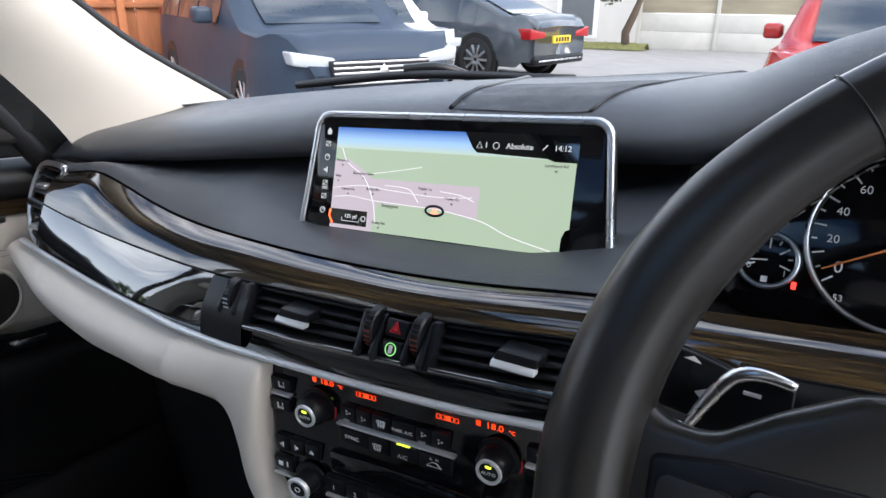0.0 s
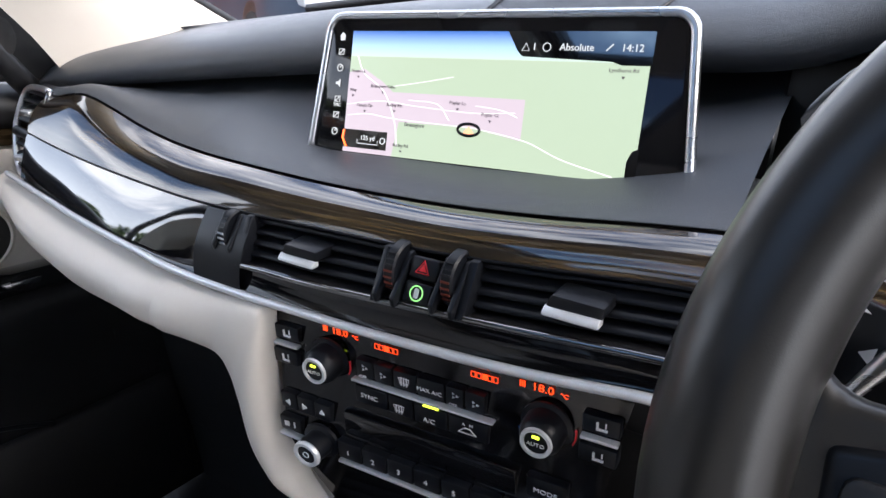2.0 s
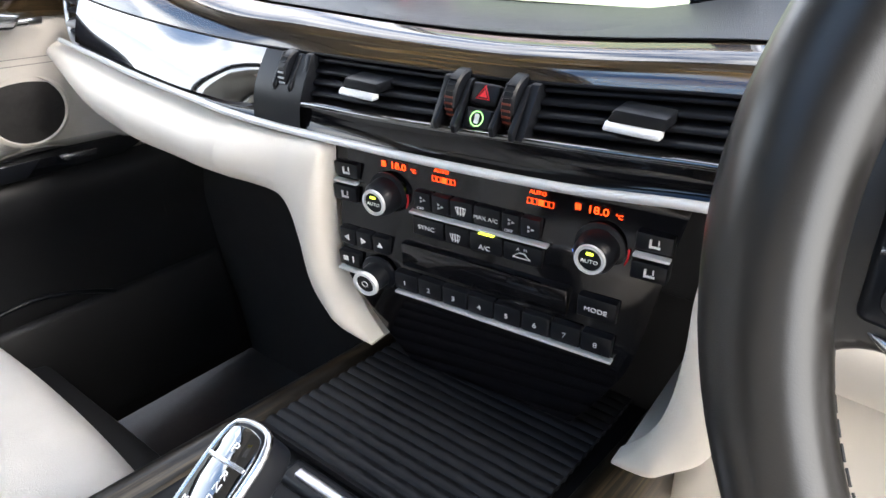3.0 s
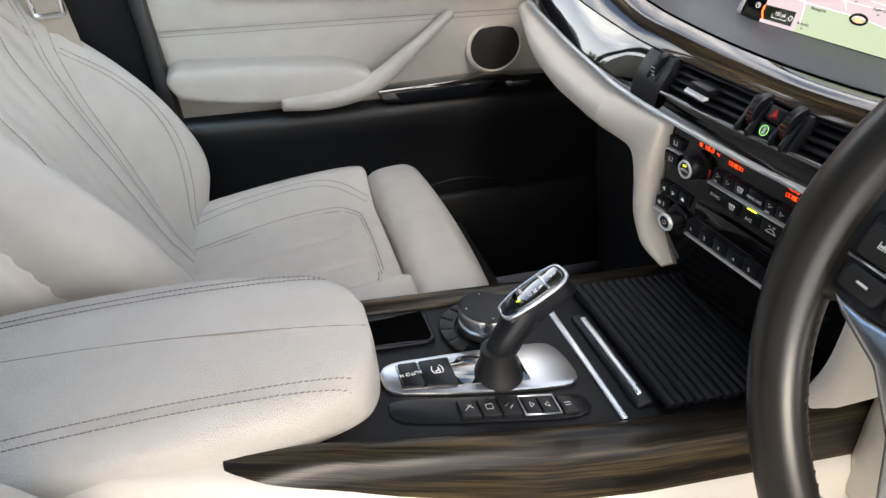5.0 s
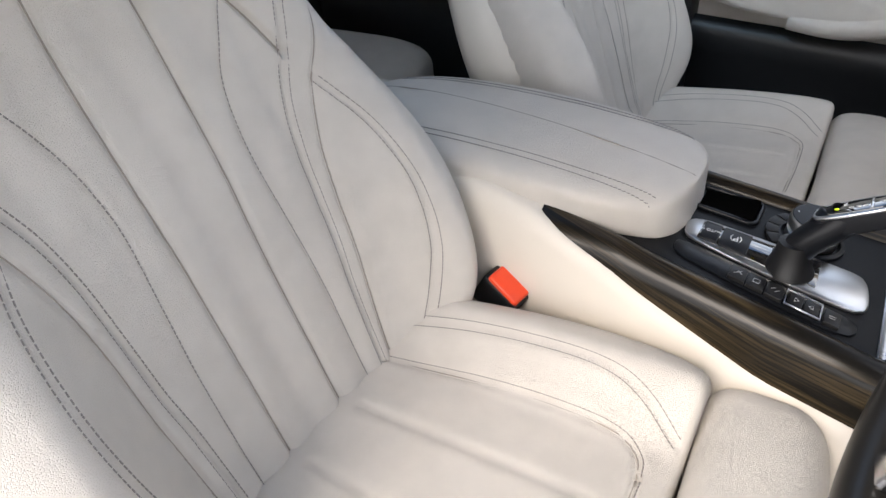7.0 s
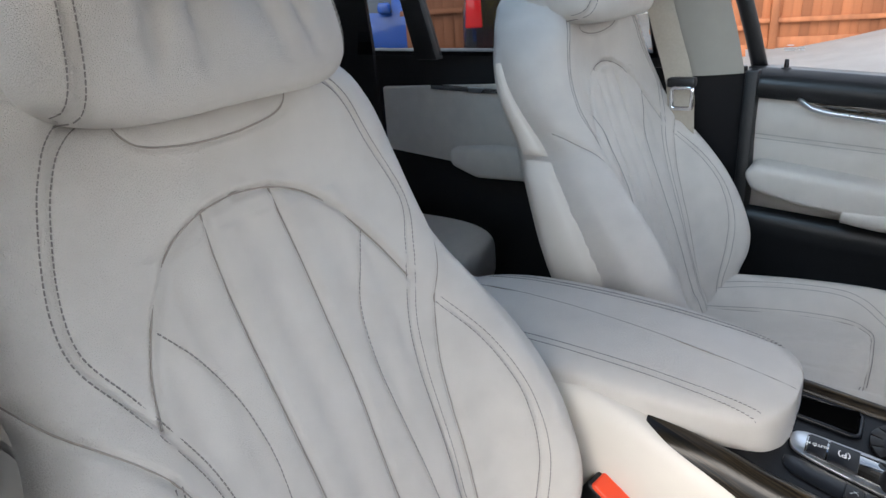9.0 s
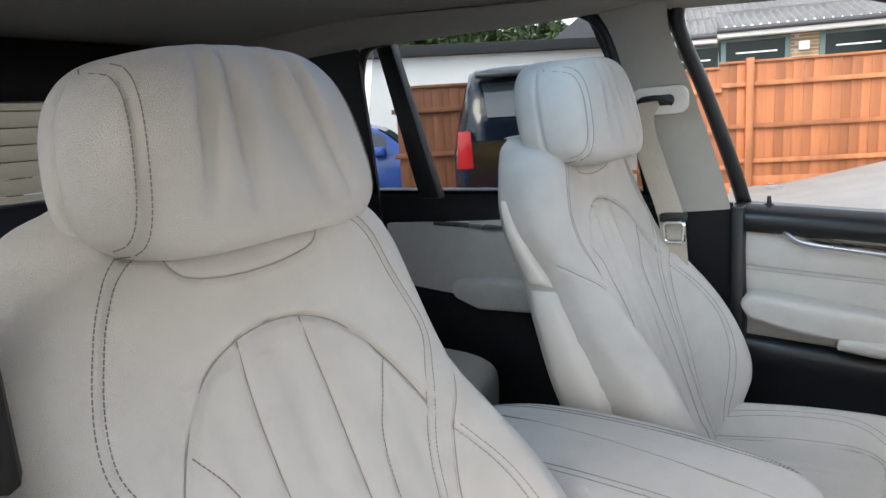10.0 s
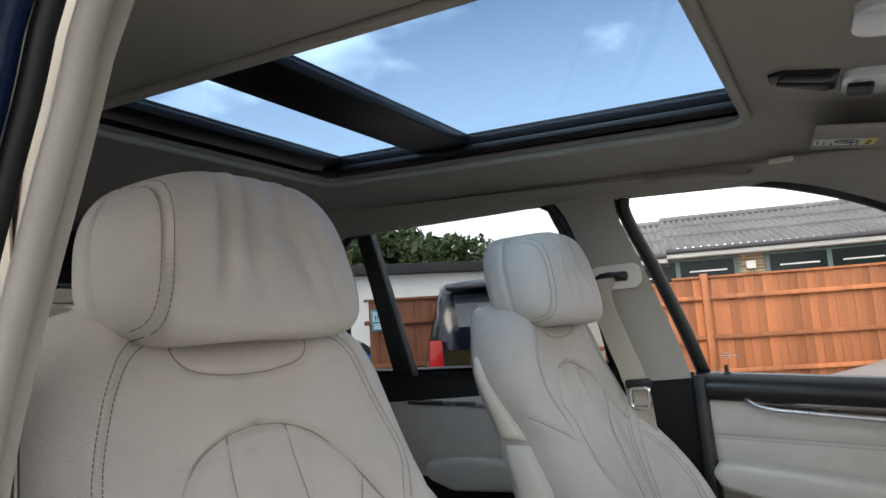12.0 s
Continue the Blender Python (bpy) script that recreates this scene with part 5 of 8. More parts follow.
part("front", cream_skin(np.linspace(-0.74, -0.2385, 50)), CREAM, glove, "smooth cream lid")
part("lid_seam", tube([Vector((x, q.y - 0.012, q.z + 0.010)) for x, q in zip(np.linspace(-0.70, -0.242, 30), line3(CB, np.linspace(-0.70, -0.242, 30)))], 0.0012, 6), SEAMSHADE, glove, "thin shut line")
part("hinge_cover", box(-0.70, -0.26, 0.50, 0.68, 0.930, 0.945, 0.004), BLACKPLASTIC, glove, "black underside")
sweep = thing("centre_stack_trim", "cream curved trim beside the centre stack", "trim")
SWEEP_IN = [(-0.2365, 0.411, 1.0145), (-0.19, 0.407, 1.015), (-0.150, 0.405, 1.017), (-0.126, 0.404, 1.017), (-0.1225, 0.400, 1.000), (-0.1235, 0.3965, 0.9636), (-0.1212, 0.397, 0.9294), (-0.1149, 0.3985, 0.8995), (-0.1052, 0.401, 0.8748), (-0.0906, 0.4025, 0.8546)]
SWEEP_OUT = [(-0.2365, 0.405, 0.966), (-0.205, 0.402, 0.968), (-0.1768, 0.3987, 0.968), (-0.166, 0.3976, 0.962), (-0.1555, 0.397, 0.9327), (-0.1454, 0.396, 0.8939), (-0.1284, 0.3955, 0.8736), (-0.118, 0.398, 0.862), (-0.104, 0.401, 0.855), (-0.0915, 0.403, 0.8515)]


def trim_wing(flip):
    rows = []
    for p, q in zip(spline(SWEEP_IN, 90), spline(SWEEP_OUT, 90)):
        d = q - p
        wide = min(1, math.hypot(d[0], d[2]) / 0.03)
        row = [p + np.array((0, 0.014, 0))]
        out = 0.010 + 0.014 * min(1, max(0, (-p[0] - 0.16) / 0.07))
        row += [p + d * t - np.array((0, out * wide * math.sin(math.pi * t) ** 0.6, 0)) for t in np.linspace(0, 1, 14)]
        row += [q + np.array((0, 0.03, 0)) + d * 0.03, q + np.array((0, 0.16, 0)) + d * 0.05]
        rows.append([(0.029 - x if flip else x, y, z) for x, y, z in row])
    return sheet(rows)[:2]


for flip in (False, True):
    part("trim_wing", trim_wing(flip), CREAM, sweep)
bulk = solo("bulkhead", box(-0.86, 0.80, 0.70, 0.74, 0.30, 1.10, 0.0), CARPET, "black carpeted bulkhead under the dashboard", "bulkhead", kind="structure")
solo("footwell_side", box(-0.87, -0.80, 0.62, 0.74, 0.30, 1.08, 0.0), BLACKPLASTIC, "black footwell side panel", "trim panel", kind="structure")
solo("console_flank", box(-0.10, 0.12, 0.44, 0.70, 0.30, 0.80, 0.01), BLACKPLASTIC, "black flank below the centre stack", "trim panel", kind="structure")

# centre speaker cover on top of the dashboard
GRILLE = mat("dash_speaker_grille", (0.022, 0.026, 0.033), 0.5, vary=0.2, vscale=300, bump=0.8, bscale=1600, bdist=0.001)
gr = thing("centre_speaker", "dark perforated speaker cover on the dashboard top", "speaker")


def pad_z(x, y):
    """Height of the dashboard's top pad."""
    yl, zl = fy(x), fz(x)
    wy = 1.055 + 0.085 * x - 0.22 * ((x + 0.08) / 0.75) ** 2
    wz = 1.188 + 0.012 * min(1, max(0, x / 0.1 + 0.3)) - 0.05 * ((x + 0.08) / 0.75) ** 2
    zt = zl + 0.046 - 0.016 * max(0, -x - 0.1)
    return float(np.interp(y, [yl + 0.006, yl + 0.022, yl + 0.05, yl + 0.09, 0.55 * wy + 0.45 * (yl + 0.09), wy - 0.10, wy], [zt - 0.022, zt - 0.009, zt + 0.001, zt + 0.006, 0.5 * wz + 0.5 * zt + 0.014, wz + 0.012, wz]))


left_edge = curve1([(0.60, -0.075), (0.68, -0.082), (0.80, -0.100), (0.93, -0.130)])
rows = []
for y in np.linspace(0.632, 0.90, 28):
    x0, x1 = left_edge(y), 0.058 + 0.30 * (y - 0.62)
    rows.append([(x, y, pad_z(x, y) + 0.0004 + 0.0008 * math.sin(math.pi * min(1, (x - x0) / 0.02) / 2)) for x in np.linspace(x0, x1, 16)])
part("grille", sheet(rows)[:2], GRILLE, gr)
part("edge", tube([Vector(r[0]) + Vector((-0.001, 0, 0.001)) for r in rows], 0.0024, 8), SATIN, gr, "thin shiny edge")
part("seam", tube([Vector(r[-1]) + Vector((0.001, 0, 0.0)) for r in rows], 0.0016, 6), RUBBER, gr, "stitched seam")


# climate and audio panel
at_front = begun()
cp = thing("climate_panel", "black climate and audio panel with red figures", "control panel", at=DM @ Matrix.Translation((0.0, 0.001, 0.183)) @ Matrix.Diagonal((0.939, 1, 0.83, 1)))


def face(x, z):
    """The panel's depth at a height."""
    return 0.404 - 0.022 * min(1, max(0, (1.02 - z) / 0.11)) + 0.25 * max(0, 0.90 - z) ** 1.2


PW = curve1([(0.80, 0.075), (0.83, 0.090), (0.86, 0.104), (0.90, 0.119), (0.94, 0.126), (0.98, 0.131), (1.03, 0.139)])
rows = []
for z in np.linspace(1.026, 0.80, 40):
    rows.append([(0.016 + s * PW(z), face(s, z), z) for s in np.linspace(-1, 1, 12)])
part("panel", sheet(rows)[:2], PANEL, cp, "piano black panel")


def key(x0, x1, z0, z1, material=SATIN, out=0.004, name="button"):
    a = (z0 + z1) / 2
    bm = box(x0, x1, face(0, a) - out, face(0, a) + 0.006, z0, z1, 0.0012, 2)
    return part(name, bm, material, cp, "black button" if name == "button" else "")


def panel_text(text, size, x, z, material=WHITE, out=0.0055, parent=None):
    return words(text, size, facing(x, face(x, z) - out, z), material, parent or cp)


def mark(x, z, w, h, material=GREYPRINT, out=0.0048):
    return part("symbol", box(x - w / 2, x + w / 2, face(0, z) - out, face(0, z) - out + 0.0008, z - h / 2, z + h / 2, 0), material, cp, "printed symbol")


for kx, kz in ((-0.066, 0.984), (0.103, 0.984)):
    m = Matrix.Translation((kx, face(0, kz), kz)) @ pose(0, 0, 0, 90, 0, 0) @ Matrix.Diagonal((0.68, 0.78, 0.82, 1))
    kn = part("rotary_knob", lathe([(0.0250, 0.0), (0.0250, 0.002), (0.0205, 0.003), (0.0200, 0.014), (0.0160, 0.020), (0.0145, 0.021)], 48, m), SATIN, cp, "black rotary knob")
    part("knob_ring", lathe([(0.0140, 0.0195), (0.0152, 0.0205), (0.0146, 0.0228), (0.0118, 0.0228), (0.0112, 0.0212)], 48, m), PALESILVER, kn, "bright ring")
    part("knob_face", lathe([(0.0114, 0.0205), (0.0108, 0.0216), (0.0, 0.0220)], 40, m), SATIN, kn, "black knob face")
    yk = face(0, kz) - 0.0224 * 0.82
    words("AUTO", 0.0042, facing(kx, yk, kz - 0.0012), WHITE, cp)
    part("lamp", box(kx - 0.0022, kx + 0.0022, yk - 0.0004, yk + 0.001, kz + 0.0042, kz + 0.0058, 0), YELLOWGLOW, kn, "lit yellow lamp")
    for a0, a1, mt in ((200, 250, glow("blue_scale", (0.05, 0.15, 0.6), 0.5)), (-55, 10, REDPRINT)):
        part("scale_arc", tube([(kx + 0.0190 * math.cos(radians(a)), face(0, kz) - 0.0012, kz + 0.0215 * math.sin(radians(a))) for a in np.linspace(a0, a1, 10)], 0.0008, 5), mt, cp, "coloured scale arc")
for x, z, t, s in ((-0.058, 1.0085, "18.0", 0.0086), (0.098, 1.0090, "18.0", 0.0086)):
    panel_text(t, s, x, z, REDGLOW, 0.0012)
    panel_text("\u00b0C", s * 0.55, x + 0.0140, z - 0.001, REDGLOW, 0.0012)
    for k in range(3):
        mark(x - 0.0150 + 0.0014 * k, z, 0.0006, 0.0048, REDGLOW, 0.0012)
for x in (-0.018, 0.058):
    panel_text("AUTO", 0.0045, x - 0.002, 1.0125, REDGLOW, 0.0012)
    for k in range(5):
        part("bar", tube([(x - 0.009 + 0.004 * k + dx, face(0, 1.006) - 0.0012, 1.0035 + dz) for dx, dz in ((0, 0), (0.0030, 0), (0.0030, 0.0045), (0, 0.0045))], 0.0003, 4, True), REDGLOW, cp, "red outlined bar")
    mark(x + 0.001, 1.0057, 0.003, 0.0042, REDGLOW, 0.0012)
# upper button row
for x0, x1 in ((-0.040, -0.0255), (-0.0245, -0.0095), (-0.0085, 0.0100), (0.0110, 0.0320), (0.0330, 0.0465), (0.0475, 0.0620)):
    key(x0, x1, 0.978, 0.9945)
part("silver_rule", box(-0.043, 0.069, face(0, 0.975) - 0.0052, face(0, 0.975), 0.9745, 0.9768, 0.0006), PALESILVER, cp, "thin silver rule")
panel_text("MAX A/C", 0.0048, 0.0215, 0.986)
panel_text("OFF", 0.0036, -0.0325, 0.9815)
panel_text("OFF", 0.0036, 0.040, 0.9815)
for x, z in ((-0.0325, 0.988), (-0.017, 0.986), (0.040, 0.988), (0.055, 0.986)):
    for k in range(3):
        a = radians(90 + 120 * k)
        part("symbol", tube([(x + 0.0013 * math.cos(a), face(0, z) - 0.0046, z + 0.0013 * math.sin(a)), (x + 0.0030 * math.cos(a + 0.5), face(0, z) - 0.0046, z + 0.0030 * math.sin(a + 0.5)), (x + 0.0016 * math.cos(a + 1), face(0, z) - 0.0046, z + 0.0016 * math.sin(a + 1))], 0.0004, 4, True), WHITE, cp, "fan blade mark")


def heat_mark(x, z, w=0.0085):
    part("symbol", tube([(x - w / 2, face(0, z) - 0.0046, z + 0.003), (x + w / 2, face(0, z) - 0.0046, z + 0.003), (x + w * 0.36, face(0, z) - 0.0046, z - 0.002), (x - w * 0.36, face(0, z) - 0.0046, z - 0.002)], 0.0004, 4, True), WHITE, cp, "window outline mark")
    for k in (-1, 0, 1):
        mark(x + 0.0022 * k, z, 0.0006, 0.0075, WHITE, 0.0050)


heat_mark(0.0008, 0.9865)
# lower climate row
for x0, x1 in ((-0.040, -0.0125), (-0.0115, 0.0085), (0.0095, 0.0355), (0.0365, 0.066)):
    key(x0, x1, 0.956, 0.9725, SATIN, 0.003)
panel_text("SYNC", 0.0058, -0.027, 0.965, WHITE, 0.0042)
heat_mark(-0.0015, 0.964)
panel_text("A/C", 0.0058, 0.0225, 0.962, WHITE, 0.0042)
part("lamp", box(0.0165, 0.0285, face(0, 0.972) - 0.0042, face(0, 0.972), 0.9705, 0.9728, 0), YELLOWGLOW, cp, "lit yellow lamp")
panel_text("A   M", 0.0036, 0.051, 0.9685, WHITE, 0.0042)
part("symbol", tube([(0.0445, face(0, 0.962) - 0.0036, 0.9615), (0.0465, face(0, 0.962) - 0.0036, 0.9635), (0.0495, face(0, 0.962) - 0.0036, 0.966), (0.0535, face(0, 0.962) - 0.0036, 0.966), (0.0555, face(0, 0.962) - 0.0036, 0.9635), (0.058, face(0, 0.962) - 0.0036, 0.9615)], 0.0005, 4, True), WHITE, cp, "car outline mark")
for s, x0, x1 in ((-1, -0.117, -0.094), (1, 0.125, 0.148)):
    key(x0, x1, 0.990, 1.004)
    part("silver_rule", box(x0, x1, face(0, 0.986) - 0.005, face(0, 0.986), 0.9855, 0.9882, 0.0006), PALESILVER, cp, "thin silver rule")
    key(x0, x1, 0.969, 0.9835)
    for zz in (0.997, 0.976):
        mark((x0 + x1) / 2 - 0.002, zz, 0.0014, 0.0065, WHITE)
        mark((x0 + x1) / 2 + 0.0015, zz - 0.002, 0.0055, 0.0016, WHITE)
        mark((x0 + x1) / 2 + 0.003, zz + 0.0015, 0.0008, 0.004, WHITE)
# audio rows
for x0, x1, tri in ((-0.109, -0.0935, -1), (-0.0925, -0.077, 1), (-0.076, -0.0605, 0)):
    key(x0, x1, 0.930, 0.9465)
    x, z = (x0 + x1) / 2, 0.938
    poly = {-1: [(x + 0.002, z - 0.003), (x + 0.002, z + 0.003), (x - 0.0025, z)], 1: [(x - 0.002, z - 0.003), (x - 0.002, z + 0.003), (x + 0.0025, z)], 0: [(x - 0.0025, z - 0.001), (x + 0.0025, z - 0.001), (x, z + 0.0035)]}[tri]
    part("symbol", prism(poly, face(0, z) - 0.005, face(0, z) - 0.0042, "y"), WHITE, cp, "arrow mark")
part("disc_slot", box(-0.048, 0.088, face(0, 0.935) - 0.0035, face(0, 0.935) + 0.004, 0.925, 0.948, 0.0015), PANEL, cp, "black disc slot plate")
part("slot", box(-0.040, 0.080, face(0, 0.939) - 0.0042, face(0, 0.939), 0.9375, 0.9405, 0.0004), RUBBER, cp, "dark slot")
key(0.095, 0.122, 0.930, 0.948)
panel_text("MODE", 0.0056, 0.1085, 0.939)
key(-0.109, -0.088, 0.910, 0.9245)
mark(-0.1015, 0.918, 0.0045, 0.0045, WHITE)
mark(-0.094, 0.9185, 0.0010, 0.006, WHITE)
m = Matrix.Translation((-0.070, face(0, 0.911), 0.911)) @ pose(0, 0, 0, 90, 0, 0)
kn = part("rotary_knob", lathe([(0.0165, 0), (0.0160, 0.002), (0.0118, 0.003), (0.0112, 0.014), (0.0105, 0.0165)], 40, m), SATIN, cp, "black volume knob")
part("knob_ring", lathe([(0.0108, 0.0150), (0.0120, 0.0165), (0.0112, 0.0190), (0.0085, 0.0190), (0.0080, 0.0178)], 40, m), PALESILVER, kn, "bright ring")
part("knob_face", lathe([(0.0084, 0.0172), (0.0, 0.0180)], 32, m), SATIN, kn, "black knob face")
part("symbol", tube([(-0.070 + 0.0026 * math.cos(a), face(0, 0.911) - 0.0184, 0.911 + 0.0026 * math.sin(a)) for a in np.linspace(0, 2 * math.pi, 16, endpoint=False)], 0.0004, 4, True), WHITE, kn, "white ring mark")
for k in range(8):
    x0 = -0.0525 + 0.0220 * k
    key(x0, x0 + 0.0212, 0.9035, 0.921)
    panel_text(str(k + 1), 0.0066, x0 + 0.0106, 0.9128)
part("silver_rule", box(-0.052, 0.124, face(0, 0.901) - 0.0052, face(0, 0.901), 0.8995, 0.9022, 0.0006), PALESILVER, cp, "thin silver rule")
part("silver_rule", box(-0.109, -0.088, face(0, 0.906) - 0.0052, face(0, 0.906), 0.9055, 0.908, 0.0006), PALESILVER, cp, "thin silver rule")

# infotainment screen
scr = thing("infotainment_screen", "wide navigation screen showing a lit map, silver frame", "screen")
SM = Matrix.Translation((-0.012, 0.508, 1.1625)) @ pose(0, 0, 0, 0, -4.0, 2.2) @ pose(0, 0, 0, -18, 0, 0)
scr.matrix_world = SM
SW, SH = 0.1425, 0.0540
out = rounded(-SW, SW, -SH, SH, 0.012)
out = [(x * (0.985 - 0.040 * z / SH), z) for x, z in out]
part("housing", prism(out, 0.0, 0.020, "y", 0.003, 3), BLACKPLASTIC, scr, "black screen housing")
top_run = [p for p in out if p[1] > -SH + 0.0115]
k0 = max(range(len(top_run)), key=lambda i: (Vector(top_run[i]) - Vector(top_run[i - 1])).length)
top_run = top_run[k0:] + top_run[:k0]
top_run = [(top_run[0][0] * 1.012, -SH + 0.001)] + top_run + [(top_run[-1][0] * 1.012, -SH + 0.001)]
part("frame", tube([(x, 0.0005, z) for x, z in top_run], 0.0034, 8), SILVER, scr, "satin silver frame")
part("glass", prism([(x * 0.982, z * 0.955) for x, z in out], -0.0012, 0.003, "y", 0.0008), PANEL, scr, "glossy black glass")
MX0, MX1, MZ0, MZ1 = -0.112, 0.113, -0.0475, 0.0425


def flat(poly, y=-0.0016, name="map_field", material=None, label=""):
    v = [(x, y, z) for x, z in poly]
    return part(name, (v, [tuple(range(len(v)))]), material, scr, label, False)


MAPGREEN, MAPPINK, MAPSKY = glow("map_green", (0.50, 0.62, 0.46), 0.31), glow("map_pink", (0.64, 0.55, 0.62), 0.32), None
MAPSKY = glow("map_sky", (0.2, 0.4, 0.8), 0.40)
_n, _l = MAPSKY.node_tree.nodes, MAPSKY.node_tree.links
_c, _s, _r = _n.new("ShaderNodeTexCoord"), _n.new("ShaderNodeSeparateXYZ"), _n.new("ShaderNodeValToRGB")
_m = _n.new("ShaderNodeMapRange")
_m.inputs[1].default_value, _m.inputs[2].default_value = 0.024, 0.0425
_r.color_ramp.elements[0].color, _r.color_ramp.elements[1].color = (0.52, 0.63, 0.50, 1), (0.035, 0.12, 0.42, 1)
_e = _r.color_ramp.elements.new(0.45)
_e.color = (0.35, 0.55, 0.85, 1)
_l.new(_c.outputs["Object"], _s.inputs[0])
_l.new(_s.outputs[2], _m.inputs[0])
_l.new(_m.outputs[0], _r.inputs[0])
_l.new(_r.outputs[0], _n["Principled BSDF"].inputs["Emission Color"])
flat([(MX0, MZ0), (MX1, MZ0), (MX1, 0.024), (MX0, 0.024)], -0.0014, material=MAPGREEN, label="pale green map land")
flat([(MX0, 0.024), (MX1, 0.024), (MX1, MZ1), (MX0, MZ1)], -0.0014, "map_sky", MAPSKY, "blue map horizon")
flat([(MX0, MZ0), (-0.066, MZ0), (-0.062, -0.022), (0.0, -0.022), (0.036, -0.028), (0.036, -0.001), (-0.070, -0.001), (-0.080, 0.006), (-0.098, 0.015), (MX0, 0.012)], -0.0017, material=MAPPINK, label="pink built-up map area")
ROAD = glow("map_road", (0.85, 0.83, 0.85), 0.36)


def road(pts, w=0.0005):
    P = spline([(x, -0.0020, z) for x, z in pts], 24)
    part("map_road", tube(P, w, 4, flat=0.2), ROAD, scr, "white map road")


for pts in ([(0.0, -0.022), (0.04, -0.028), (0.065, -0.037), (0.10, -0.0445)], [(-0.105, 0.024), (-0.098, 0.012), (-0.078, -0.001), (-0.066, -0.022), (-0.062, -0.04)], [(-0.112, -0.012), (-0.08, -0.008), (-0.05, -0.010), (0.0, -0.012), (0.03, -0.010)], [(-0.07, 0.003), (-0.045, 0.007), (-0.02, 0.0115)], [(-0.055, -0.006), (-0.03, -0.008), (-0.02, -0.018)], [(0.0, -0.007), (0.02, -0.009), (0.032, -0.013)], [(-0.11, -0.02), (-0.09, -0.018), (-0.07, -0.02), (-0.04, -0.021), (0.0, -0.022)]):
    road(pts)
INK = mat("map_ink", (0.08, 0.06, 0.08), 0.6)


def scr_text(t, size, x, z, material=INK, align="CENTER"):
    return words(t, size, facing(x, -0.0022, z), material, scr, align=align)


for t, x, z, s in (("Bransgore Gdns", -0.079, 0.0025, 0.0034), ("Burley Rd.", -0.067, -0.0105, 0.0034), ("Canute Dr.", -0.094, -0.012, 0.0034), ("Poplar La.", -0.014, -0.006, 0.0034), ("Poplar Cl.", 0.012, -0.0125, 0.0034), ("Bransgore", -0.048, -0.0235, 0.0042), ("Burley Rd.", -0.058, -0.039, 0.0034), ("Lyndhurst Rd", 0.098, 0.0195, 0.0034), ("House La.", -0.103, 0.013, 0.0033), ("Way", -0.1065, -0.001, 0.0033)):
    scr_text(t, s, x, z)
    if t != "Bransgore":
        part("map_pin", prism([(x - 0.0012, z - 0.0035), (x + 0.0012, z - 0.0035), (x, z - 0.0052)], -0.0021, -0.0019, "y"), INK, scr, "small dark map pin")
part("position_ring", tube([(-0.003 + 0.0085 * math.cos(a), -0.0030, -0.0235 + 0.0040 * math.sin(a)) for a in np.linspace(0, 2 * math.pi, 28, endpoint=False)], 0.0011, 6, True), SATIN, scr, "dark position ring")
part("position_arrow", prism([(-0.0075, -0.0265), (0.0015, -0.0265), (-0.003, -0.021)], -0.0030, -0.0022, "y"), glow("arrow_orange", (0.9, 0.35, 0.2), 0.6), scr, "orange position arrow")
flat([(MX0, -0.044), (-0.071, -0.044), (-0.071, -0.0305), (MX0, -0.0305)], -0.0021, "scale_box", GLOSS, "black scale box")
SCRTXT = glow("screen_text", (0.75, 0.78, 0.8), 0.28)
words("125 yd", 0.0050, facing(-0.0885, -0.0026, -0.0362), SCRTXT, scr)
part("scale_rule", tube([(-0.098, -0.0026, -0.0375), (-0.098, -0.0026, -0.0405), (-0.079, -0.0026, -0.0405), (-0.079, -0.0026, -0.0375)], 0.0003, 4), SCRTXT, scr, "white scale rule")
part("compass", tube([(-0.0745 + 0.0022 * math.cos(a), -0.0026, -0.0372 + 0.0022 * math.sin(a)) for a in np.linspace(0, 2 * math.pi, 14, endpoint=False)], 0.0004, 4, True), SCRTXT, scr, "compass mark")
part("orange_edge", tube([(-0.1115, -0.0026, -0.0312), (-0.1125, -0.0026, -0.0372), (-0.1085, -0.0026, -0.0435)], 0.0007, 4), glow("edge_orange", (1.0, 0.12, 0.03), 1.2), scr, "orange bracket")
flat([(0.018, 0.0425), (MX1 + 0.001, 0.0425), (MX1 + 0.001, 0.0225), (0.096, 0.0225), (0.090, 0.0245), (0.030, 0.0265), (0.026, 0.030)], -0.0021, "status_bar", GLOSS, "black status bar")
words("1", 0.0062, facing(0.038, -0.0026, 0.0325), SCRTXT, scr)
words("Absolute", 0.0062, facing(0.0665, -0.0026, 0.0325), SCRTXT, scr)
words("14:12", 0.0062, facing(0.1015, -0.0026, 0.0325), SCRTXT, scr)
part("alert_mark", tube([(0.0295, -0.0026, 0.0302), (0.0345, -0.0026, 0.0302), (0.032, -0.0026, 0.0350)], 0.0003, 4, True), SCRTXT, scr, "alert triangle mark")
part("compass_mark", tube([(0.0465 + 0.0026 * math.cos(a), -0.0026, 0.0325 + 0.0026 * math.sin(a)) for a in np.linspace(0, 2 * math.pi, 16, endpoint=False)], 0.0003, 4, True), SCRTXT, scr, "compass mark")
part("mute_mark", tube([(0.0855, -0.0026, 0.0308), (0.0895, -0.0026, 0.0348)], 0.0004, 4), SCRTXT, scr, "muted speaker mark")
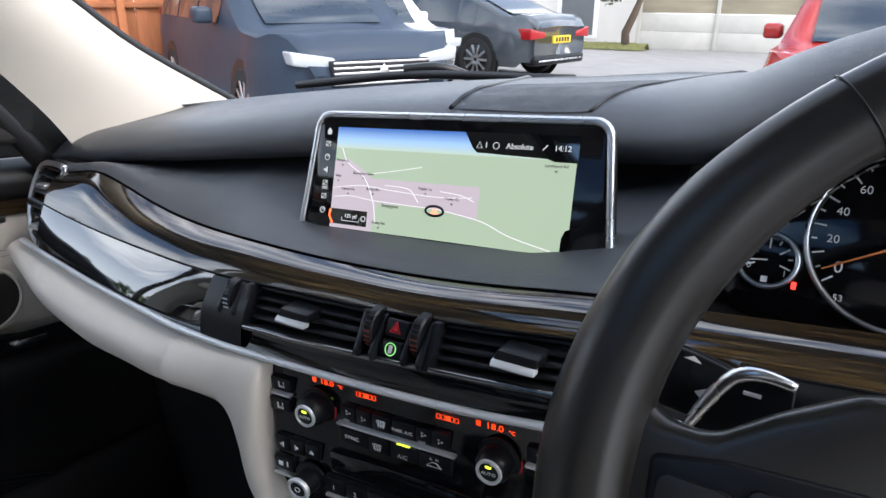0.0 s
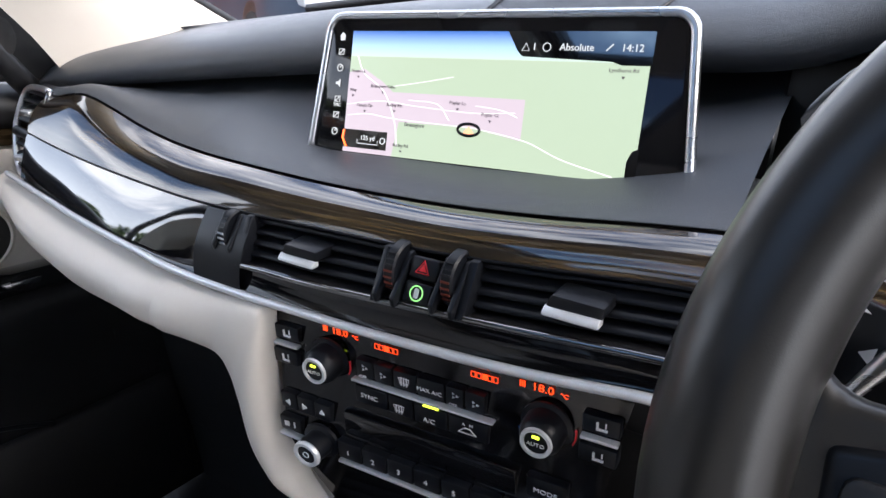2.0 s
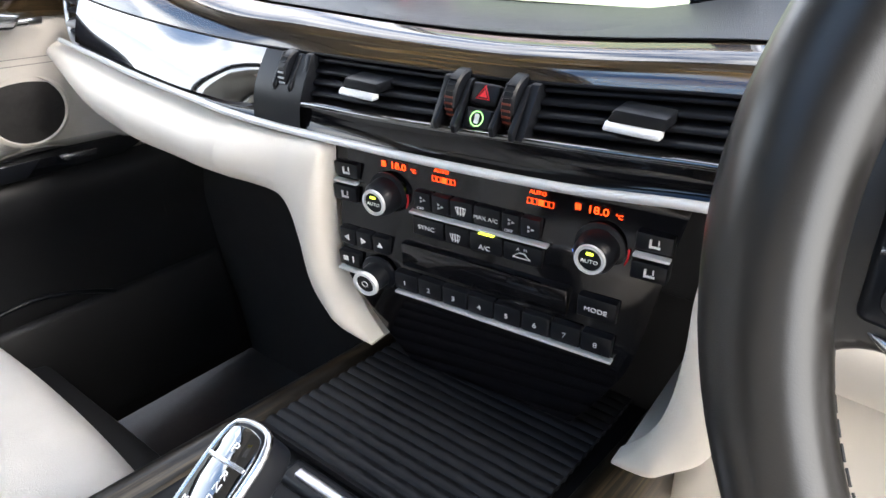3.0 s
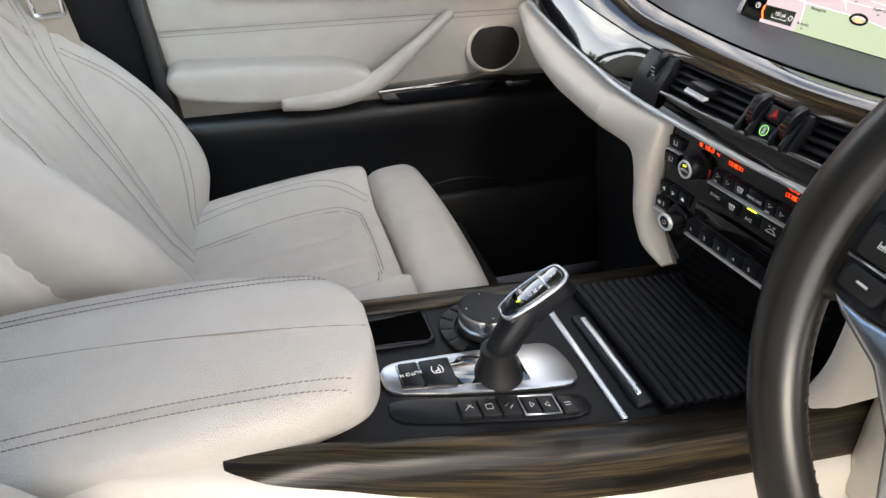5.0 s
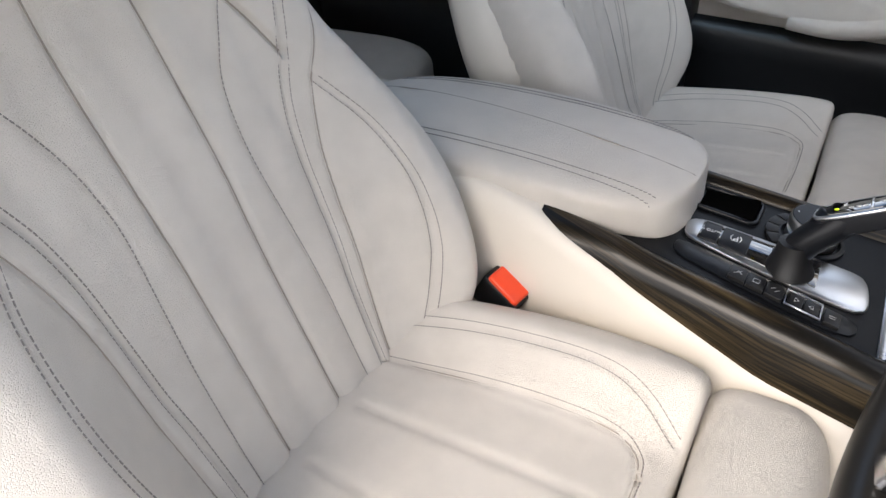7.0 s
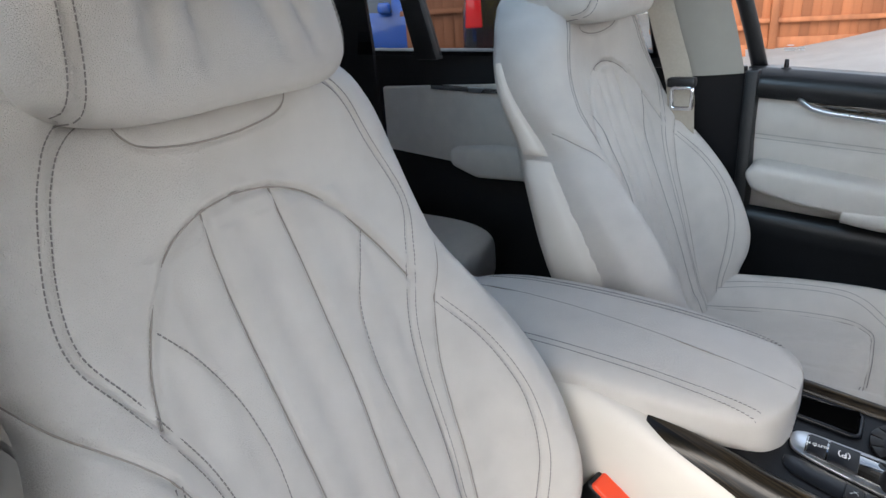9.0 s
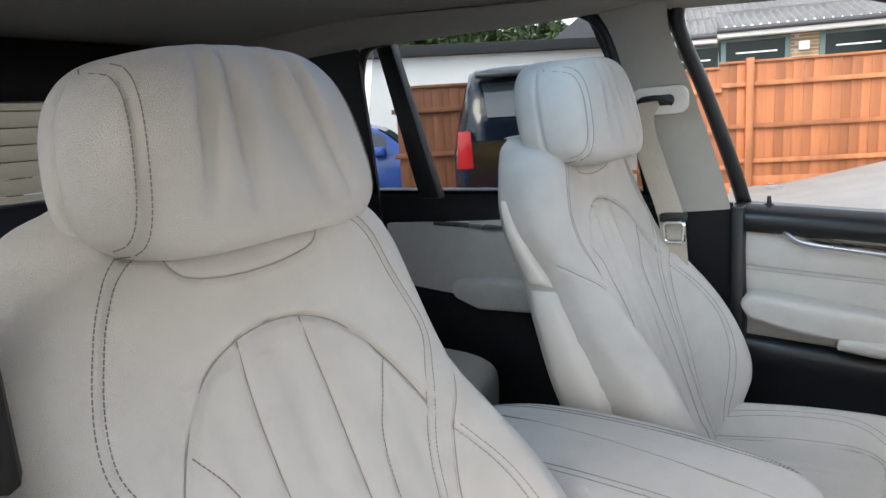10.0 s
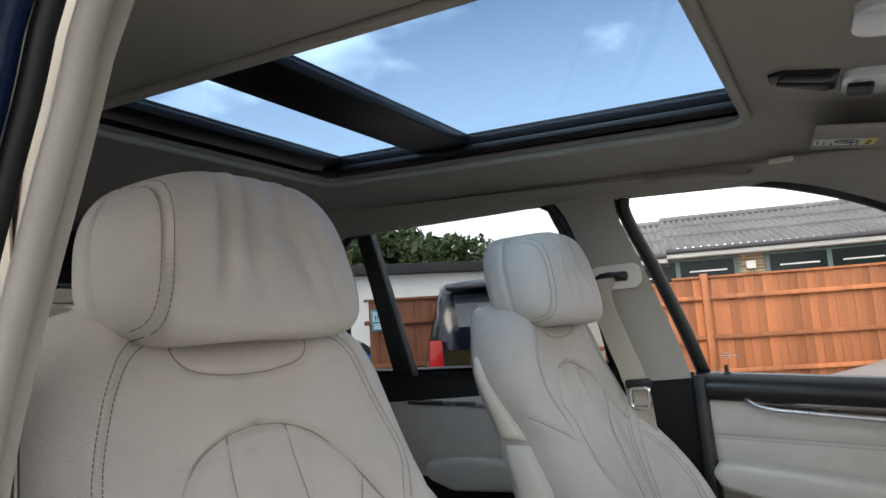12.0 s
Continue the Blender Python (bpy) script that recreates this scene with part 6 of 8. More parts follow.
for k, z in enumerate((0.0385, 0.0270, 0.0150, 0.0035, -0.0085, -0.0205, -0.0330)):
    x = -0.1215
    sq = [(x - 0.0024, -0.0018, z - 0.002), (x + 0.0024, -0.0018, z - 0.002), (x + 0.0024, -0.0018, z + 0.002), (x - 0.0024, -0.0018, z + 0.002)]
    if k in (0,):
        part("menu_icon", prism([(x - 0.0028, z), (x + 0.0028, z), (x, z + 0.003)], -0.0019, -0.0014, "y"), SCRTXT, scr, "white home icon")
        part("menu_icon", prism([(x - 0.002, z - 0.003), (x + 0.002, z - 0.003), (x + 0.002, z), (x - 0.002, z)], -0.0019, -0.0014, "y"), SCRTXT, scr, "white home icon")
    elif k in (2, 6):
        part("menu_icon", tube([(x + 0.0026 * math.cos(a), -0.0018, z + 0.0026 * math.sin(a)) for a in np.linspace(0, 2 * math.pi, 14, endpoint=False)], 0.0004, 4, True), SCRTXT, scr, "round white icon")
        part("menu_icon", tube([(x, -0.0018, z), (x + 0.001, -0.0018, z + 0.002)], 0.0004, 4), SCRTXT, scr, "white needle icon")
    elif k == 3:
        part("menu_icon", prism([(x - 0.0028, z - 0.001), (x - 0.001, z - 0.001), (x + 0.0012, z - 0.003), (x + 0.0012, z + 0.003), (x - 0.001, z + 0.001), (x - 0.0028, z + 0.001)], -0.0019, -0.0014, "y"), SCRTXT, scr, "white speaker icon")
    else:
        part("menu_icon", tube(sq, 0.0004, 4, True), SCRTXT, scr, "square white icon")
        part("menu_icon", tube([sq[0], sq[2]], 0.0004, 4), SCRTXT, scr, "white icon stroke")
words("TMC", 0.0036, facing(-0.1215, -0.0018, -0.0130), SCRTXT, scr)
flat([(0.1075, MZ0), (MX1 + 0.001, MZ0), (MX1 + 0.001, -0.026), (0.110, -0.028), (0.1075, -0.034)], -0.0021, "corner_tab", GLOSS, "black corner tab")

settle(FRONT, at_front)

# ---- centre console ----
at_console = begun()
WOODSATIN = wood_mat("satin_oak_veneer", (0.006, 0.005, 0.004), (0.085, 0.060, 0.030), 0.28)
WOODSATIN.node_tree.nodes["Principled BSDF"].inputs["Coat Weight"].default_value = 0.08
WOODSATIN.node_tree.nodes["Principled BSDF"].inputs["Specular IOR Level"].default_value = 0.22
con = thing("centre_console", "centre console with dark wood rim and cream sides", "centre console")


def top_z(y):
    """The console's deck falls towards the dashboard."""
    return 0.829 - 0.140 * max(-0.05, y - 0.05)


def half(y):
    return 0.135 - 0.05 * max(0, -y - 0.0)


CX = 0.0


def inner(y, s):
    """Half width of the deck; on the driver's side it narrows towards the armrest."""
    return 0.097 if s < 0 else 0.100 + 0.125 * (min(0.25, max(-0.20, y)) - 0.25) + 0.04 * max(0, y - 0.25)


def rim_z(y):
    t = min(1, max(0, (y + 0.16) / 0.2))
    return top_z(max(y, -0.16)) + 0.004 + 0.034 * (1 - t) ** 1.5


def rim_drop(y):
    """Depth of the wood face: it tapers to a tip beside the armrest."""
    return 0.062 * min(1, 0.12 + 1.5 * max(0, y + 0.085) / 0.42)


ys = np.linspace(-0.30, 0.50, 40)
part("deck", thick(sheet([[(CX + s * (inner(y, s) + 0.003), y, top_z(max(-0.02, y))) for s in (-1, 0, 1)] for y in ys])[:2], 0.02), DEEPBLACK, con, "dark satin deck")
for s in (-1, 1):
    rows = []
    for y in np.linspace(-0.085, 0.50, 44):
        z, w0, h = rim_z(y), inner(y, s), rim_drop(y)
        w1 = w0 + 0.032
        prof = [(w0 - 0.002, z - 0.012), (w0, z - 0.001), (w0 + 0.012, z + 0.005), (w1 - 0.010, z + 0.001), (w1, z - min(0.012, h * 0.5)), (w1 + 0.004, z - h)]
        rows.append([(CX + s * x, y, zz) for x, zz in spline(prof, 16)])
    part("wood_rim", sheet(rows), WOODSATIN, con, "dark wood veneer rim")
    rows = []
    for y in np.linspace(-0.46, 0.52, 60):
        z, h, w = rim_z(y), rim_drop(y), inner(y, s) + 0.032
        cap = 0.010 if y < -0.085 else 0.0
        rows.append([(CX + s * (w - 0.06), y, z - h + 0.006 + cap * 0.3), (CX + s * (w - 0.004), y, z - h + 0.008 + cap * 0.3), (CX + s * (w + 0.003), y, z - h + 0.006), (CX + s * (w + 0.008), y, z - h - 0.003), (CX + s * (w + 0.012), y, z - h - 0.012), (CX + s * (w + 0.014), y, z - h - 0.10), (CX + s * (w + 0.018), y, 0.29)])
    part("side_panel", sheet(rows)[:2], CREAM, con, "cream side panel")
part("rear_body", box(CX - 0.13, CX + 0.052, -0.50, -0.10, 0.29, 0.850, 0.01), CREAM, con, "cream storage box")

# storage tray with a ribbed roller cover
part("roller_cover", thick(sheet([[(CX + (0.095 if s < 0 else 0.097) * s, y, top_z(y) + 0.004 + 0.0013 * math.sin(y * 2 * math.pi / 0.0102)) for s in np.linspace(-1, 1, 3)] for y in np.linspace(0.288, 0.50, 250)])[:2], -0.004), DEEPBLACK, con, "ribbed black roller cover")
part("roller_grip", box(CX - 0.050, CX + 0.088, 0.266, 0.286, top_z(0.276) - 0.004, top_z(0.276) + 0.006, 0.004, 3), SATIN, con, "black roller grip")
part("grip_inlay", box(CX - 0.040, CX + 0.077, 0.272, 0.2795, top_z(0.276) + 0.003, top_z(0.276) + 0.0085, 0.002, 3), SILVER, con, "bright grip inlay")
part("cross_strip", box(CX - 0.097, CX + 0.098, 0.2455, 0.2525, top_z(0.249) - 0.004, top_z(0.249) + 0.003, 0.001), SILVER, con, "silver cross strip")
# cubby: a filled block, its inner shade painted near-black
part("cubby_rim", tube([(x, y, top_z(y) + 0.002) for x, y in rounded(-0.088, -0.042, 0.026, 0.114, 0.008)], 0.003, 6, True), SATIN, con, "black cubby rim")
part("cubby", box(-0.085, -0.045, 0.029, 0.111, top_z(0.06) - 0.0095, top_z(0.06) + 0.0012, 0.001), mat("cubby_shade", (0.002, 0.002, 0.002), 0.95, spec=0.0), con, "filled cubby block, near-black as painted inner shade")

# selector plate
def on_deck(bm):
    """Lay a flat piece, drawn round z = 0, on the falling deck."""
    bm.transform(Matrix.Translation((0, 0.05, 0.829)) @ pose(0, 0, 0, -7.97, 0, 0) @ Matrix.Translation((0, -0.05, 0)))
    return bm


DECK = Matrix.Translation((0, 0.05, 0.829)) @ pose(0, 0, 0, -7.97, 0, 0) @ Matrix.Translation((0, -0.05, 0))
plate_out = [(-0.004, 0.050), (-0.013, 0.057), (-0.017, 0.075), (-0.015, 0.205), (-0.009, 0.226), (0.028, 0.234), (0.044, 0.230), (0.048, 0.216), (0.043, 0.160), (0.028, 0.075), (0.019, 0.054)]
plate_out = [tuple(p) for p in spline(plate_out + plate_out[:1], 48)[:-1]]
part("selector_plate", on_deck(prism(plate_out, 0.0, 0.005, "z", 0.002)), SILVER, con, "satin silver selector surround")
part("selector_well", on_deck(prism([(-0.010, 0.066), (-0.010, 0.186), (0.035, 0.186), (0.022, 0.066)], 0.0040, 0.0062, "z", 0.001)), GLOSS, con, "gloss black selector well")
for y0, y1, t in ((0.068, 0.086, "AUTO H"), (0.088, 0.117, "(P)")):
    xa = 0.022 + 0.13 * (y0 - 0.07)
    part("button", on_deck(prism([(-0.008, y0), (-0.008, y1), (xa + 0.13 * (y1 - y0), y1), (xa, y0)], 0.004, 0.0095, "z", 0.0012)), SATIN, con, "black brake button")
    words(t, 0.0115 if t == "(P)" else 0.0058, DECK @ pose(0.008, (y0 + y1) / 2, 0.0098, 0, 0, -84), WHITE, con)
# lower button island
part("button_tray", on_deck(prism([tuple(p) for p in spline([(0.033, 0.050), (0.031, 0.062), (0.055, 0.205), (0.061, 0.226), (0.078, 0.228), (0.085, 0.215), (0.078, 0.160), (0.058, 0.062), (0.048, 0.050), (0.033, 0.050)], 40)[:-1]], 0.0, 0.0022, "z", 0.001)), SATIN, con, "black button tray")


def key_x(y):
    """The row of console buttons runs aslant."""
    return 0.057 + 0.165 * (y - 0.117)


for k, (y0, y1) in enumerate(((0.109, 0.1255), (0.127, 0.1435), (0.145, 0.1615), (0.166, 0.1795), (0.181, 0.1945), (0.199, 0.213))):
    xa, xb, hw = key_x(y0), key_x(y1), 0.0095 if k in (3, 4) else 0.0105
    part("button", on_deck(prism([(xa - hw, y0), (xb - hw, y1), (xb + hw, y1), (xa + hw, y0)], 0.0015, 0.0065, "z", 0.001)), BLACKPLASTIC, con, "black console button")
    c, ym = (xa + xb) / 2, (y0 + y1) / 2
    marks = {0: (((-4, -3), (3, 3)), ((-1, 3), (4, -2))), 1: (((-3, -3), (3, -3)), ((3, -3), (3, 3)), ((3, 3), (-3, 3)), ((-3, 3), (-3, -3))), 2: (((-4, 0), (0, 3)), ((0, -3), (4, 1))), 3: (((-1, -3), (3, 0)), ((3, 0), (-1, 3)), ((-1, 3), (-1, -3))), 4: (((1, -3), (-3, 0)), ((-3, 0), (1, 3)), ((1, 3), (1, -3))), 5: (((-3, -2), (3, -2)), ((-3, 1), (3, 1)))}[k]
    for (u0, v0), (u1, v1) in marks:
        part("symbol", tube([DECK @ Vector((c - v * 0.001, ym + u * 0.001, 0.0067)) for u, v in ((u0, v0), (u1, v1))], 0.00032, 4), GREYPRINT, con, "printed symbol")
part("silver_box", tube([DECK @ Vector((x, y, 0.0062)) for x, y in ((key_x(0.164) - 0.0115, 0.164), (key_x(0.196) - 0.0115, 0.196), (key_x(0.196) + 0.0115, 0.196), (key_x(0.164) + 0.0115, 0.164))], 0.0011, 6, True), SILVER, con, "silver button frame")

# rotary controller
rc = thing("rotary_controller", "round silver-rimmed rotary controller with touch top", "controller")
rm = Matrix.Translation((-0.050, 0.168, top_z(0.168) + 0.001)) @ pose(0, 0, 0, -7.97, 0, 0) @ Matrix.Diagonal((0.84, 0.84, 0.92, 1))
part("base", lathe([(0.042, 0), (0.041, 0.003), (0.036, 0.004)], 40, rm), SATIN, rc, "black base ring")
part("body", lathe([(0.0315, 0.003), (0.0315, 0.012), (0.029, 0.014), (0.029, 0.017), (0.033, 0.019), (0.0335, 0.028), (0.032, 0.031)], 48, rm), SILVER, rc, "bright metal ring")
part("touch_top", lathe([(0.0325, 0.030), (0.031, 0.0315), (0.0, 0.0325)], 48, rm), SATIN, rc, "dark touch surface")
for a in (0, 90, 180, 270):
    part("arrow", prism([(0.0245, -0.0015), (0.0245, 0.0015), (0.0265, 0)], 0.0322, 0.0328, "z"), GREYPRINT, rc, "small arrow").matrix_basis = rm @ pose(0, 0, 0, 0, 0, a)
for k in range(6):
    a0, a1 = radians(105 + 25 * k), radians(128 + 25 * k)
    poly = [(0.038 * math.cos(a), 0.038 * math.sin(a)) for a in np.linspace(a0, a1, 4)] + [(0.054 * math.cos(a), 0.054 * math.sin(a)) for a in np.linspace(a1, a0, 4)]
    part("button", prism(poly, 0.0, 0.004, "z", 0.001), BLACKPLASTIC, rc, "black shortcut button").matrix_basis = rm @ pose(0, 0, 0, 0, 0, 60)

# gear selector
gs = thing("gear_selector", "black and silver electronic gear selector lever", "gear selector")
gm = Matrix.Translation((0.020, 0.158, top_z(0.158) + 0.004))
part("gaiter", lathe([(0.024, 0.0), (0.021, 0.008), (0.0165, 0.022), (0.0150, 0.034), (0.0, 0.036)], 28, gm), RUBBER, gs, "black rubber boot")
stem = spline([(0, 0.0, 0.02), (-0.002, 0.010, 0.038), (-0.006, 0.024, 0.054), (-0.011, 0.036, 0.068)], 16)
rows = []
for i, p in enumerate(stem):
    t = i / 15
    w, d = 0.0120 + 0.004 * t, 0.015 + 0.002 * t
    rows.append([(p[0] + w * math.cos(a), p[1] + d * math.sin(a) * 0.9, p[2] - d * math.sin(a) * 0.45) for a in np.linspace(0, 2 * math.pi, 24, endpoint=False)])
part("stem", sheet(rows, True)[:2], SATIN, gs, "black curved stem").matrix_basis = gm
hm = gm @ Matrix.Translation((-0.012, 0.043, 0.069)) @ pose(0, 0, 0, 26, -8, 0) @ Matrix.Diagonal((0.76, 0.68, 0.85, 1))
headp = [(-0.013, -0.048), (0.013, -0.048), (0.0205, -0.025), (0.0225, 0.01), (0.021, 0.038), (0.014, 0.050), (-0.014, 0.050), (-0.021, 0.038), (-0.0225, 0.01), (-0.0205, -0.025)]
headp = [tuple(p) for p in spline(headp + headp[:1], 40)[:-1]]
part("head", prism(headp, -0.013, 0.011, "z", 0.005, 3), SATIN, gs, "black grip").matrix_basis = hm
part("collar", tube([(x * 0.96, y * 0.985, 0.0095) for x, y in headp], 0.0028, 8, True), SILVER, gs, "satin silver collar").matrix_basis = hm
part("face", prism([(x * 0.84, y * 0.9) for x, y in headp], 0.010, 0.0130, "z", 0.001), GLOSS, gs, "gloss black face").matrix_basis = hm
part("divider", box(-0.018, 0.018, 0.019, 0.0225, 0.0125, 0.0145, 0.0005), SILVER, gs, "silver bar").matrix_basis = hm
words("P", 0.010, hm @ pose(0, 0.031, 0.0134), WHITE, gs)
words("R\nN\nD", 0.0085, hm @ pose(0.006, 0.004, 0.0134), WHITE, gs)
words("M/S", 0.0070, hm @ pose(-0.009, -0.012, 0.0134), WHITE, gs)
words("P", 0.0085, hm @ pose(0.004, -0.022, 0.0134), YELLOWGLOW, gs)
part("neck", tube([Vector((-0.002, 0.012, 0.036)), Vector((-0.006, 0.016, 0.050)), Vector((-0.010, 0.024, 0.066))], [0.0120, 0.0125, 0.0135], 16), SATIN, gs, "black lever neck").matrix_basis = gm

# armrest lid
AL = spline([(-0.45, 0.080, 0.880), (-0.40, 0.102, 0.892), (-0.33, 0.112, 0.900), (-0.23, 0.114, 0.902), (-0.13, 0.112, 0.898), (-0.06, 0.107, 0.892), (-0.01, 0.098, 0.886), (0.028, 0.082, 0.880), (0.044, 0.060, 0.877), (0.051, 0.032, 0.875)], 110)
def lid_seam(y):
    """The middle seam runs slightly aslant."""
    return 0.010 + 0.11 * (y - 0.03)


arm = thing("armrest_lid", "cream leather armrest lid with stitched seams", "armrest")
rows = []
for y, w, z in AL:
    row = []
    for k in range(72):
        a = 2 * math.pi * k / 72
        c, s = math.cos(a), math.sin(a)
        x = w * math.copysign(abs(c) ** 0.50, c)
        hz_ = 0.030 if s > 0 else 0.037
        zz = z - 0.028 + hz_ * math.copysign(abs(s) ** 0.55, s)
        if s > 0.1:
            zz -= 0.0016 * math.exp(-(((x - lid_seam(y)) / 0.0035) ** 2))
            zz -= 0.0012 * math.exp(-(((abs(x) - 0.078) / 0.003) ** 2)) * (w > 0.085)
        row.append((-0.035 + x, y, zz))
    rows.append(row)
d = sheet(rows, True)
f = list(d[1]) + [tuple(range(72))[::-1], tuple(range(109 * 72, 110 * 72))]
part("pad", (d[0], f), LEATHER, arm)


def on_lid(x, y):
    i = min(range(110), key=lambda k: abs(AL[k][0] - y))
    yy, w, z = AL[i]
    q = min(0.999, abs(x) / w) ** 2
    s = math.sqrt(max(0, 1 - q * q))
    return (-0.035 + x, y, z - 0.028 + 0.030 * s ** 0.55 + 0.0004)


ln = [[(s * (0.078 + d_), y) for y in np.linspace(-0.40, 0.024, 30)] for s in (-1, 1) for d_ in (-0.005, 0.005)]
part("stitching", stitch_mesh(ln, on_lid), THREAD, arm, "dark grey twin stitching")["kind"] = "stuff"
# A dark tube stands in for the shade of the middle seam.
part("seam", tube([(lambda p: (p[0], p[1], p[2] - 0.0012))(on_lid(lid_seam(y), y)) for y in np.linspace(-0.43, 0.047, 40)], 0.0011, 6), SEAMSHADE, arm, "dark tube as the shade of the sunken centre seam")

# belt buckle
bk = thing("belt_buckle", "black seat belt buckle with orange-red release button", "belt buckle")
bm_ = Matrix.Translation((0.110, -0.112, 0.764)) @ pose(0, 0, 0, -32, 8, -14) @ Matrix.Diagonal((0.82, 0.90, 1, 1))
part("body", box(-0.019, 0.019, -0.030, 0.030, -0.060, 0.0, 0.006, 3, bm_), RUBBER, bk)
part("release_button", box(-0.0165, 0.0165, -0.024, 0.026, -0.010, 0.0045, 0.004, 3, bm_), ORANGE, bk, "orange-red button")
part("stalk", rod((0.118, -0.112, 0.71), (0.125, -0.11, 0.52), 0.014), RUBBER, bk, "black stalk")
settle(pose(0, 0, 0.050), at_console)

# steering wheel
at_front = begun()
sw = thing("steering_wheel", "black leather steering wheel with silver paddle", "steering wheel")


WC, WN = Vector((0.387, 0.283, 1.140)), Vector((0.0, -0.90, 0.44)).normalized()
WMAT = Matrix.Translation(WC) @ WN.to_track_quat("Z", "Y").to_matrix().to_4x4()
sw.matrix_world = WMAT
R = 0.185
rim = []
for k in range(128):
    a = 2 * math.pi * k / 128
    ca, sa = math.cos(a), math.sin(a)
    fat = 0.0165 + 0.0035 * math.exp(-((((math.degrees(a) + 90) % 180 - 90) / 26) ** 2)) + 0.0015 * math.exp(-(((math.degrees(a) - 150) / 12) ** 2))
    rim.append([((R + fat * math.cos(b)) * ca, (R + fat * math.cos(b)) * sa, fat * 0.92 * math.sin(b)) for b in np.linspace(0, 2 * math.pi, 22, endpoint=False)])
rim.append(rim[0])
part("rim", sheet(rim, True)[:2], WHEELLEATHER, sw, "worn black leather rim")
for a in (130, 50, 205, 335):
    c, s = math.cos(radians(a)), math.sin(radians(a))
    part("rim_joint", tube([((R + 0.0172 * math.cos(b)) * c, (R + 0.0172 * math.cos(b)) * s, 0.0160 * math.sin(b)) for b in np.linspace(0, 2 * math.pi, 24, endpoint=False)], 0.0004, 5, True), RUBBER, sw, "thin leather joint")
V, F = [], []
for k in range(150):
    a = 2 * math.pi * k / 150
    p0 = Vector(((R - 0.0178) * math.cos(a), (R - 0.0178) * math.sin(a), -0.002))
    t = Vector((-math.sin(a), math.cos(a), 0.5)).normalized()
    i = len(V)
    n1, n2 = t.orthogonal().normalized(), t.cross(t.orthogonal().normalized())
    for q in (p0 - t * 0.0026, p0 + t * 0.0026):
        for u, v in ((1, 1), (-1, 1), (-1, -1), (1, -1)):
            V.append(q + (n1 * u + n2 * v) * 0.00032)
    F += [(i, i + 1, i + 5, i + 4), (i + 1, i + 2, i + 6, i + 5), (i + 2, i + 3, i + 7, i + 6), (i + 3, i, i + 4, i + 7)]
part("stitching", (V, F), mat("dark_wheel_thread", (0.035, 0.035, 0.038), 0.7), sw, "dark cross stitching")["kind"] = "stuff"
hub = [(x, y) for x, y in rounded(-0.075, 0.075, -0.070, 0.055, 0.04, 8)]
part("airbag_cover", prism(hub, -0.020, 0.016, "z", 0.014, 4), BLACKLEATHER, sw, "black grained airbag cover")


def spoke(poly, z0, z1, material, label, r=0.006):
    return part("spoke", prism(poly, z0, z1, "z", r, 3), material, sw, label)


spoke([(-0.030, -0.066), (0.030, -0.066), (0.024, -0.178), (-0.024, -0.178)], -0.016, 0.002, WHEELLEATHER, "black lower spoke")
for ob in sw.children:
    if ob.name.split(".")[0] not in ("rim", "rim_joint", "stitching"):
        ob.matrix_basis = Matrix.Translation((0, -0.032, 0)) @ ob.matrix_basis

# spokes, button pads and silver trim, alike on both sides
for sx in (-1, 1):
    def fl(poly):
        return [(-sx * x, y) for x, y in poly]

    part("spoke", prism(fl([(-0.173, 0.030), (-0.160, 0.016), (-0.142, 0.016), (-0.124, 0.030), (-0.098, 0.046), (-0.060, 0.050), (-0.060, -0.060), (-0.100, -0.046), (-0.135, -0.049), (-0.155, -0.050), (-0.172, -0.068)]), -0.014, 0.005, "z", 0.006, 3), WHEELLEATHER, sw, "black leather spoke")
    part("button_pad", prism(fl([(-0.161, 0.004), (-0.135, 0.010), (-0.090, 0.014), (-0.074, 0.0), (-0.076, -0.042), (-0.130, -0.044), (-0.157, -0.042)]), 0.0, 0.0075, "z", 0.003, 3), SATIN, sw, "black button pad")
    part("spoke_trim", prism(fl([(-0.155, -0.044), (-0.130, -0.045), (-0.100, -0.040), (-0.078, -0.054), (-0.040, -0.100), (-0.030, -0.165), (-0.054, -0.168), (-0.060, -0.130), (-0.086, -0.086), (-0.112, -0.063), (-0.142, -0.052)]), -0.004, 0.0085, "z", 0.004, 3), SILVER, sw, "satin silver spoke trim")
    part("silver_line", tube([(-sx * x, y, 0.0105) for x, y in ((-0.157, -0.0225), (-0.130, -0.0215), (-0.108, -0.0225))], 0.0012, 6), SILVER, sw, "thin silver line")
    for k, (x0, x1, y0, y1) in enumerate(((-0.156, -0.129, -0.020, -0.001), (-0.126, -0.096, -0.018, 0.004), (-0.153, -0.128, -0.039, -0.025), (-0.124, -0.098, -0.040, -0.025))):
        b = part("wheel_button", prism(fl(rounded(x0, x1, y0, y1, 0.004, 3)), 0.006, 0.0105, "z", 0.0015), BLACKPLASTIC, sw, "black steering wheel button")
        if sx > 0 and k == 0:
            words("LIM", 0.0058, pose((x0 + x1) / 2, (y0 + y1) / 2, 0.0108), GREYPRINT, sw)
        else:
            part("symbol", box(-sx * (x0 + x1) / 2 - 0.0035, -sx * (x0 + x1) / 2 + 0.0035, (y0 + y1) / 2 - 0.0007, (y0 + y1) / 2 + 0.0007, 0.0104, 0.0108, 0), GREYPRINT, sw, "printed symbol")

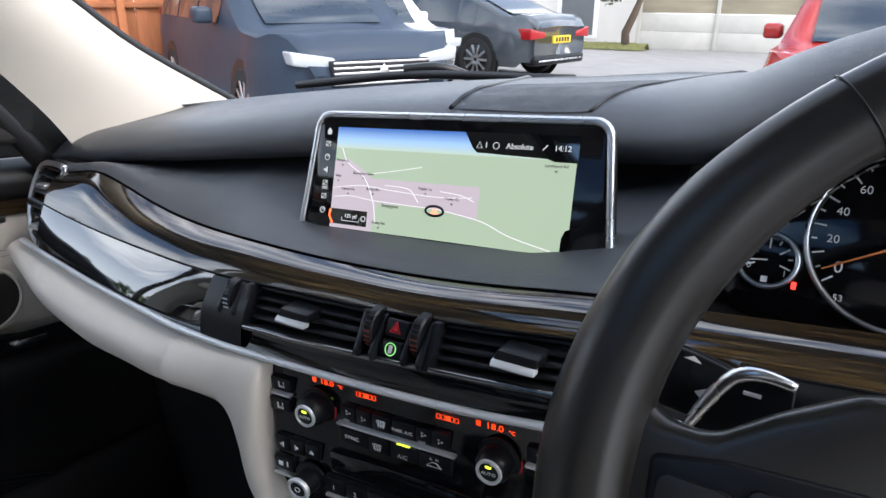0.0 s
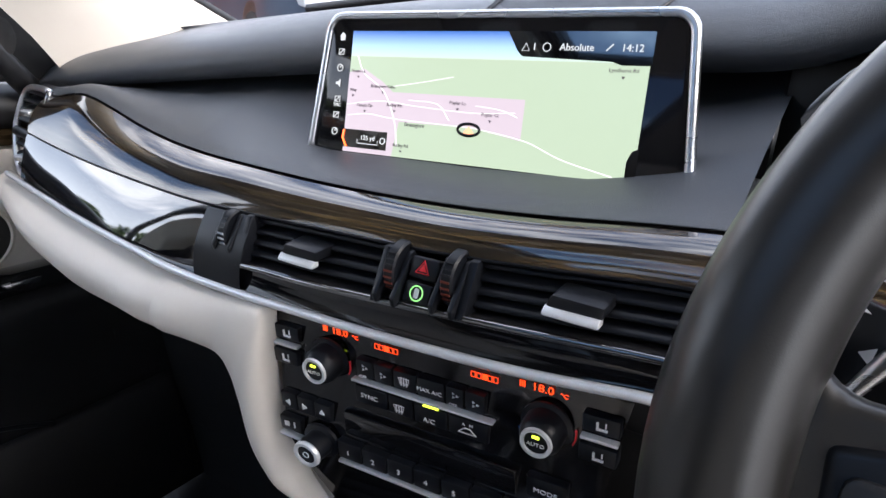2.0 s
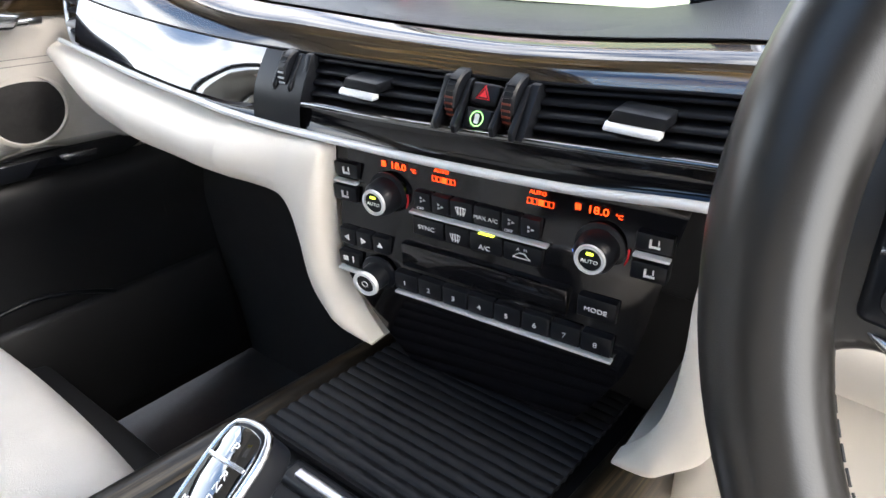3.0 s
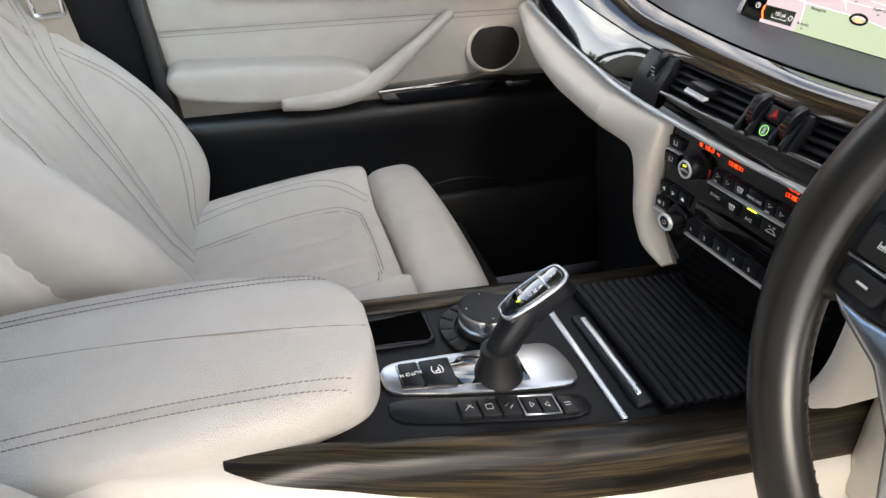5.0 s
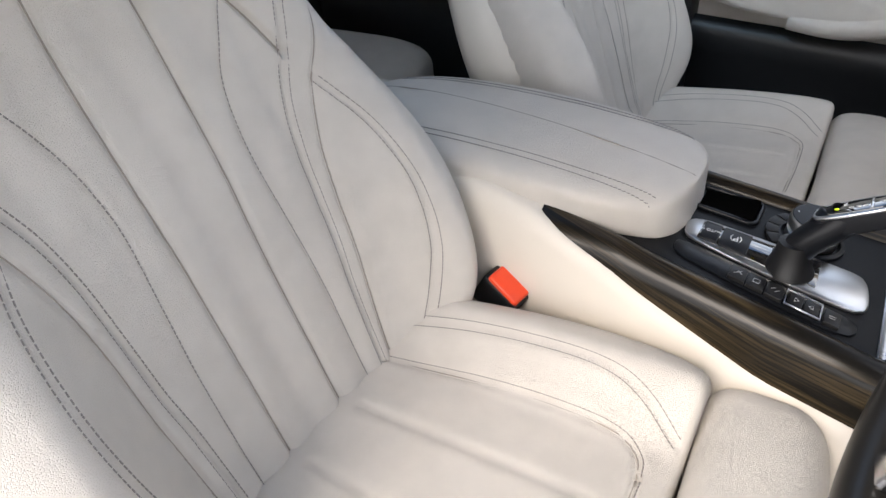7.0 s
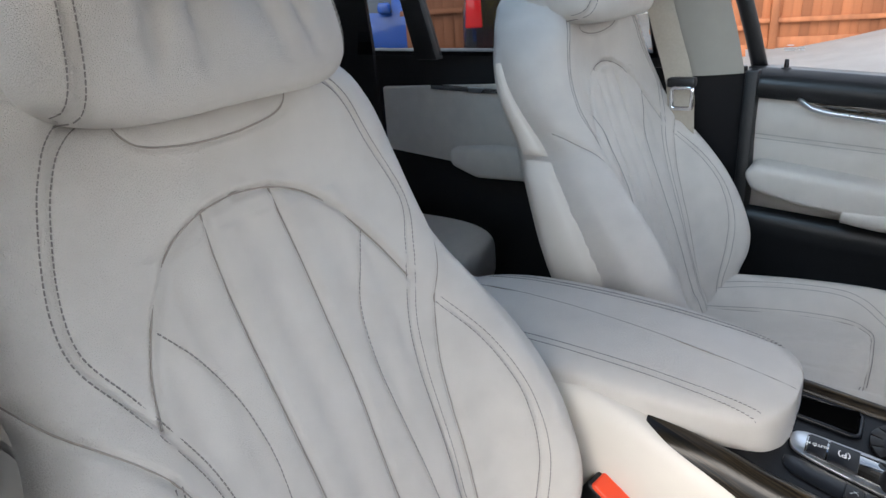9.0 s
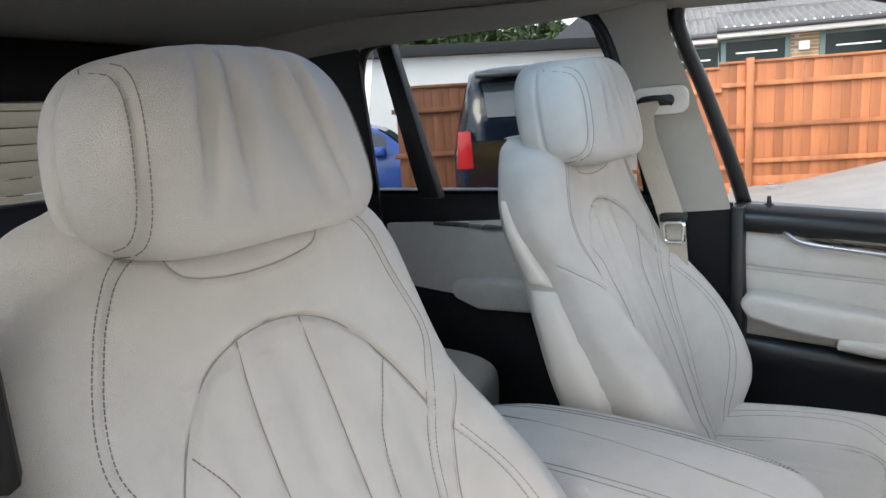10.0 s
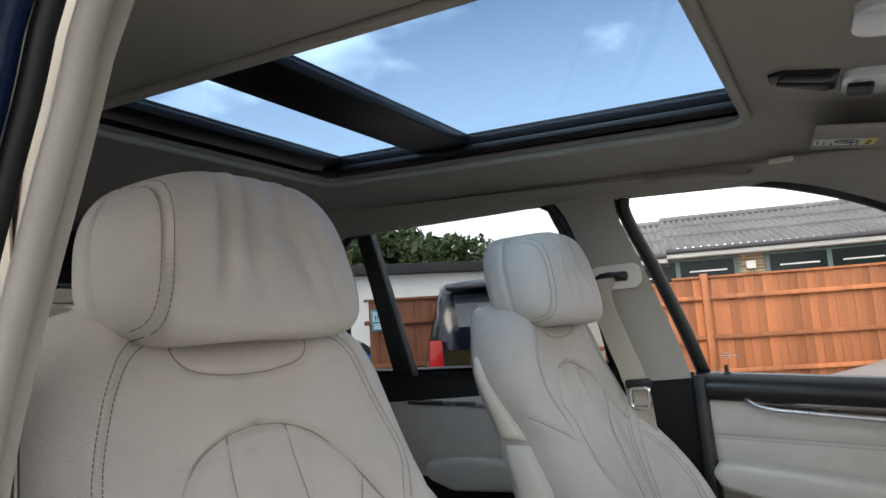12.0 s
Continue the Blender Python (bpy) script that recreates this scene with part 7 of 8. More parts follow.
# shift paddle behind the spoke
PP = [Vector((0.228, 0.331, 1.124)), Vector((0.236, 0.330, 1.143)), Vector((0.244, 0.329, 1.158)), Vector((0.250, 0.328, 1.163)), Vector((0.258, 0.328, 1.164)), Vector((0.268, 0.329, 1.162))]
part("paddle_edge", tube(spline(PP, 26), [0.0022 + 0.0012 * math.sin(math.pi * k / 25) for k in range(26)], 10), SILVER, sw, "satin silver paddle edge").matrix_basis = WMAT.inverted()
part("paddle", prism([(0.229, 1.122), (0.237, 1.142), (0.246, 1.160), (0.268, 1.160), (0.270, 1.120)], 0.330, 0.338, "y", 0.002), SATIN, sw, "dark shift paddle").matrix_basis = WMAT.inverted()
part("paddle_mark", box(0.2495, 0.2565, 0.3285, 0.3302, 1.1528, 1.1540, 0), WHITE, sw, "white minus mark").matrix_basis = WMAT.inverted()

# column stalk
st = thing("column_stalk", "black indicator stalk with white printed symbols", "stalk")
SMX = Matrix.Translation((0.226, 0.343, 1.143)) @ pose(0, 0, 0, -18, 8, 0) @ Matrix.Diagonal((0.45, 0.45, 0.45, 1))
part("lever", prism([(tuple(p)) for p in spline([(-0.060, 0.028), (-0.052, -0.026), (0.02, -0.030), (0.07, -0.020), (0.085, 0.0), (0.06, 0.022), (0.0, 0.032), (-0.060, 0.028)], 40)[:-1]], -0.012, 0.012, "y", 0.006, 3), SATIN, st).matrix_basis = SMX
for t, x, z, s in (("BC", -0.034, 0.012, 0.013), ("A", -0.030, -0.014, 0.010), ("R", 0.030, 0.004, 0.011), ("L", 0.024, -0.016, 0.011)):
    words(t, s, SMX @ facing(x, -0.0126, z), WHITE, st)
for poly in ([(-0.052, 0.008), (-0.052, 0.016), (-0.046, 0.012)], [(-0.054, -0.018), (-0.054, -0.010), (-0.048, -0.014)], [(0.008, -0.004), (0.018, 0.003), (0.018, -0.011)], [(0.052, -0.008), (0.040, -0.001), (0.040, -0.015)], [(-0.012, 0.024), (0.006, 0.024), (-0.003, 0.029)]):
    part("symbol", prism(poly, -0.0128, -0.0118, "y"), WHITE, st, "white printed arrow").matrix_basis = SMX
for k in range(4):
    part("symbol", box(-0.044, -0.037, -0.0128, -0.0118, -0.0195 + 0.0034 * k, -0.0182 + 0.0034 * k, 0), WHITE, st, "white beam mark").matrix_basis = SMX

# instrument cluster
ic = thing("instrument_cluster", "black instrument cluster with round white-ringed gauges", "instrument cluster")
IM = Matrix.Translation((0.322, 0.535, 1.168)) @ pose(0, 0, 0, -24, -3, 0)
ic.matrix_world = IM
part("face", prism(rounded(-0.118, 0.17, -0.062, 0.060, 0.03), 0.0, 0.01, "y", 0.003), PANEL, ic, "black dial plate")
WARM = mat("needle_orange", (0.85, 0.25, 0.08), 0.4)


def gauge(x, z, r, name, ticks, a0, a1):
    part(name, tube([(x + r * math.cos(a), -0.004, z + r * math.sin(a)) for a in np.linspace(0, 2 * math.pi, 64, endpoint=False)], 0.0018, 8, True), SILVER, ic, "bright gauge ring")
    for k in range(ticks):
        a = radians(a0 + (a1 - a0) * k / (ticks - 1))
        big = k % 2 == 0
        p = Vector((x + (r - (0.010 if big else 0.006)) * math.cos(a), -0.0015, z + (r - (0.010 if big else 0.006)) * math.sin(a)))
        q = Vector((x + (r - 0.003) * math.cos(a), -0.0015, z + (r - 0.003) * math.sin(a)))
        part("tick", rod(p, q, 0.0006, n=6), WHITE, ic, "white tick")


gauge(-0.012, 0.0, 0.056, "speedometer_ring", 25, 215, -35)
for k, t in enumerate(("0", "20", "40", "60", "80", "100", "120", "140", "160")):
    a = radians(210 - 26 * k)
    words(t, 0.011 if t == "0" else 0.0075, facing(-0.012 + 0.041 * math.cos(a), -0.0015, 0.041 * math.sin(a)), WHITE, ic)
words("mph", 0.006, facing(-0.012, -0.0015, 0.022), GREYPRINT, ic)
part("needle", rod((-0.012, -0.003, 0.0), (-0.012 + 0.050 * math.cos(radians(207)), -0.003, 0.050 * math.sin(radians(207))), 0.0010, 0.0005, 8), WARM, ic, "orange needle")
part("needle_hub", lathe([(0.010, 0), (0.009, 0.004), (0, 0.005)], 24, Matrix.Translation((-0.012, 0, 0)) @ pose(0, 0, 0, 90, 0, 0)), SATIN, ic, "black needle hub")
gauge(-0.088, -0.022, 0.0180, "fuel_ring", 9, 200, -20)
words("0", 0.006, facing(-0.099, -0.0015, -0.027), WHITE, ic)
words("1", 0.006, facing(-0.077, -0.0015, -0.030), WHITE, ic)
part("needle", rod((-0.088, -0.003, -0.022), (-0.099, -0.003, -0.023), 0.0006, n=6), WHITE, ic, "white needle")
part("fuel_mark", box(-0.0905, -0.0865, -0.002, -0.001, -0.037, -0.033, 0), WHITE, ic, "fuel pump mark")
gauge(0.105, 0.0, 0.056, "rev_ring", 17, 215, -35)
part("belt_lamp", box(-0.072, -0.069, -0.002, -0.001, -0.039, -0.034, 0.001), glow("red_telltale", (1, 0.04, 0.03), 1.0), ic, "red warning lamp")
words("53", 0.006, facing(-0.045, -0.0015, -0.040), WHITE, ic)
hood = []
for t in np.linspace(0, 1, 30):
    a = math.pi * (0.90 - 0.82 * t)
    x, z = 0.365 + 0.185 * math.cos(a), 1.135 + 0.112 * math.sin(a) ** 0.8 if math.sin(a) > 0 else 1.135
    hood.append([(x, 0.60, z - 0.006), (x, 0.52, z + 0.004), (x, 0.478, z + 0.010), (x * 1.0 + 0.002 * math.cos(a), 0.470, z + 0.005), (x, 0.478, z - 0.004), (x, 0.56, z - 0.012)])
solo("cluster_back", box(0.165, 0.62, 0.575, 0.60, 1.02, 1.205, 0.01), BLACKPLASTIC, "black panel behind the instruments", "trim panel", kind="structure")
hd = thing("cluster_hood", "black leather hood over the instruments", "instrument hood")
part("hood", sheet(hood)[:2], BLACKLEATHER, hd)
low = sheet([[(x, y, z) for y, z in spline([(0.52, 1.108), (0.47, 1.098), (0.44, 1.08), (0.43, 1.05), (0.43, 0.95)], 12)] for x in np.linspace(0.19, 0.60, 14)])[:2]
part("lower_cowl", low, BLACKPLASTIC, hd, "black lower cowl")
part("knee_panel", box(0.16, 0.62, 0.44, 0.50, 0.72, 0.95, 0.03, 4), CREAM, hd, "cream knee panel")
part("column_cover", box(0.31, 0.44, 0.33, 0.50, 0.985, 1.075, 0.025, 3), BLACKPLASTIC, hd, "black column cover")


settle(FRONT, at_front)

# ---- outside: car park, fences, buildings, cars, trees ----
ASPHALT = mat("asphalt", (0.27, 0.26, 0.25), 0.9, vary=0.18, vscale=2.2, bump=0.6, bscale=90, bdist=0.01)


def ground_z(x, y):
    """The car park falls gently across the car; far off it is level."""
    f = FRONT.inverted() @ Vector((x, y, 0)), REAR.inverted() @ Vector((x, y, 0))
    w = min(1, max(0, (y + 1.5) / 3.0))
    fade = max(0, min(1, (140 - math.hypot(x, y)) / 90))
    return -(f[0].z * w + f[1].z * (1 - w)) * fade


GRID = sorted({*(round(v, 2) for v in np.linspace(-40, 40, 61)), *(s_ * d for s_ in (-1, 1) for d in (50, 65, 80, 95, 110, 125, 140, 200, 400, 900))})
solo("ground", sheet([[(x, y, ground_z(x, y)) for x in GRID] for y in GRID])[:2], ASPHALT, "grey asphalt car park", "ground", kind="structure")
TIMBER = mat("orange_fence_wood", (0.40, 0.145, 0.06), 0.75, vary=0.42, vscale=7, bump=0.4, bscale=60, stretch=(1, 1, 0.12), bdist=0.004)
_tn, _tl = TIMBER.node_tree.nodes, TIMBER.node_tree.links
_oi = _tn.new("ShaderNodeObjectInfo")
_mr = _tn.new("ShaderNodeMapRange")
_mr.inputs[3].default_value, _mr.inputs[4].default_value = 0.7, 1.25
_hs = _tn.new("ShaderNodeHueSaturation")
_src = _tn["Principled BSDF"].inputs["Base Color"].links[0].from_socket
_tl.new(_oi.outputs["Random"], _mr.inputs[0])
_tl.new(_mr.outputs[0], _hs.inputs["Value"])
_tl.new(_src, _hs.inputs["Color"])
_tl.new(_hs.outputs[0], _tn["Principled BSDF"].inputs["Base Color"])
DARKTIMBER = mat("brown_fence_wood", (0.17, 0.065, 0.03), 0.75, vary=0.3, vscale=7, bump=0.4, bscale=60, stretch=(1, 1, 0.12), bdist=0.004)
PALETIMBER = mat("pale_cladding", (0.36, 0.31, 0.22), 0.8, vary=0.25, vscale=6, bump=0.3, bscale=50, stretch=(0.15, 1, 1), bdist=0.004)


def board_fence(a, b, h, post_at, material, label, post_step=2.9, bw=0.125, rails=(0.22, 0.50, 0.83)):
    """A close-boarded fence from a to b, seen from its rail side."""
    a, b = Vector((*a, 0)), Vector((*b, 0))
    d = (b - a).normalized()
    n = Vector((d.y, -d.x, 0))
    ang = math.degrees(math.atan2(d.y, d.x))
    L = (b - a).length
    m = Matrix.Translation(a) @ pose(0, 0, 0, 0, 0, ang)
    f = thing("fence", label, "fence")
    board = mesh_of(box(-bw * 0.53, bw * 0.53, -0.012, 0.006, 0.16, h, 0.002))
    board.materials.append(material)
    for k in range(int(L / bw)):
        ob = new("board", board)
        ob.parent = f
        ob.matrix_basis = m @ pose(bw * (k + 0.5), 0.012 * (k % 2), random.uniform(-0.012, 0.012), 0, random.uniform(-0.4, 0.4), 0)
    k = post_at
    while k < L:
        part("post", box(k - 0.05, k + 0.05, 0.026, 0.116, 0, h + 0.06, 0.006, m=m), material, f)
        k += post_step
    for z in rails:
        part("rail", box(0, L, 0.022, 0.075, z * h - 0.032, z * h + 0.032, 0.006, m=m), material, f)
    part("gravel_board", box(0, L, 0.012, 0.034, 0.0, 0.17, 0.004, m=m), material, f)
    part("capping", box(0, L, -0.03, 0.05, h - 0.01, h + 0.025, 0.004, m=m), material, f)
    return f


at_rear = begun()
board_fence((-12.6, 7.2), (-9.35, -2.75), 1.84, 1.657, TIMBER, "orange-stained close-boarded timber fence with rails", 3.6)
board_fence((-7.9, -3.6), (-6.72, -5.30), 1.82, 2.30, DARKTIMBER, "brown timber fence with a blue sign", 2.0)
fs = thing("sign", "small blue and green sign on the timber fence", "sign")
sm = Matrix.Translation((-6.70, -5.06, 1.54)) @ pose(0, 0, 0, 90, 0, 124.8) @ Matrix.Diagonal((0.75, 0.76, 1, 1))
part("board", box(-0.12, 0.12, -0.19, 0.19, 0, 0.012, 0.004, m=sm), mat("sign_teal", (0.03, 0.22, 0.30), 0.4), fs)
part("panel", box(-0.09, 0.09, -0.02, 0.15, 0.012, 0.016, 0, m=sm), mat("sign_pale", (0.35, 0.55, 0.62), 0.4), fs, "pale pictogram panel")
for x in (-0.04, 0.0, 0.04):
    part("pictogram", box(x - 0.012, x + 0.012, 0.0, 0.10, 0.016, 0.019, 0, m=sm), mat("sign_ink", (0.02, 0.10, 0.16), 0.4), fs, "dark pictogram")
for z in (-0.08, -0.12, -0.15):
    part("text_bar", box(-0.08, 0.08, z, z + 0.016, 0.012, 0.016, 0, m=sm), WHITE, fs, "unreadable line of text")

# pale boarded wall behind the car
bw_ = thing("boarded_wall", "pale horizontal timber boarding behind the car", "boarded wall")
plank = mesh_of(box(-4.5, 4.5, -0.02, 0.02, 0.0, 0.148, 0.008))
plank.materials.append(PALETIMBER)
for k in range(13):
    ob = new("plank", plank)
    ob.parent = bw_
    ob.matrix_basis = pose(-2.5, -6.6 + 0.004 * (k % 2), 0.155 * k, 4, 0, 0)

# long low building behind the orange fence
BRICK = mat("yellow_brick", (0.36, 0.24, 0.12), 0.85, vary=0.2, vscale=20)
_bn, _bl = BRICK.node_tree.nodes, BRICK.node_tree.links
_bt = _bn.new("ShaderNodeTexBrick")
_bt.inputs["Scale"].default_value = 1.0
_bt.inputs["Brick Width"].default_value, _bt.inputs["Row Height"].default_value, _bt.inputs["Mortar Size"].default_value = 0.225, 0.075, 0.010
_bt.inputs["Color1"].default_value, _bt.inputs["Color2"].default_value, _bt.inputs["Mortar"].default_value = (0.40, 0.27, 0.13, 1), (0.26, 0.15, 0.08, 1), (0.42, 0.38, 0.32, 1)
_bc, _bm = _bn.new("ShaderNodeTexCoord"), _bn.new("ShaderNodeMapping")
_bm.inputs["Rotation"].default_value = (radians(90), 0, 0)
_bl.new(_bc.outputs["Object"], _bm.inputs[0])
_bl.new(_bm.outputs[0], _bt.inputs["Vector"])
_bl.new(_bt.outputs[0], _bn["Principled BSDF"].inputs["Base Color"])
ROOFSHEET = mat("weathered_roof_sheet", (0.17, 0.17, 0.17), 0.85, vary=0.35, vscale=9, bump=0.3, bscale=40, bdist=0.01)
WHITEPAINT = mat("white_paint", (0.78, 0.78, 0.76), 0.6, vary=0.05, vscale=2)
WINDOW = mat("dark_window_glass", (0.012, 0.020, 0.020), 0.15, vary=0.2, vscale=2, spec=0.15)
bd = thing("low_building", "long low brick building with corrugated grey roof", "building")
BMX = Matrix.Translation((-14.6, -3.4, 0)) @ pose(0, 0, 0, 0, 0, -77)
part("wall", box(-16, 0.3, -6.0, -0.02, 0, 2.80, 0.0, m=BMX), BRICK, bd)
rf = [[(x, -0.42 + 4.6 * t, 2.76 + 1.30 * t + 0.040 * math.sin(x * 2 * math.pi / 0.165)) for t in (0, 0.33, 0.66, 1.0)] for x in np.arange(-17, 0.7, 0.0206)]
v, f_ = sheet(rf)[:2]
part("roof", ([BMX @ Vector((p[0], -p[1], p[2])) for p in v], f_), ROOFSHEET, bd, "corrugated grey roof sheets")
for j in (0.33, 0.66):
    part("roof_lap", box(-17, 0.7, -(-0.42 + 4.6 * j) - 0.02, -(-0.42 + 4.6 * j) + 0.02, 2.80 + 1.30 * j, 2.835 + 1.30 * j, 0, m=BMX), ROOFSHEET, bd, "roof sheet lap")
part("ridge", rod(BMX @ Vector((-17, -4.18, 4.10)), BMX @ Vector((0.7, -4.18, 4.10)), 0.09), ROOFSHEET, bd, "ridge capping")
part("fascia", box(-17, 0.7, 0.36, 0.40, 2.60, 2.76, 0.004, m=BMX), WHITEPAINT, bd, "white fascia board")
part("soffit", box(-17, 0.7, -0.02, 0.38, 2.58, 2.61, 0.0, m=BMX), WHITEPAINT, bd, "white soffit")
part("gutter", rod(BMX @ Vector((-17, 0.45, 2.72)), BMX @ Vector((0.7, 0.45, 2.72)), 0.055), mat("grey_gutter", (0.05, 0.05, 0.055), 0.5), bd, "dark gutter")
for x0, n in ((-2.35, 2), (-6.75, 3), (-11.9, 3)):
    w = part("window", box(x0 - 0.05, x0 + 1.25 * n + 0.05, -0.02, 0.03, 1.95, 2.55, 0.004, m=BMX), mat("window_frame", (0.10, 0.16, 0.16), 0.5), bd, "dark framed window band")
    for k in range(n):
        part("pane", box(x0 + 1.25 * k + 0.05, x0 + 1.25 * k + 1.2, 0.03, 0.036, 2.0, 2.5, 0, m=BMX), WINDOW, w, "dark window pane")
        part("tube_light", box(x0 + 1.25 * k + 0.2, x0 + 1.25 * k + 1.0, 0.0365, 0.040, 2.24, 2.27, 0, m=BMX), WHITEPAINT, w, "pale bar across the pane")
part("wall_lamp", box(-2.75, -2.55, 0.0, 0.10, 2.22, 2.40, 0.02, m=BMX), WHITEPAINT, bd, "white wall lamp")

# white flat-roofed building to the rear
wb = thing("white_building", "white rendered building with a dark flat roof edge", "building")
WM = Matrix.Translation((-13.0, -11.5, 0)) @ pose(0, 0, 0, 0, 0, -49)
part("wall", box(-8.5, 9, -8, 0, 0, 3.02, 0.0, m=WM), mat("white_render", (0.72, 0.73, 0.73), 0.8, vary=0.04, vscale=1), wb)
part("roof_edge", box(-8.8, 9.3, -8.2, 0.3, 3.02, 3.30, 0.02, m=WM), mat("dark_felt", (0.03, 0.032, 0.035), 0.9, vary=0.2), wb, "dark roof edge")
part("door", box(-4.2, -1.8, 0, 0.06, 0, 2.1, 0.01, m=WM), WINDOW, wb, "dark glazed opening")
part("door_head", box(-4.4, -1.6, 0, 0.09, 2.1, 2.2, 0.01, m=WM), mat("door_head_dark", (0.04, 0.04, 0.045), 0.6), wb, "dark door head")
part("camera", rod(WM @ Vector((0.9, 0.25, 2.75)), WM @ Vector((1.15, 0.5, 2.68)), 0.07), mat("cctv_grey", (0.15, 0.15, 0.16), 0.5), wb, "small wall camera")
part("camera_arm", rod(WM @ Vector((0.95, 0.0, 2.65)), WM @ Vector((1.0, 0.32, 2.72)), 0.025), SATIN, wb, "camera arm")

gb = thing("dark_roofed_building", "building with dark tiled roof beyond the white wall", "building")
GM = Matrix.Translation((-20.6, -6.3, 0)) @ pose(0, 0, 0, 0, 0, -73)
part("wall", box(-2.6, 2.0, -2, 2, 0, 3.1, 0, m=GM), mat("pale_render_wall", (0.6, 0.58, 0.54), 0.85, vary=0.06), gb)
part("roof", ([GM @ Vector(p) for p in ((-2.9, 2.3, 3.0), (2.3, 2.3, 3.0), (2.3, -2.3, 3.0), (-2.9, -2.3, 3.0), (-2.6, 0, 4.35), (1.0, 0, 4.35))], [(0, 1, 5, 4), (1, 2, 5), (2, 3, 4, 5), (3, 0, 4), (3, 2, 1, 0)]), mat("dark_tiles", (0.06, 0.06, 0.065), 0.85, vary=0.3, vscale=8, bump=0.5, bscale=14, bdist=0.03), gb, "dark tiled roof", False)

# trees
LEAF = mat("tree_leaves", (0.045, 0.075, 0.022), 0.6, vary=0.45, vscale=1.2)
BARK = mat("bark", (0.09, 0.065, 0.045), 0.9, vary=0.3, vscale=10, bump=0.8, bscale=40, bdist=0.02)


def tree(x, y, h, r, seed, dense=1500, label="dark green leafy tree behind the buildings"):
    rng = np.random.default_rng(seed)
    t = thing("tree", label, "tree", "trees")
    P = [Vector((x + rng.normal(0, 0.06) * k, y + rng.normal(0, 0.06) * k, h * 0.75 * k / 6)) for k in range(7)]
    part("trunk", tube(P, [0.035 * h * (1 - 0.12 * k) for k in range(7)], 8), BARK, t)
    V, F = [], []
    clumps = [(rng.uniform(-1, 1), rng.uniform(-1, 1), rng.uniform(0.35, 1.0), rng.uniform(0.25, 0.5)) for _ in range(26)]
    for k in range(8):
        c = clumps[k]
        q = Vector((x + c[0] * r * 0.7, y + c[1] * r * 0.7, h * c[2] * 0.9))
        part("limb", tube([P[3 + k % 3], (P[3 + k % 3] + q) / 2 + Vector((0, 0, 0.15)), q], [0.015 * h, 0.009 * h, 0.003 * h], 6), BARK, t)
    for _ in range(dense):
        c = clumps[rng.integers(len(clumps))]
        wz = 1 - abs(c[2] - 0.6) * 1.0
        o = rng.normal(0, 1, 3)
        o /= max(0.3, np.linalg.norm(o))
        o *= c[3] * r * rng.uniform(0.5, 1.05)
        p = Vector((x + c[0] * r * wz + o[0], y + c[1] * r * wz + o[1], h * c[2] * 0.88 + o[2] * 0.8))
        a, b = Vector(rng.normal(0, 1, 3)).normalized(), Vector(rng.normal(0, 1, 3)).normalized()
        s = r * rng.uniform(0.05, 0.13)
        i = len(V)
        V += [p - a * s, p + b * s * 0.6, p + a * s, p - b * s * 0.6]
        F.append((i, i + 1, i + 2, i + 3))
    part("crown", (V, F), LEAF, t, "uneven leafy crown", False)
    return t


for i, (az, dist, h, r) in enumerate(((131, 40, 9.5, 3.6), (128, 44, 10.5, 4.0), (125.5, 40, 8.4, 3.2), (123, 46, 9.6, 3.6), (120.5, 42, 7.6, 3.0), (118, 46, 8.6, 3.4), (115.5, 43, 7.4, 3.0), (113, 47, 8.0, 3.2), (134, 38, 9.5, 3.6), (137, 40, 10, 3.6))):
    tree(0.9 - dist * math.sin(radians(az)), dist * math.cos(radians(az)), h, r, 10 + i, 3000)
for i, (az, dist, h, r) in enumerate(((146, 13, 3.8, 1.8), (150, 12, 3.6, 1.7), (154, 12.5, 4.0, 1.9), (160, 13, 4.2, 2.0), (168, 13, 4.0, 2.0))):
    tree(0.9 - dist * math.sin(radians(az)), dist * math.cos(radians(az)), h, r, 40 + i, 1400, "green bushy tree behind the boarded wall")
tree(0.9 - 27 * math.sin(radians(84.0)), 27 * math.cos(radians(84.0)), 5.2, 1.6, 71, 1500, "bright green tree beyond the low building")

settle(REAR, at_rear)

# wall and house ahead of the car
at_front = begun()
fw = thing("concrete_wall", "pale concrete block wall with timber fence above", "wall")
CONC = mat("pale_concrete", (0.52, 0.50, 0.45), 0.85, vary=0.12, vscale=3, bump=0.3, bscale=40, bdist=0.004)
FM = Matrix.Translation((-5.3, 19.1, 0)) @ pose(0, 0, 0, 0, 0, 8)
for k in range(5):
    part("panel", box(2.0 * k, 2.0 * k + 1.9, 0, 0.12, 0.0, 0.45, 0.01, m=FM), CONC, fw)
    part("panel", box(2.0 * k, 2.0 * k + 1.9, 0, 0.12, 0.46, 0.92, 0.01, m=FM), CONC, fw)
    part("post", box(2.0 * k - 0.10, 2.0 * k, -0.03, 0.15, 0, 2.3, 0.01, m=FM), CONC, fw)
    part("timber_panel", box(2.0 * k, 2.0 * k + 1.9, 0.02, 0.08, 0.93, 2.2, 0.01, m=FM), PALETIMBER, fw)
hs = thing("pale_house", "pale building with a grey door ahead", "building")
HM = Matrix.Translation((-9.5, 20.5, 0)) @ pose(0, 0, 0, 0, 0, 14)
part("wall", box(-8, 4.0, 0, 3, 0, 4, 0, m=HM), mat("pale_render", (0.60, 0.58, 0.54), 0.85, vary=0.06, vscale=2), hs)
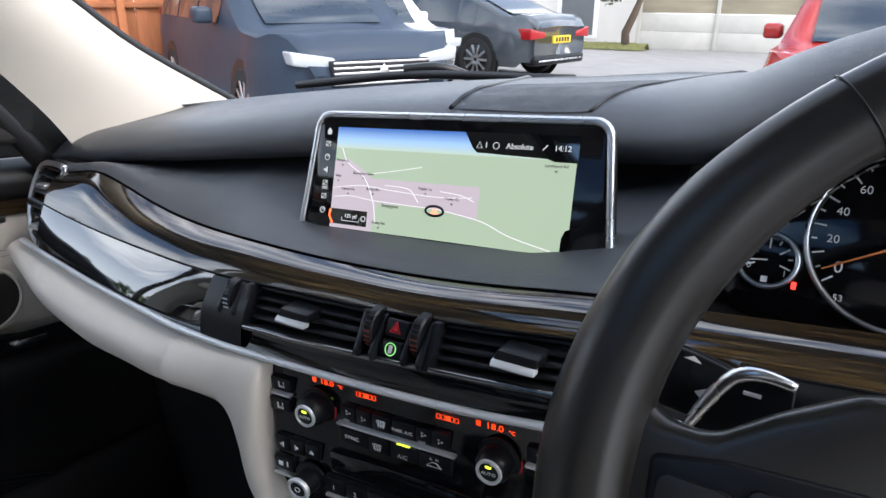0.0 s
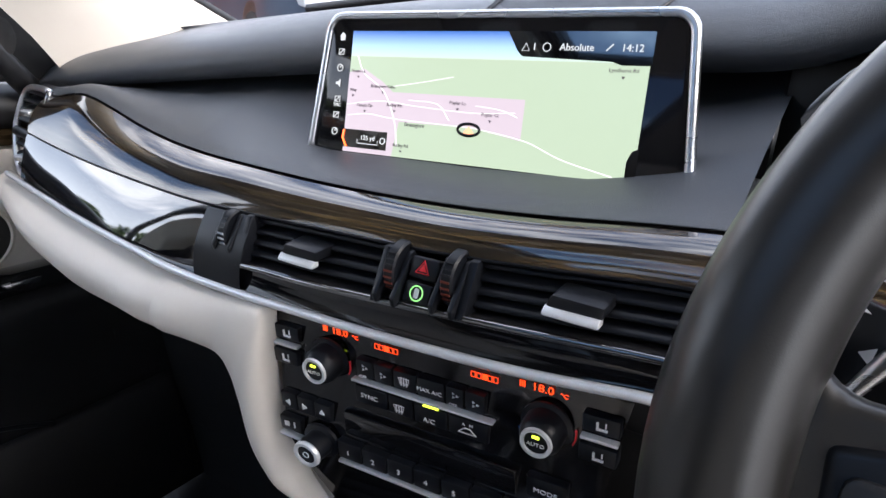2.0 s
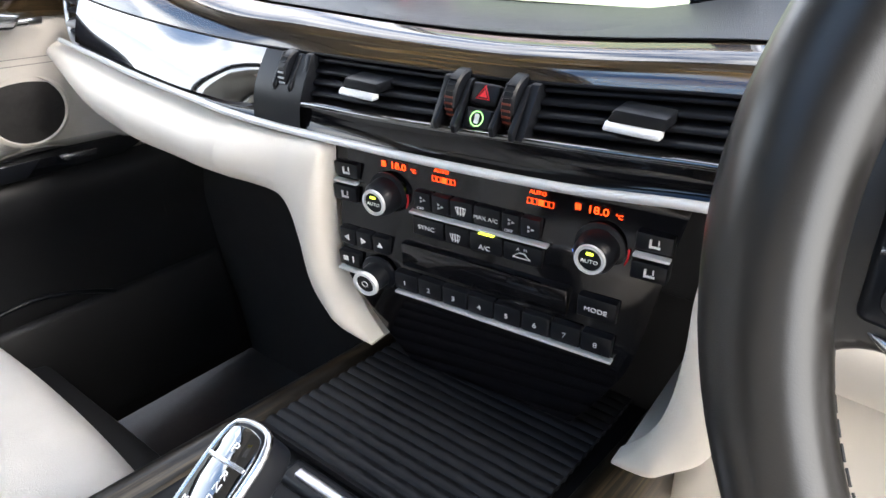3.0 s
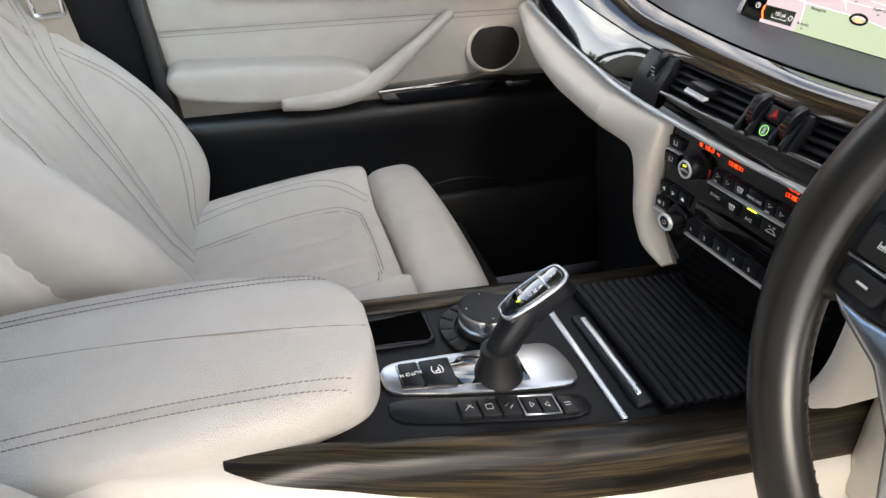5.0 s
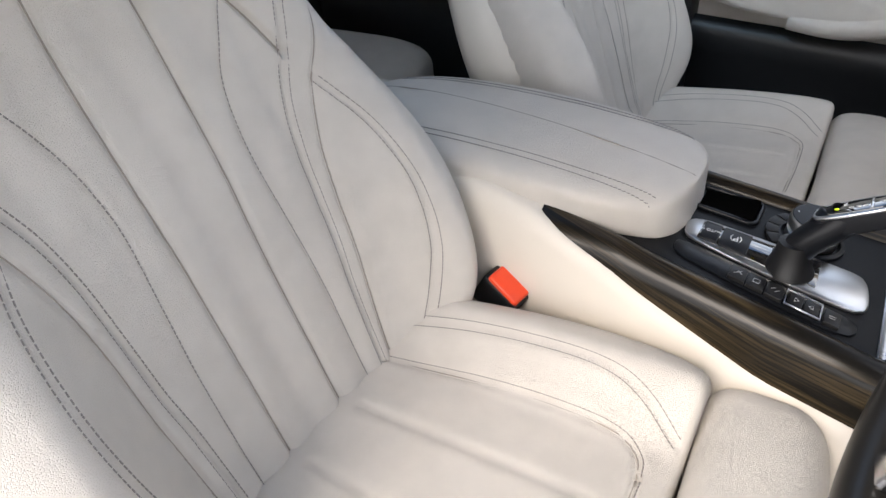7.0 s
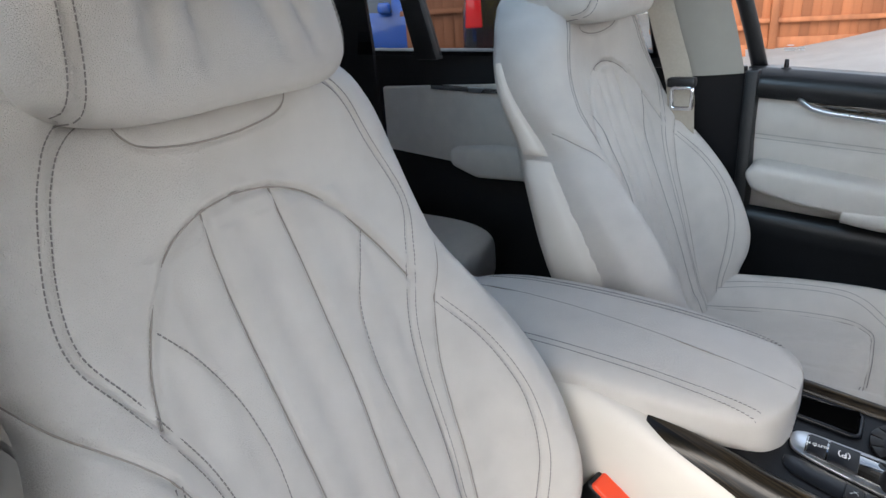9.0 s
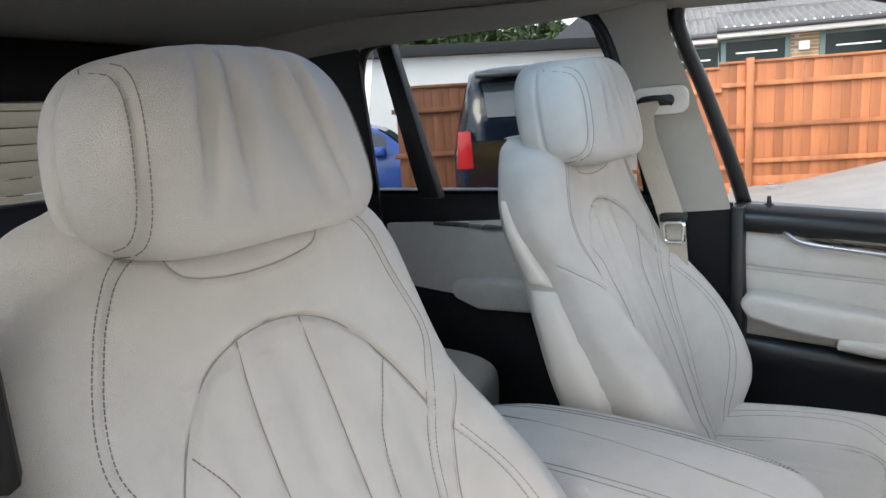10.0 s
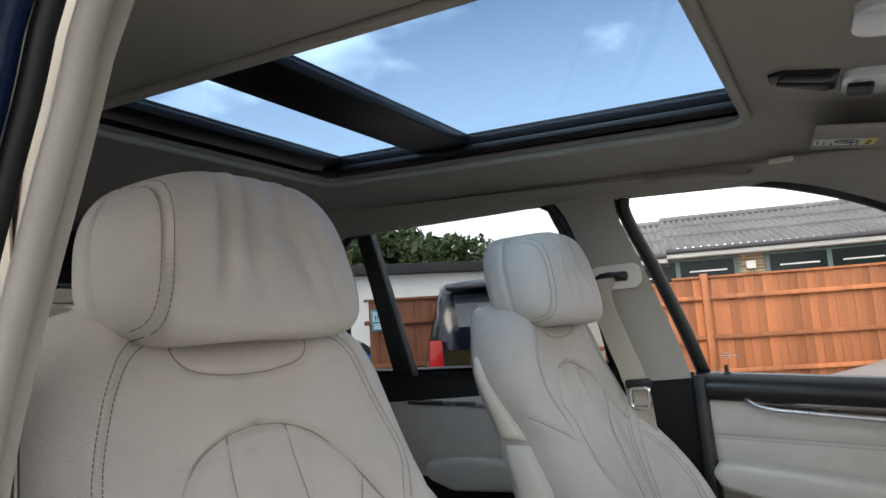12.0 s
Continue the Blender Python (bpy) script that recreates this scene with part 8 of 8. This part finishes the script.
part("door", box(1.2, 2.2, -0.05, 0.02, 0.2, 2.2, 0.01, m=HM), mat("grey_door", (0.12, 0.13, 0.14), 0.5, vary=0.1), hs, "dark grey door")
part("door_frame", box(1.05, 2.35, -0.03, 0.03, 0.1, 2.35, 0.01, m=HM), WHITEPAINT, hs, "white door frame")
verge = solo("grass_verge", sheet([[(-7.4 + 2.6 * u, 17.6 + 0.5 * v + 0.35 * u, 0.02 + 0.16 * math.sin(math.pi * v) + 0.05 * noise.noise(Vector((u * 30, v * 8, 1)))) for u in np.linspace(0, 1, 60)] for v in np.linspace(0, 1, 16)])[:2], mat("dry_grass", (0.20, 0.20, 0.07), 0.9, vary=0.4, vscale=14, bump=1.0, bscale=60, bdist=0.05), "strip of dry grass at the wall's foot", "grass", kind="stuff")
tree(-5.35, 18.1, 3.6, 0.62, 81, 900, "ivy-green bush climbing by the wall")
board_fence((-7.6, 8.2), (-9.5, 3.2), 2.3, 0.6, TIMBER, "orange-stained timber fence beyond the parked cars", 2.0, 0.15)

# ---- parked cars ----
TYRE = mat("tyre_rubber", (0.02, 0.02, 0.02), 0.8, vary=0.2)
ALLOY = mat("alloy_rim", (0.55, 0.56, 0.58), 0.3, 1.0)
CARGLASS = mat("car_window", (0.03, 0.04, 0.05), 0.05, vary=0.1, spec=0.9)
LAMP = mat("headlamp_glass", (0.42, 0.44, 0.46), 0.12, vary=0.1, spec=0.8)
TAIL = mat("tail_lamp", (0.35, 0.01, 0.012), 0.15)
PLATE_Y, PLATE_W = mat("yellow_plate", (0.80, 0.55, 0.03), 0.5), mat("white_plate", (0.75, 0.75, 0.73), 0.5)


def parked_car(m, length, width, height, paint, label, style="suv", grille=False):
    """A parked car: front at +x of its own frame, wheels on z = 0."""
    car = thing("parked_car", label, "car", "parked cars")
    L, W = length, width / 2
    belt, hood = height * 0.60, height * (0.585 if style == "suv" else 0.555)
    if style == "suv":
        top = curve1([(-L / 2, belt * 1.0), (-L / 2 + 0.12, height * 0.84), (-L / 2 + 0.35, height * 0.97), (-L * 0.22, height), (L * 0.02, height * 0.985), (L * 0.10, height * 0.93), (L * 0.27, hood + 0.03), (L * 0.38, hood - 0.02), (L / 2 - 0.08, hood - 0.14), (L / 2, hood - 0.30)])
    else:
        top = curve1([(-L / 2, belt * 0.98), (-L / 2 + 0.10, belt * 1.12), (-L / 2 + 0.50, belt * 1.18), (-L * 0.24, height * 0.90), (-L * 0.08, height), (L * 0.04, height * 0.985), (L * 0.12, height * 0.90), (L * 0.27, hood + 0.01), (L * 0.40, hood - 0.05), (L / 2 - 0.08, hood - 0.17), (L / 2, hood - 0.30)])
    wid = curve1([(-L / 2, W * 0.80), (-L / 2 + 0.15, W * 0.92), (-L * 0.3, W), (L * 0.25, W), (L / 2 - 0.25, W * 0.92), (L / 2, W * 0.70)])

    def section(x):
        zt, w = top(x), wid(x)
        zb = 0.26 if abs(x) < L / 2 - 0.25 else 0.34
        bl = min(belt, zt - 0.03)
        up_ = max(0.0, min(1.0, (zt - belt) / (height - belt)))
        pts = [(w * 0.93, zb), (w * 0.985, zb + 0.12), (w, 0.52), (w * 0.995, bl * 0.86), (w * 0.965, bl)]
        pts += [(w * (0.965 - 0.20 * up_ * t), bl + (zt - bl) * t * 0.93) for t in (0.25, 0.5, 0.75, 1.0)]
        pts += [(w * (0.70 - 0.02 * up_), zt - 0.01), (w * 0.35, zt + 0.008), (0, zt + 0.012)]
        return pts

    xs = np.linspace(-L / 2, L / 2, 56)
    rows = []
    for x in xs:
        s = section(x)
        rows.append([(x, y, z) for y, z in s] + [(x, -y, z) for y, z in s[::-1][1:]])
    d = sheet(rows)
    n = len(rows[0])
    f = list(d[1]) + [tuple(range(n)), tuple(range(55 * n, 56 * n))[::-1]]
    part("body", (d[0], f), paint, car).matrix_basis = m

    def side(x, t, s):
        """A point on the flank: t from 0 at the belt to 1 at the roof edge."""
        zt, w = top(x), wid(x)
        up_ = max(0.0, min(1.0, (zt - belt) / (height - belt)))
        bl = min(belt, zt - 0.03)
        return Vector((x, s * (w * (0.965 - 0.20 * up_ * t) + 0.006), bl + (zt - bl) * t * 0.93))

    for s in (-1, 1):
        for x0, x1, sl in ((-L * 0.40 if style == "suv" else -L * 0.28, -L * 0.215, 0), (-L * 0.20, -L * 0.02, 0), (-L * 0.005, L * 0.15, 0)):
            part("side_window", sheet([[side(x, 0.06 + 0.84 * t, s) for t in np.linspace(0, 1, 5)] for x in np.linspace(x0, x1, 7)])[:2], CARGLASS, car, "dark side window").matrix_basis = m
        part("sill", box(-L * 0.30, L * 0.30, s * W * 0.96 - 0.03, s * W * 0.96 + 0.03, 0.22, 0.34, 0.02, m=m), BLACKPLASTIC, car, "dark sill")
        part("mirror", box(L * 0.105, L * 0.15, s * (W + 0.02), s * (W + 0.20), belt + 0.02, belt + 0.17, 0.04, 3, m=m), paint, car, "door mirror")
        for x in (-0.02, -0.22):
            part("door_handle", box(L * x, L * x + 0.16, s * W - 0.01, s * W + 0.025, belt * 0.86, belt * 0.89, 0.01, m=m), paint, car, "door handle")
        for x in (-L * 0.295, L * 0.30):
            r = 0.345
            wm = m @ Matrix.Translation((x, s * (W - 0.10), r)) @ pose(0, 0, 0, 90 * s, 0, 0)
            part("wheel_arch", lathe([(r + 0.075, -0.098), (r + 0.075, -0.115), (r + 0.01, -0.12), (0.0, -0.06)], 32, wm), RUBBER, car, "dark wheel arch")
            w_ = part("wheel", lathe([(r * 0.70, -0.125), (r * 0.95, -0.125), (r, -0.09), (r, 0.08), (r * 0.7, 0.10)], 40, wm), TYRE, car, "black tyre")
            part("rim", lathe([(r * 0.72, -0.128), (r * 0.68, -0.120), (r * 0.62, -0.07), (0.0, -0.06)], 40, wm), SATIN, w_, "dark rim dish")
            for k in range(10):
                part("spoke", box(0.03, r * 0.69, -0.020, 0.020, -0.126, -0.105, 0.006, m=wm @ pose(0, 0, 0, 0, 0, 36 * k) @ pose(0, 0, 0, 0, 0, 0)), ALLOY, w_, "bright spoke")
    ws = sheet([[Vector((x, wid(x) * 0.66 * k, top(x) + 0.016)) for k in np.linspace(-1, 1, 7)] for x in np.linspace(L * 0.115, L * 0.262, 8)])[:2]
    part("windscreen", ws, CARGLASS, car, "windscreen").matrix_basis = m
    x0, x1 = (-L / 2 + 0.06, -L / 2 + 0.32) if style == "suv" else (-L / 2 + 0.55, -L * 0.22)
    ws = sheet([[Vector((x - 0.01, wid(x) * 0.62 * k, top(x) + 0.010)) for k in np.linspace(-1, 1, 7)] for x in np.linspace(x0, x1, 8)])[:2]
    part("rear_window", ws, CARGLASS, car, "rear window").matrix_basis = m
    for s in (-1, 1):
        part("headlamp", prism([(s * W * 0.42, hood - 0.27), (s * W * 0.86, hood - 0.22), (s * W * 0.88, hood - 0.11), (s * W * 0.45, hood - 0.17)], L / 2 - 0.34, L / 2 + 0.012 - 0.05, "x", 0.02, 3), LAMP, car, "clear headlamp").matrix_basis = m
        part("tail_lamp", prism([(s * W * 0.48, belt * 0.80), (s * W * 0.93, belt * 0.78), (s * W * 0.94, belt * 0.97), (s * W * 0.50, belt * 0.90)] if style != "suv" else [(s * W * 0.72, belt * 0.72), (s * W * 0.93, belt * 0.72), (s * W * 0.90, belt * 1.10), (s * W * 0.74, belt * 1.10)], -L / 2 - 0.01, -L / 2 + 0.28, "x", 0.02, 3), TAIL, car, "red tail lamp").matrix_basis = m
    part("front_plate", box(L / 2 - 0.01, L / 2 + 0.03, -0.26, 0.26, 0.42, 0.53, 0.004, m=m), PLATE_W, car, "white number plate")
    part("rear_plate", box(-L / 2 - 0.035, -L / 2 + 0.01, -0.26, 0.26, belt * 0.70, belt * 0.70 + 0.115, 0.004, m=m), PLATE_Y, car, "yellow number plate")
    for k in range(5):
        part("plate_bar", box(-L / 2 - 0.039, -L / 2 - 0.033, -0.20 + 0.085 * k, -0.15 + 0.085 * k, belt * 0.70 + 0.025, belt * 0.70 + 0.09, 0, m=m), BLACKPLASTIC, car, "dark plate character bar")
    part("front_bumper", box(L / 2 - 0.22, L / 2 + 0.02, -W * 0.72, W * 0.72, 0.26, 0.40, 0.05, 3, m=m), SATIN, car, "dark lower bumper")
    part("rear_bumper", box(-L / 2 - 0.03, -L / 2 + 0.2, -W * 0.80, W * 0.80, 0.28, 0.44, 0.05, 3, m=m), SATIN, car, "dark rear bumper")
    part("bumper_strip", box(-L / 2 - 0.045, -L / 2 + 0.02, -W * 0.70, W * 0.70, 0.34, 0.37, 0.008, m=m), SILVER, car, "silver bumper strip")
    if grille:
        part("grille", box(L / 2 - 0.06, L / 2 + 0.018, -W * 0.52, W * 0.52, hood - 0.40, hood - 0.19, 0.02, 3, m=m), BLACKPLASTIC, car, "dark grille")
        for k in range(5):
            part("grille_bar", box(L / 2 - 0.02, L / 2 + 0.032, -W * 0.50, W * 0.50, hood - 0.385 + 0.042 * k, hood - 0.365 + 0.042 * k, 0.005, m=m), CHROME, car, "chrome grille bar")
        part("badge", prism([(0, hood - 0.36), (0.055, hood - 0.29), (0, hood - 0.22), (-0.055, hood - 0.29)], L / 2 + 0.03, L / 2 + 0.045, "x", 0.006), CHROME, car, "chrome badge shape").matrix_basis = m
    if style == "suv":
        part("roof_spoiler", box(-L / 2 + 0.02, -L / 2 + 0.34, -W * 0.66, W * 0.66, height * 0.965, height * 1.0, 0.02, 3, m=m), paint, car, "roof spoiler")
    return car


def paint(name, c, rough=0.18):
    return mat(name, c, rough, 0.0, vary=0.05, vscale=3, coat=0.35)


def put(az, dist, heading, eye=(0.268, 0.061)):
    return pose(eye[0] - dist * math.sin(radians(az)), eye[1] + dist * math.cos(radians(az)), 0, 0, 0, heading)


parked_car(pose(-5.38, 5.66, 0, 0, 0, -25), 4.75, 1.80, 1.70, mat("blue_grey_paint", (0.035, 0.05, 0.075), 0.4, vary=0.05, vscale=3, spec=0.25), "dark blue-grey parked car with chrome grille", "suv", True)
parked_car(pose(-6.62, 8.30, 0, 0, 0, -25), 4.0, 1.74, 1.52, paint("white_car_paint", (0.75, 0.75, 0.75)), "white parked car beside a dark one", "suv", True)
parked_car(pose(-6.47, 10.92, 0, 0, 0, 171), 4.86, 1.87, 1.46, paint("dark_grey_paint", (0.055, 0.065, 0.075)), "dark grey fastback parked by the wall", "fastback")
parked_car(pose(0.36, 8.35, 0, 0, 0, -91), 4.1, 1.76, 1.52, paint("red_car_paint", (0.40, 0.03, 0.025)), "red parked hatchback facing the car", "suv")
settle(FRONT, at_front)
at_rear = begun()
parked_car(put(113.3, 9.9, 203, (0.906, 0.066)), 4.7, 1.84, 1.86, paint("black_car_paint", (0.004, 0.006, 0.012), 0.25), "black off-road car parked tail-on by the fence", "suv")
parked_car(put(128.5, 11.5, 120, (0.906, 0.066)), 4.2, 1.78, 1.42, paint("blue_car_paint", (0.02, 0.08, 0.35)), "bright blue parked car beyond the fence", "fastback")

settle(REAR, at_rear)

# bonnet and wipers of the car itself, seen under the windscreen
at_front = begun()
bonnet = thing("bonnet", "dark bonnet of the car below the windscreen", "bonnet")
part("panel", sheet([[(x, 1.22 + 1.05 * t, 1.085 + 0.025 * math.cos(x * 1.7) - 0.10 * t ** 2) for x in np.linspace(-0.80, 0.80, 20)] for t in np.linspace(0, 1, 12)])[:2], BODY, bonnet)
cowl = solo("wiper_cowl", sheet([[(x, 1.02 + 0.22 * t - 0.22 * (x / 0.8) ** 2, 1.165 - 0.07 * t - 0.045 * (x / 0.8) ** 2) for x in np.linspace(-0.78, 0.78, 30)] for t in np.linspace(0, 1, 6)])[:2], BLACKPLASTIC, "black cowl below the windscreen", "cowl", kind="structure")
wp = thing("wiper", "black windscreen wiper at rest", "wiper")
part("blade", tube(spline([(-0.62, 0.97, 1.150), (-0.40, 1.03, 1.178), (-0.12, 1.07, 1.186)], 16), 0.008, 6), RUBBER, wp)
part("arm", tube(spline([(-0.30, 1.12, 1.16), (-0.36, 1.06, 1.19), (-0.42, 1.03, 1.186)], 10), 0.009, 6), RUBBER, wp)
wp = thing("wiper", "black windscreen wiper at rest", "wiper")
part("blade", tube(spline([(-0.02, 1.08, 1.188), (0.20, 1.07, 1.200), (0.45, 1.00, 1.190)], 16), 0.008, 6), RUBBER, wp)
part("arm", tube(spline([(0.28, 1.12, 1.17), (0.24, 1.09, 1.205), (0.20, 1.07, 1.208)], 10), 0.009, 6), RUBBER, wp)
settle(FRONT, at_front)
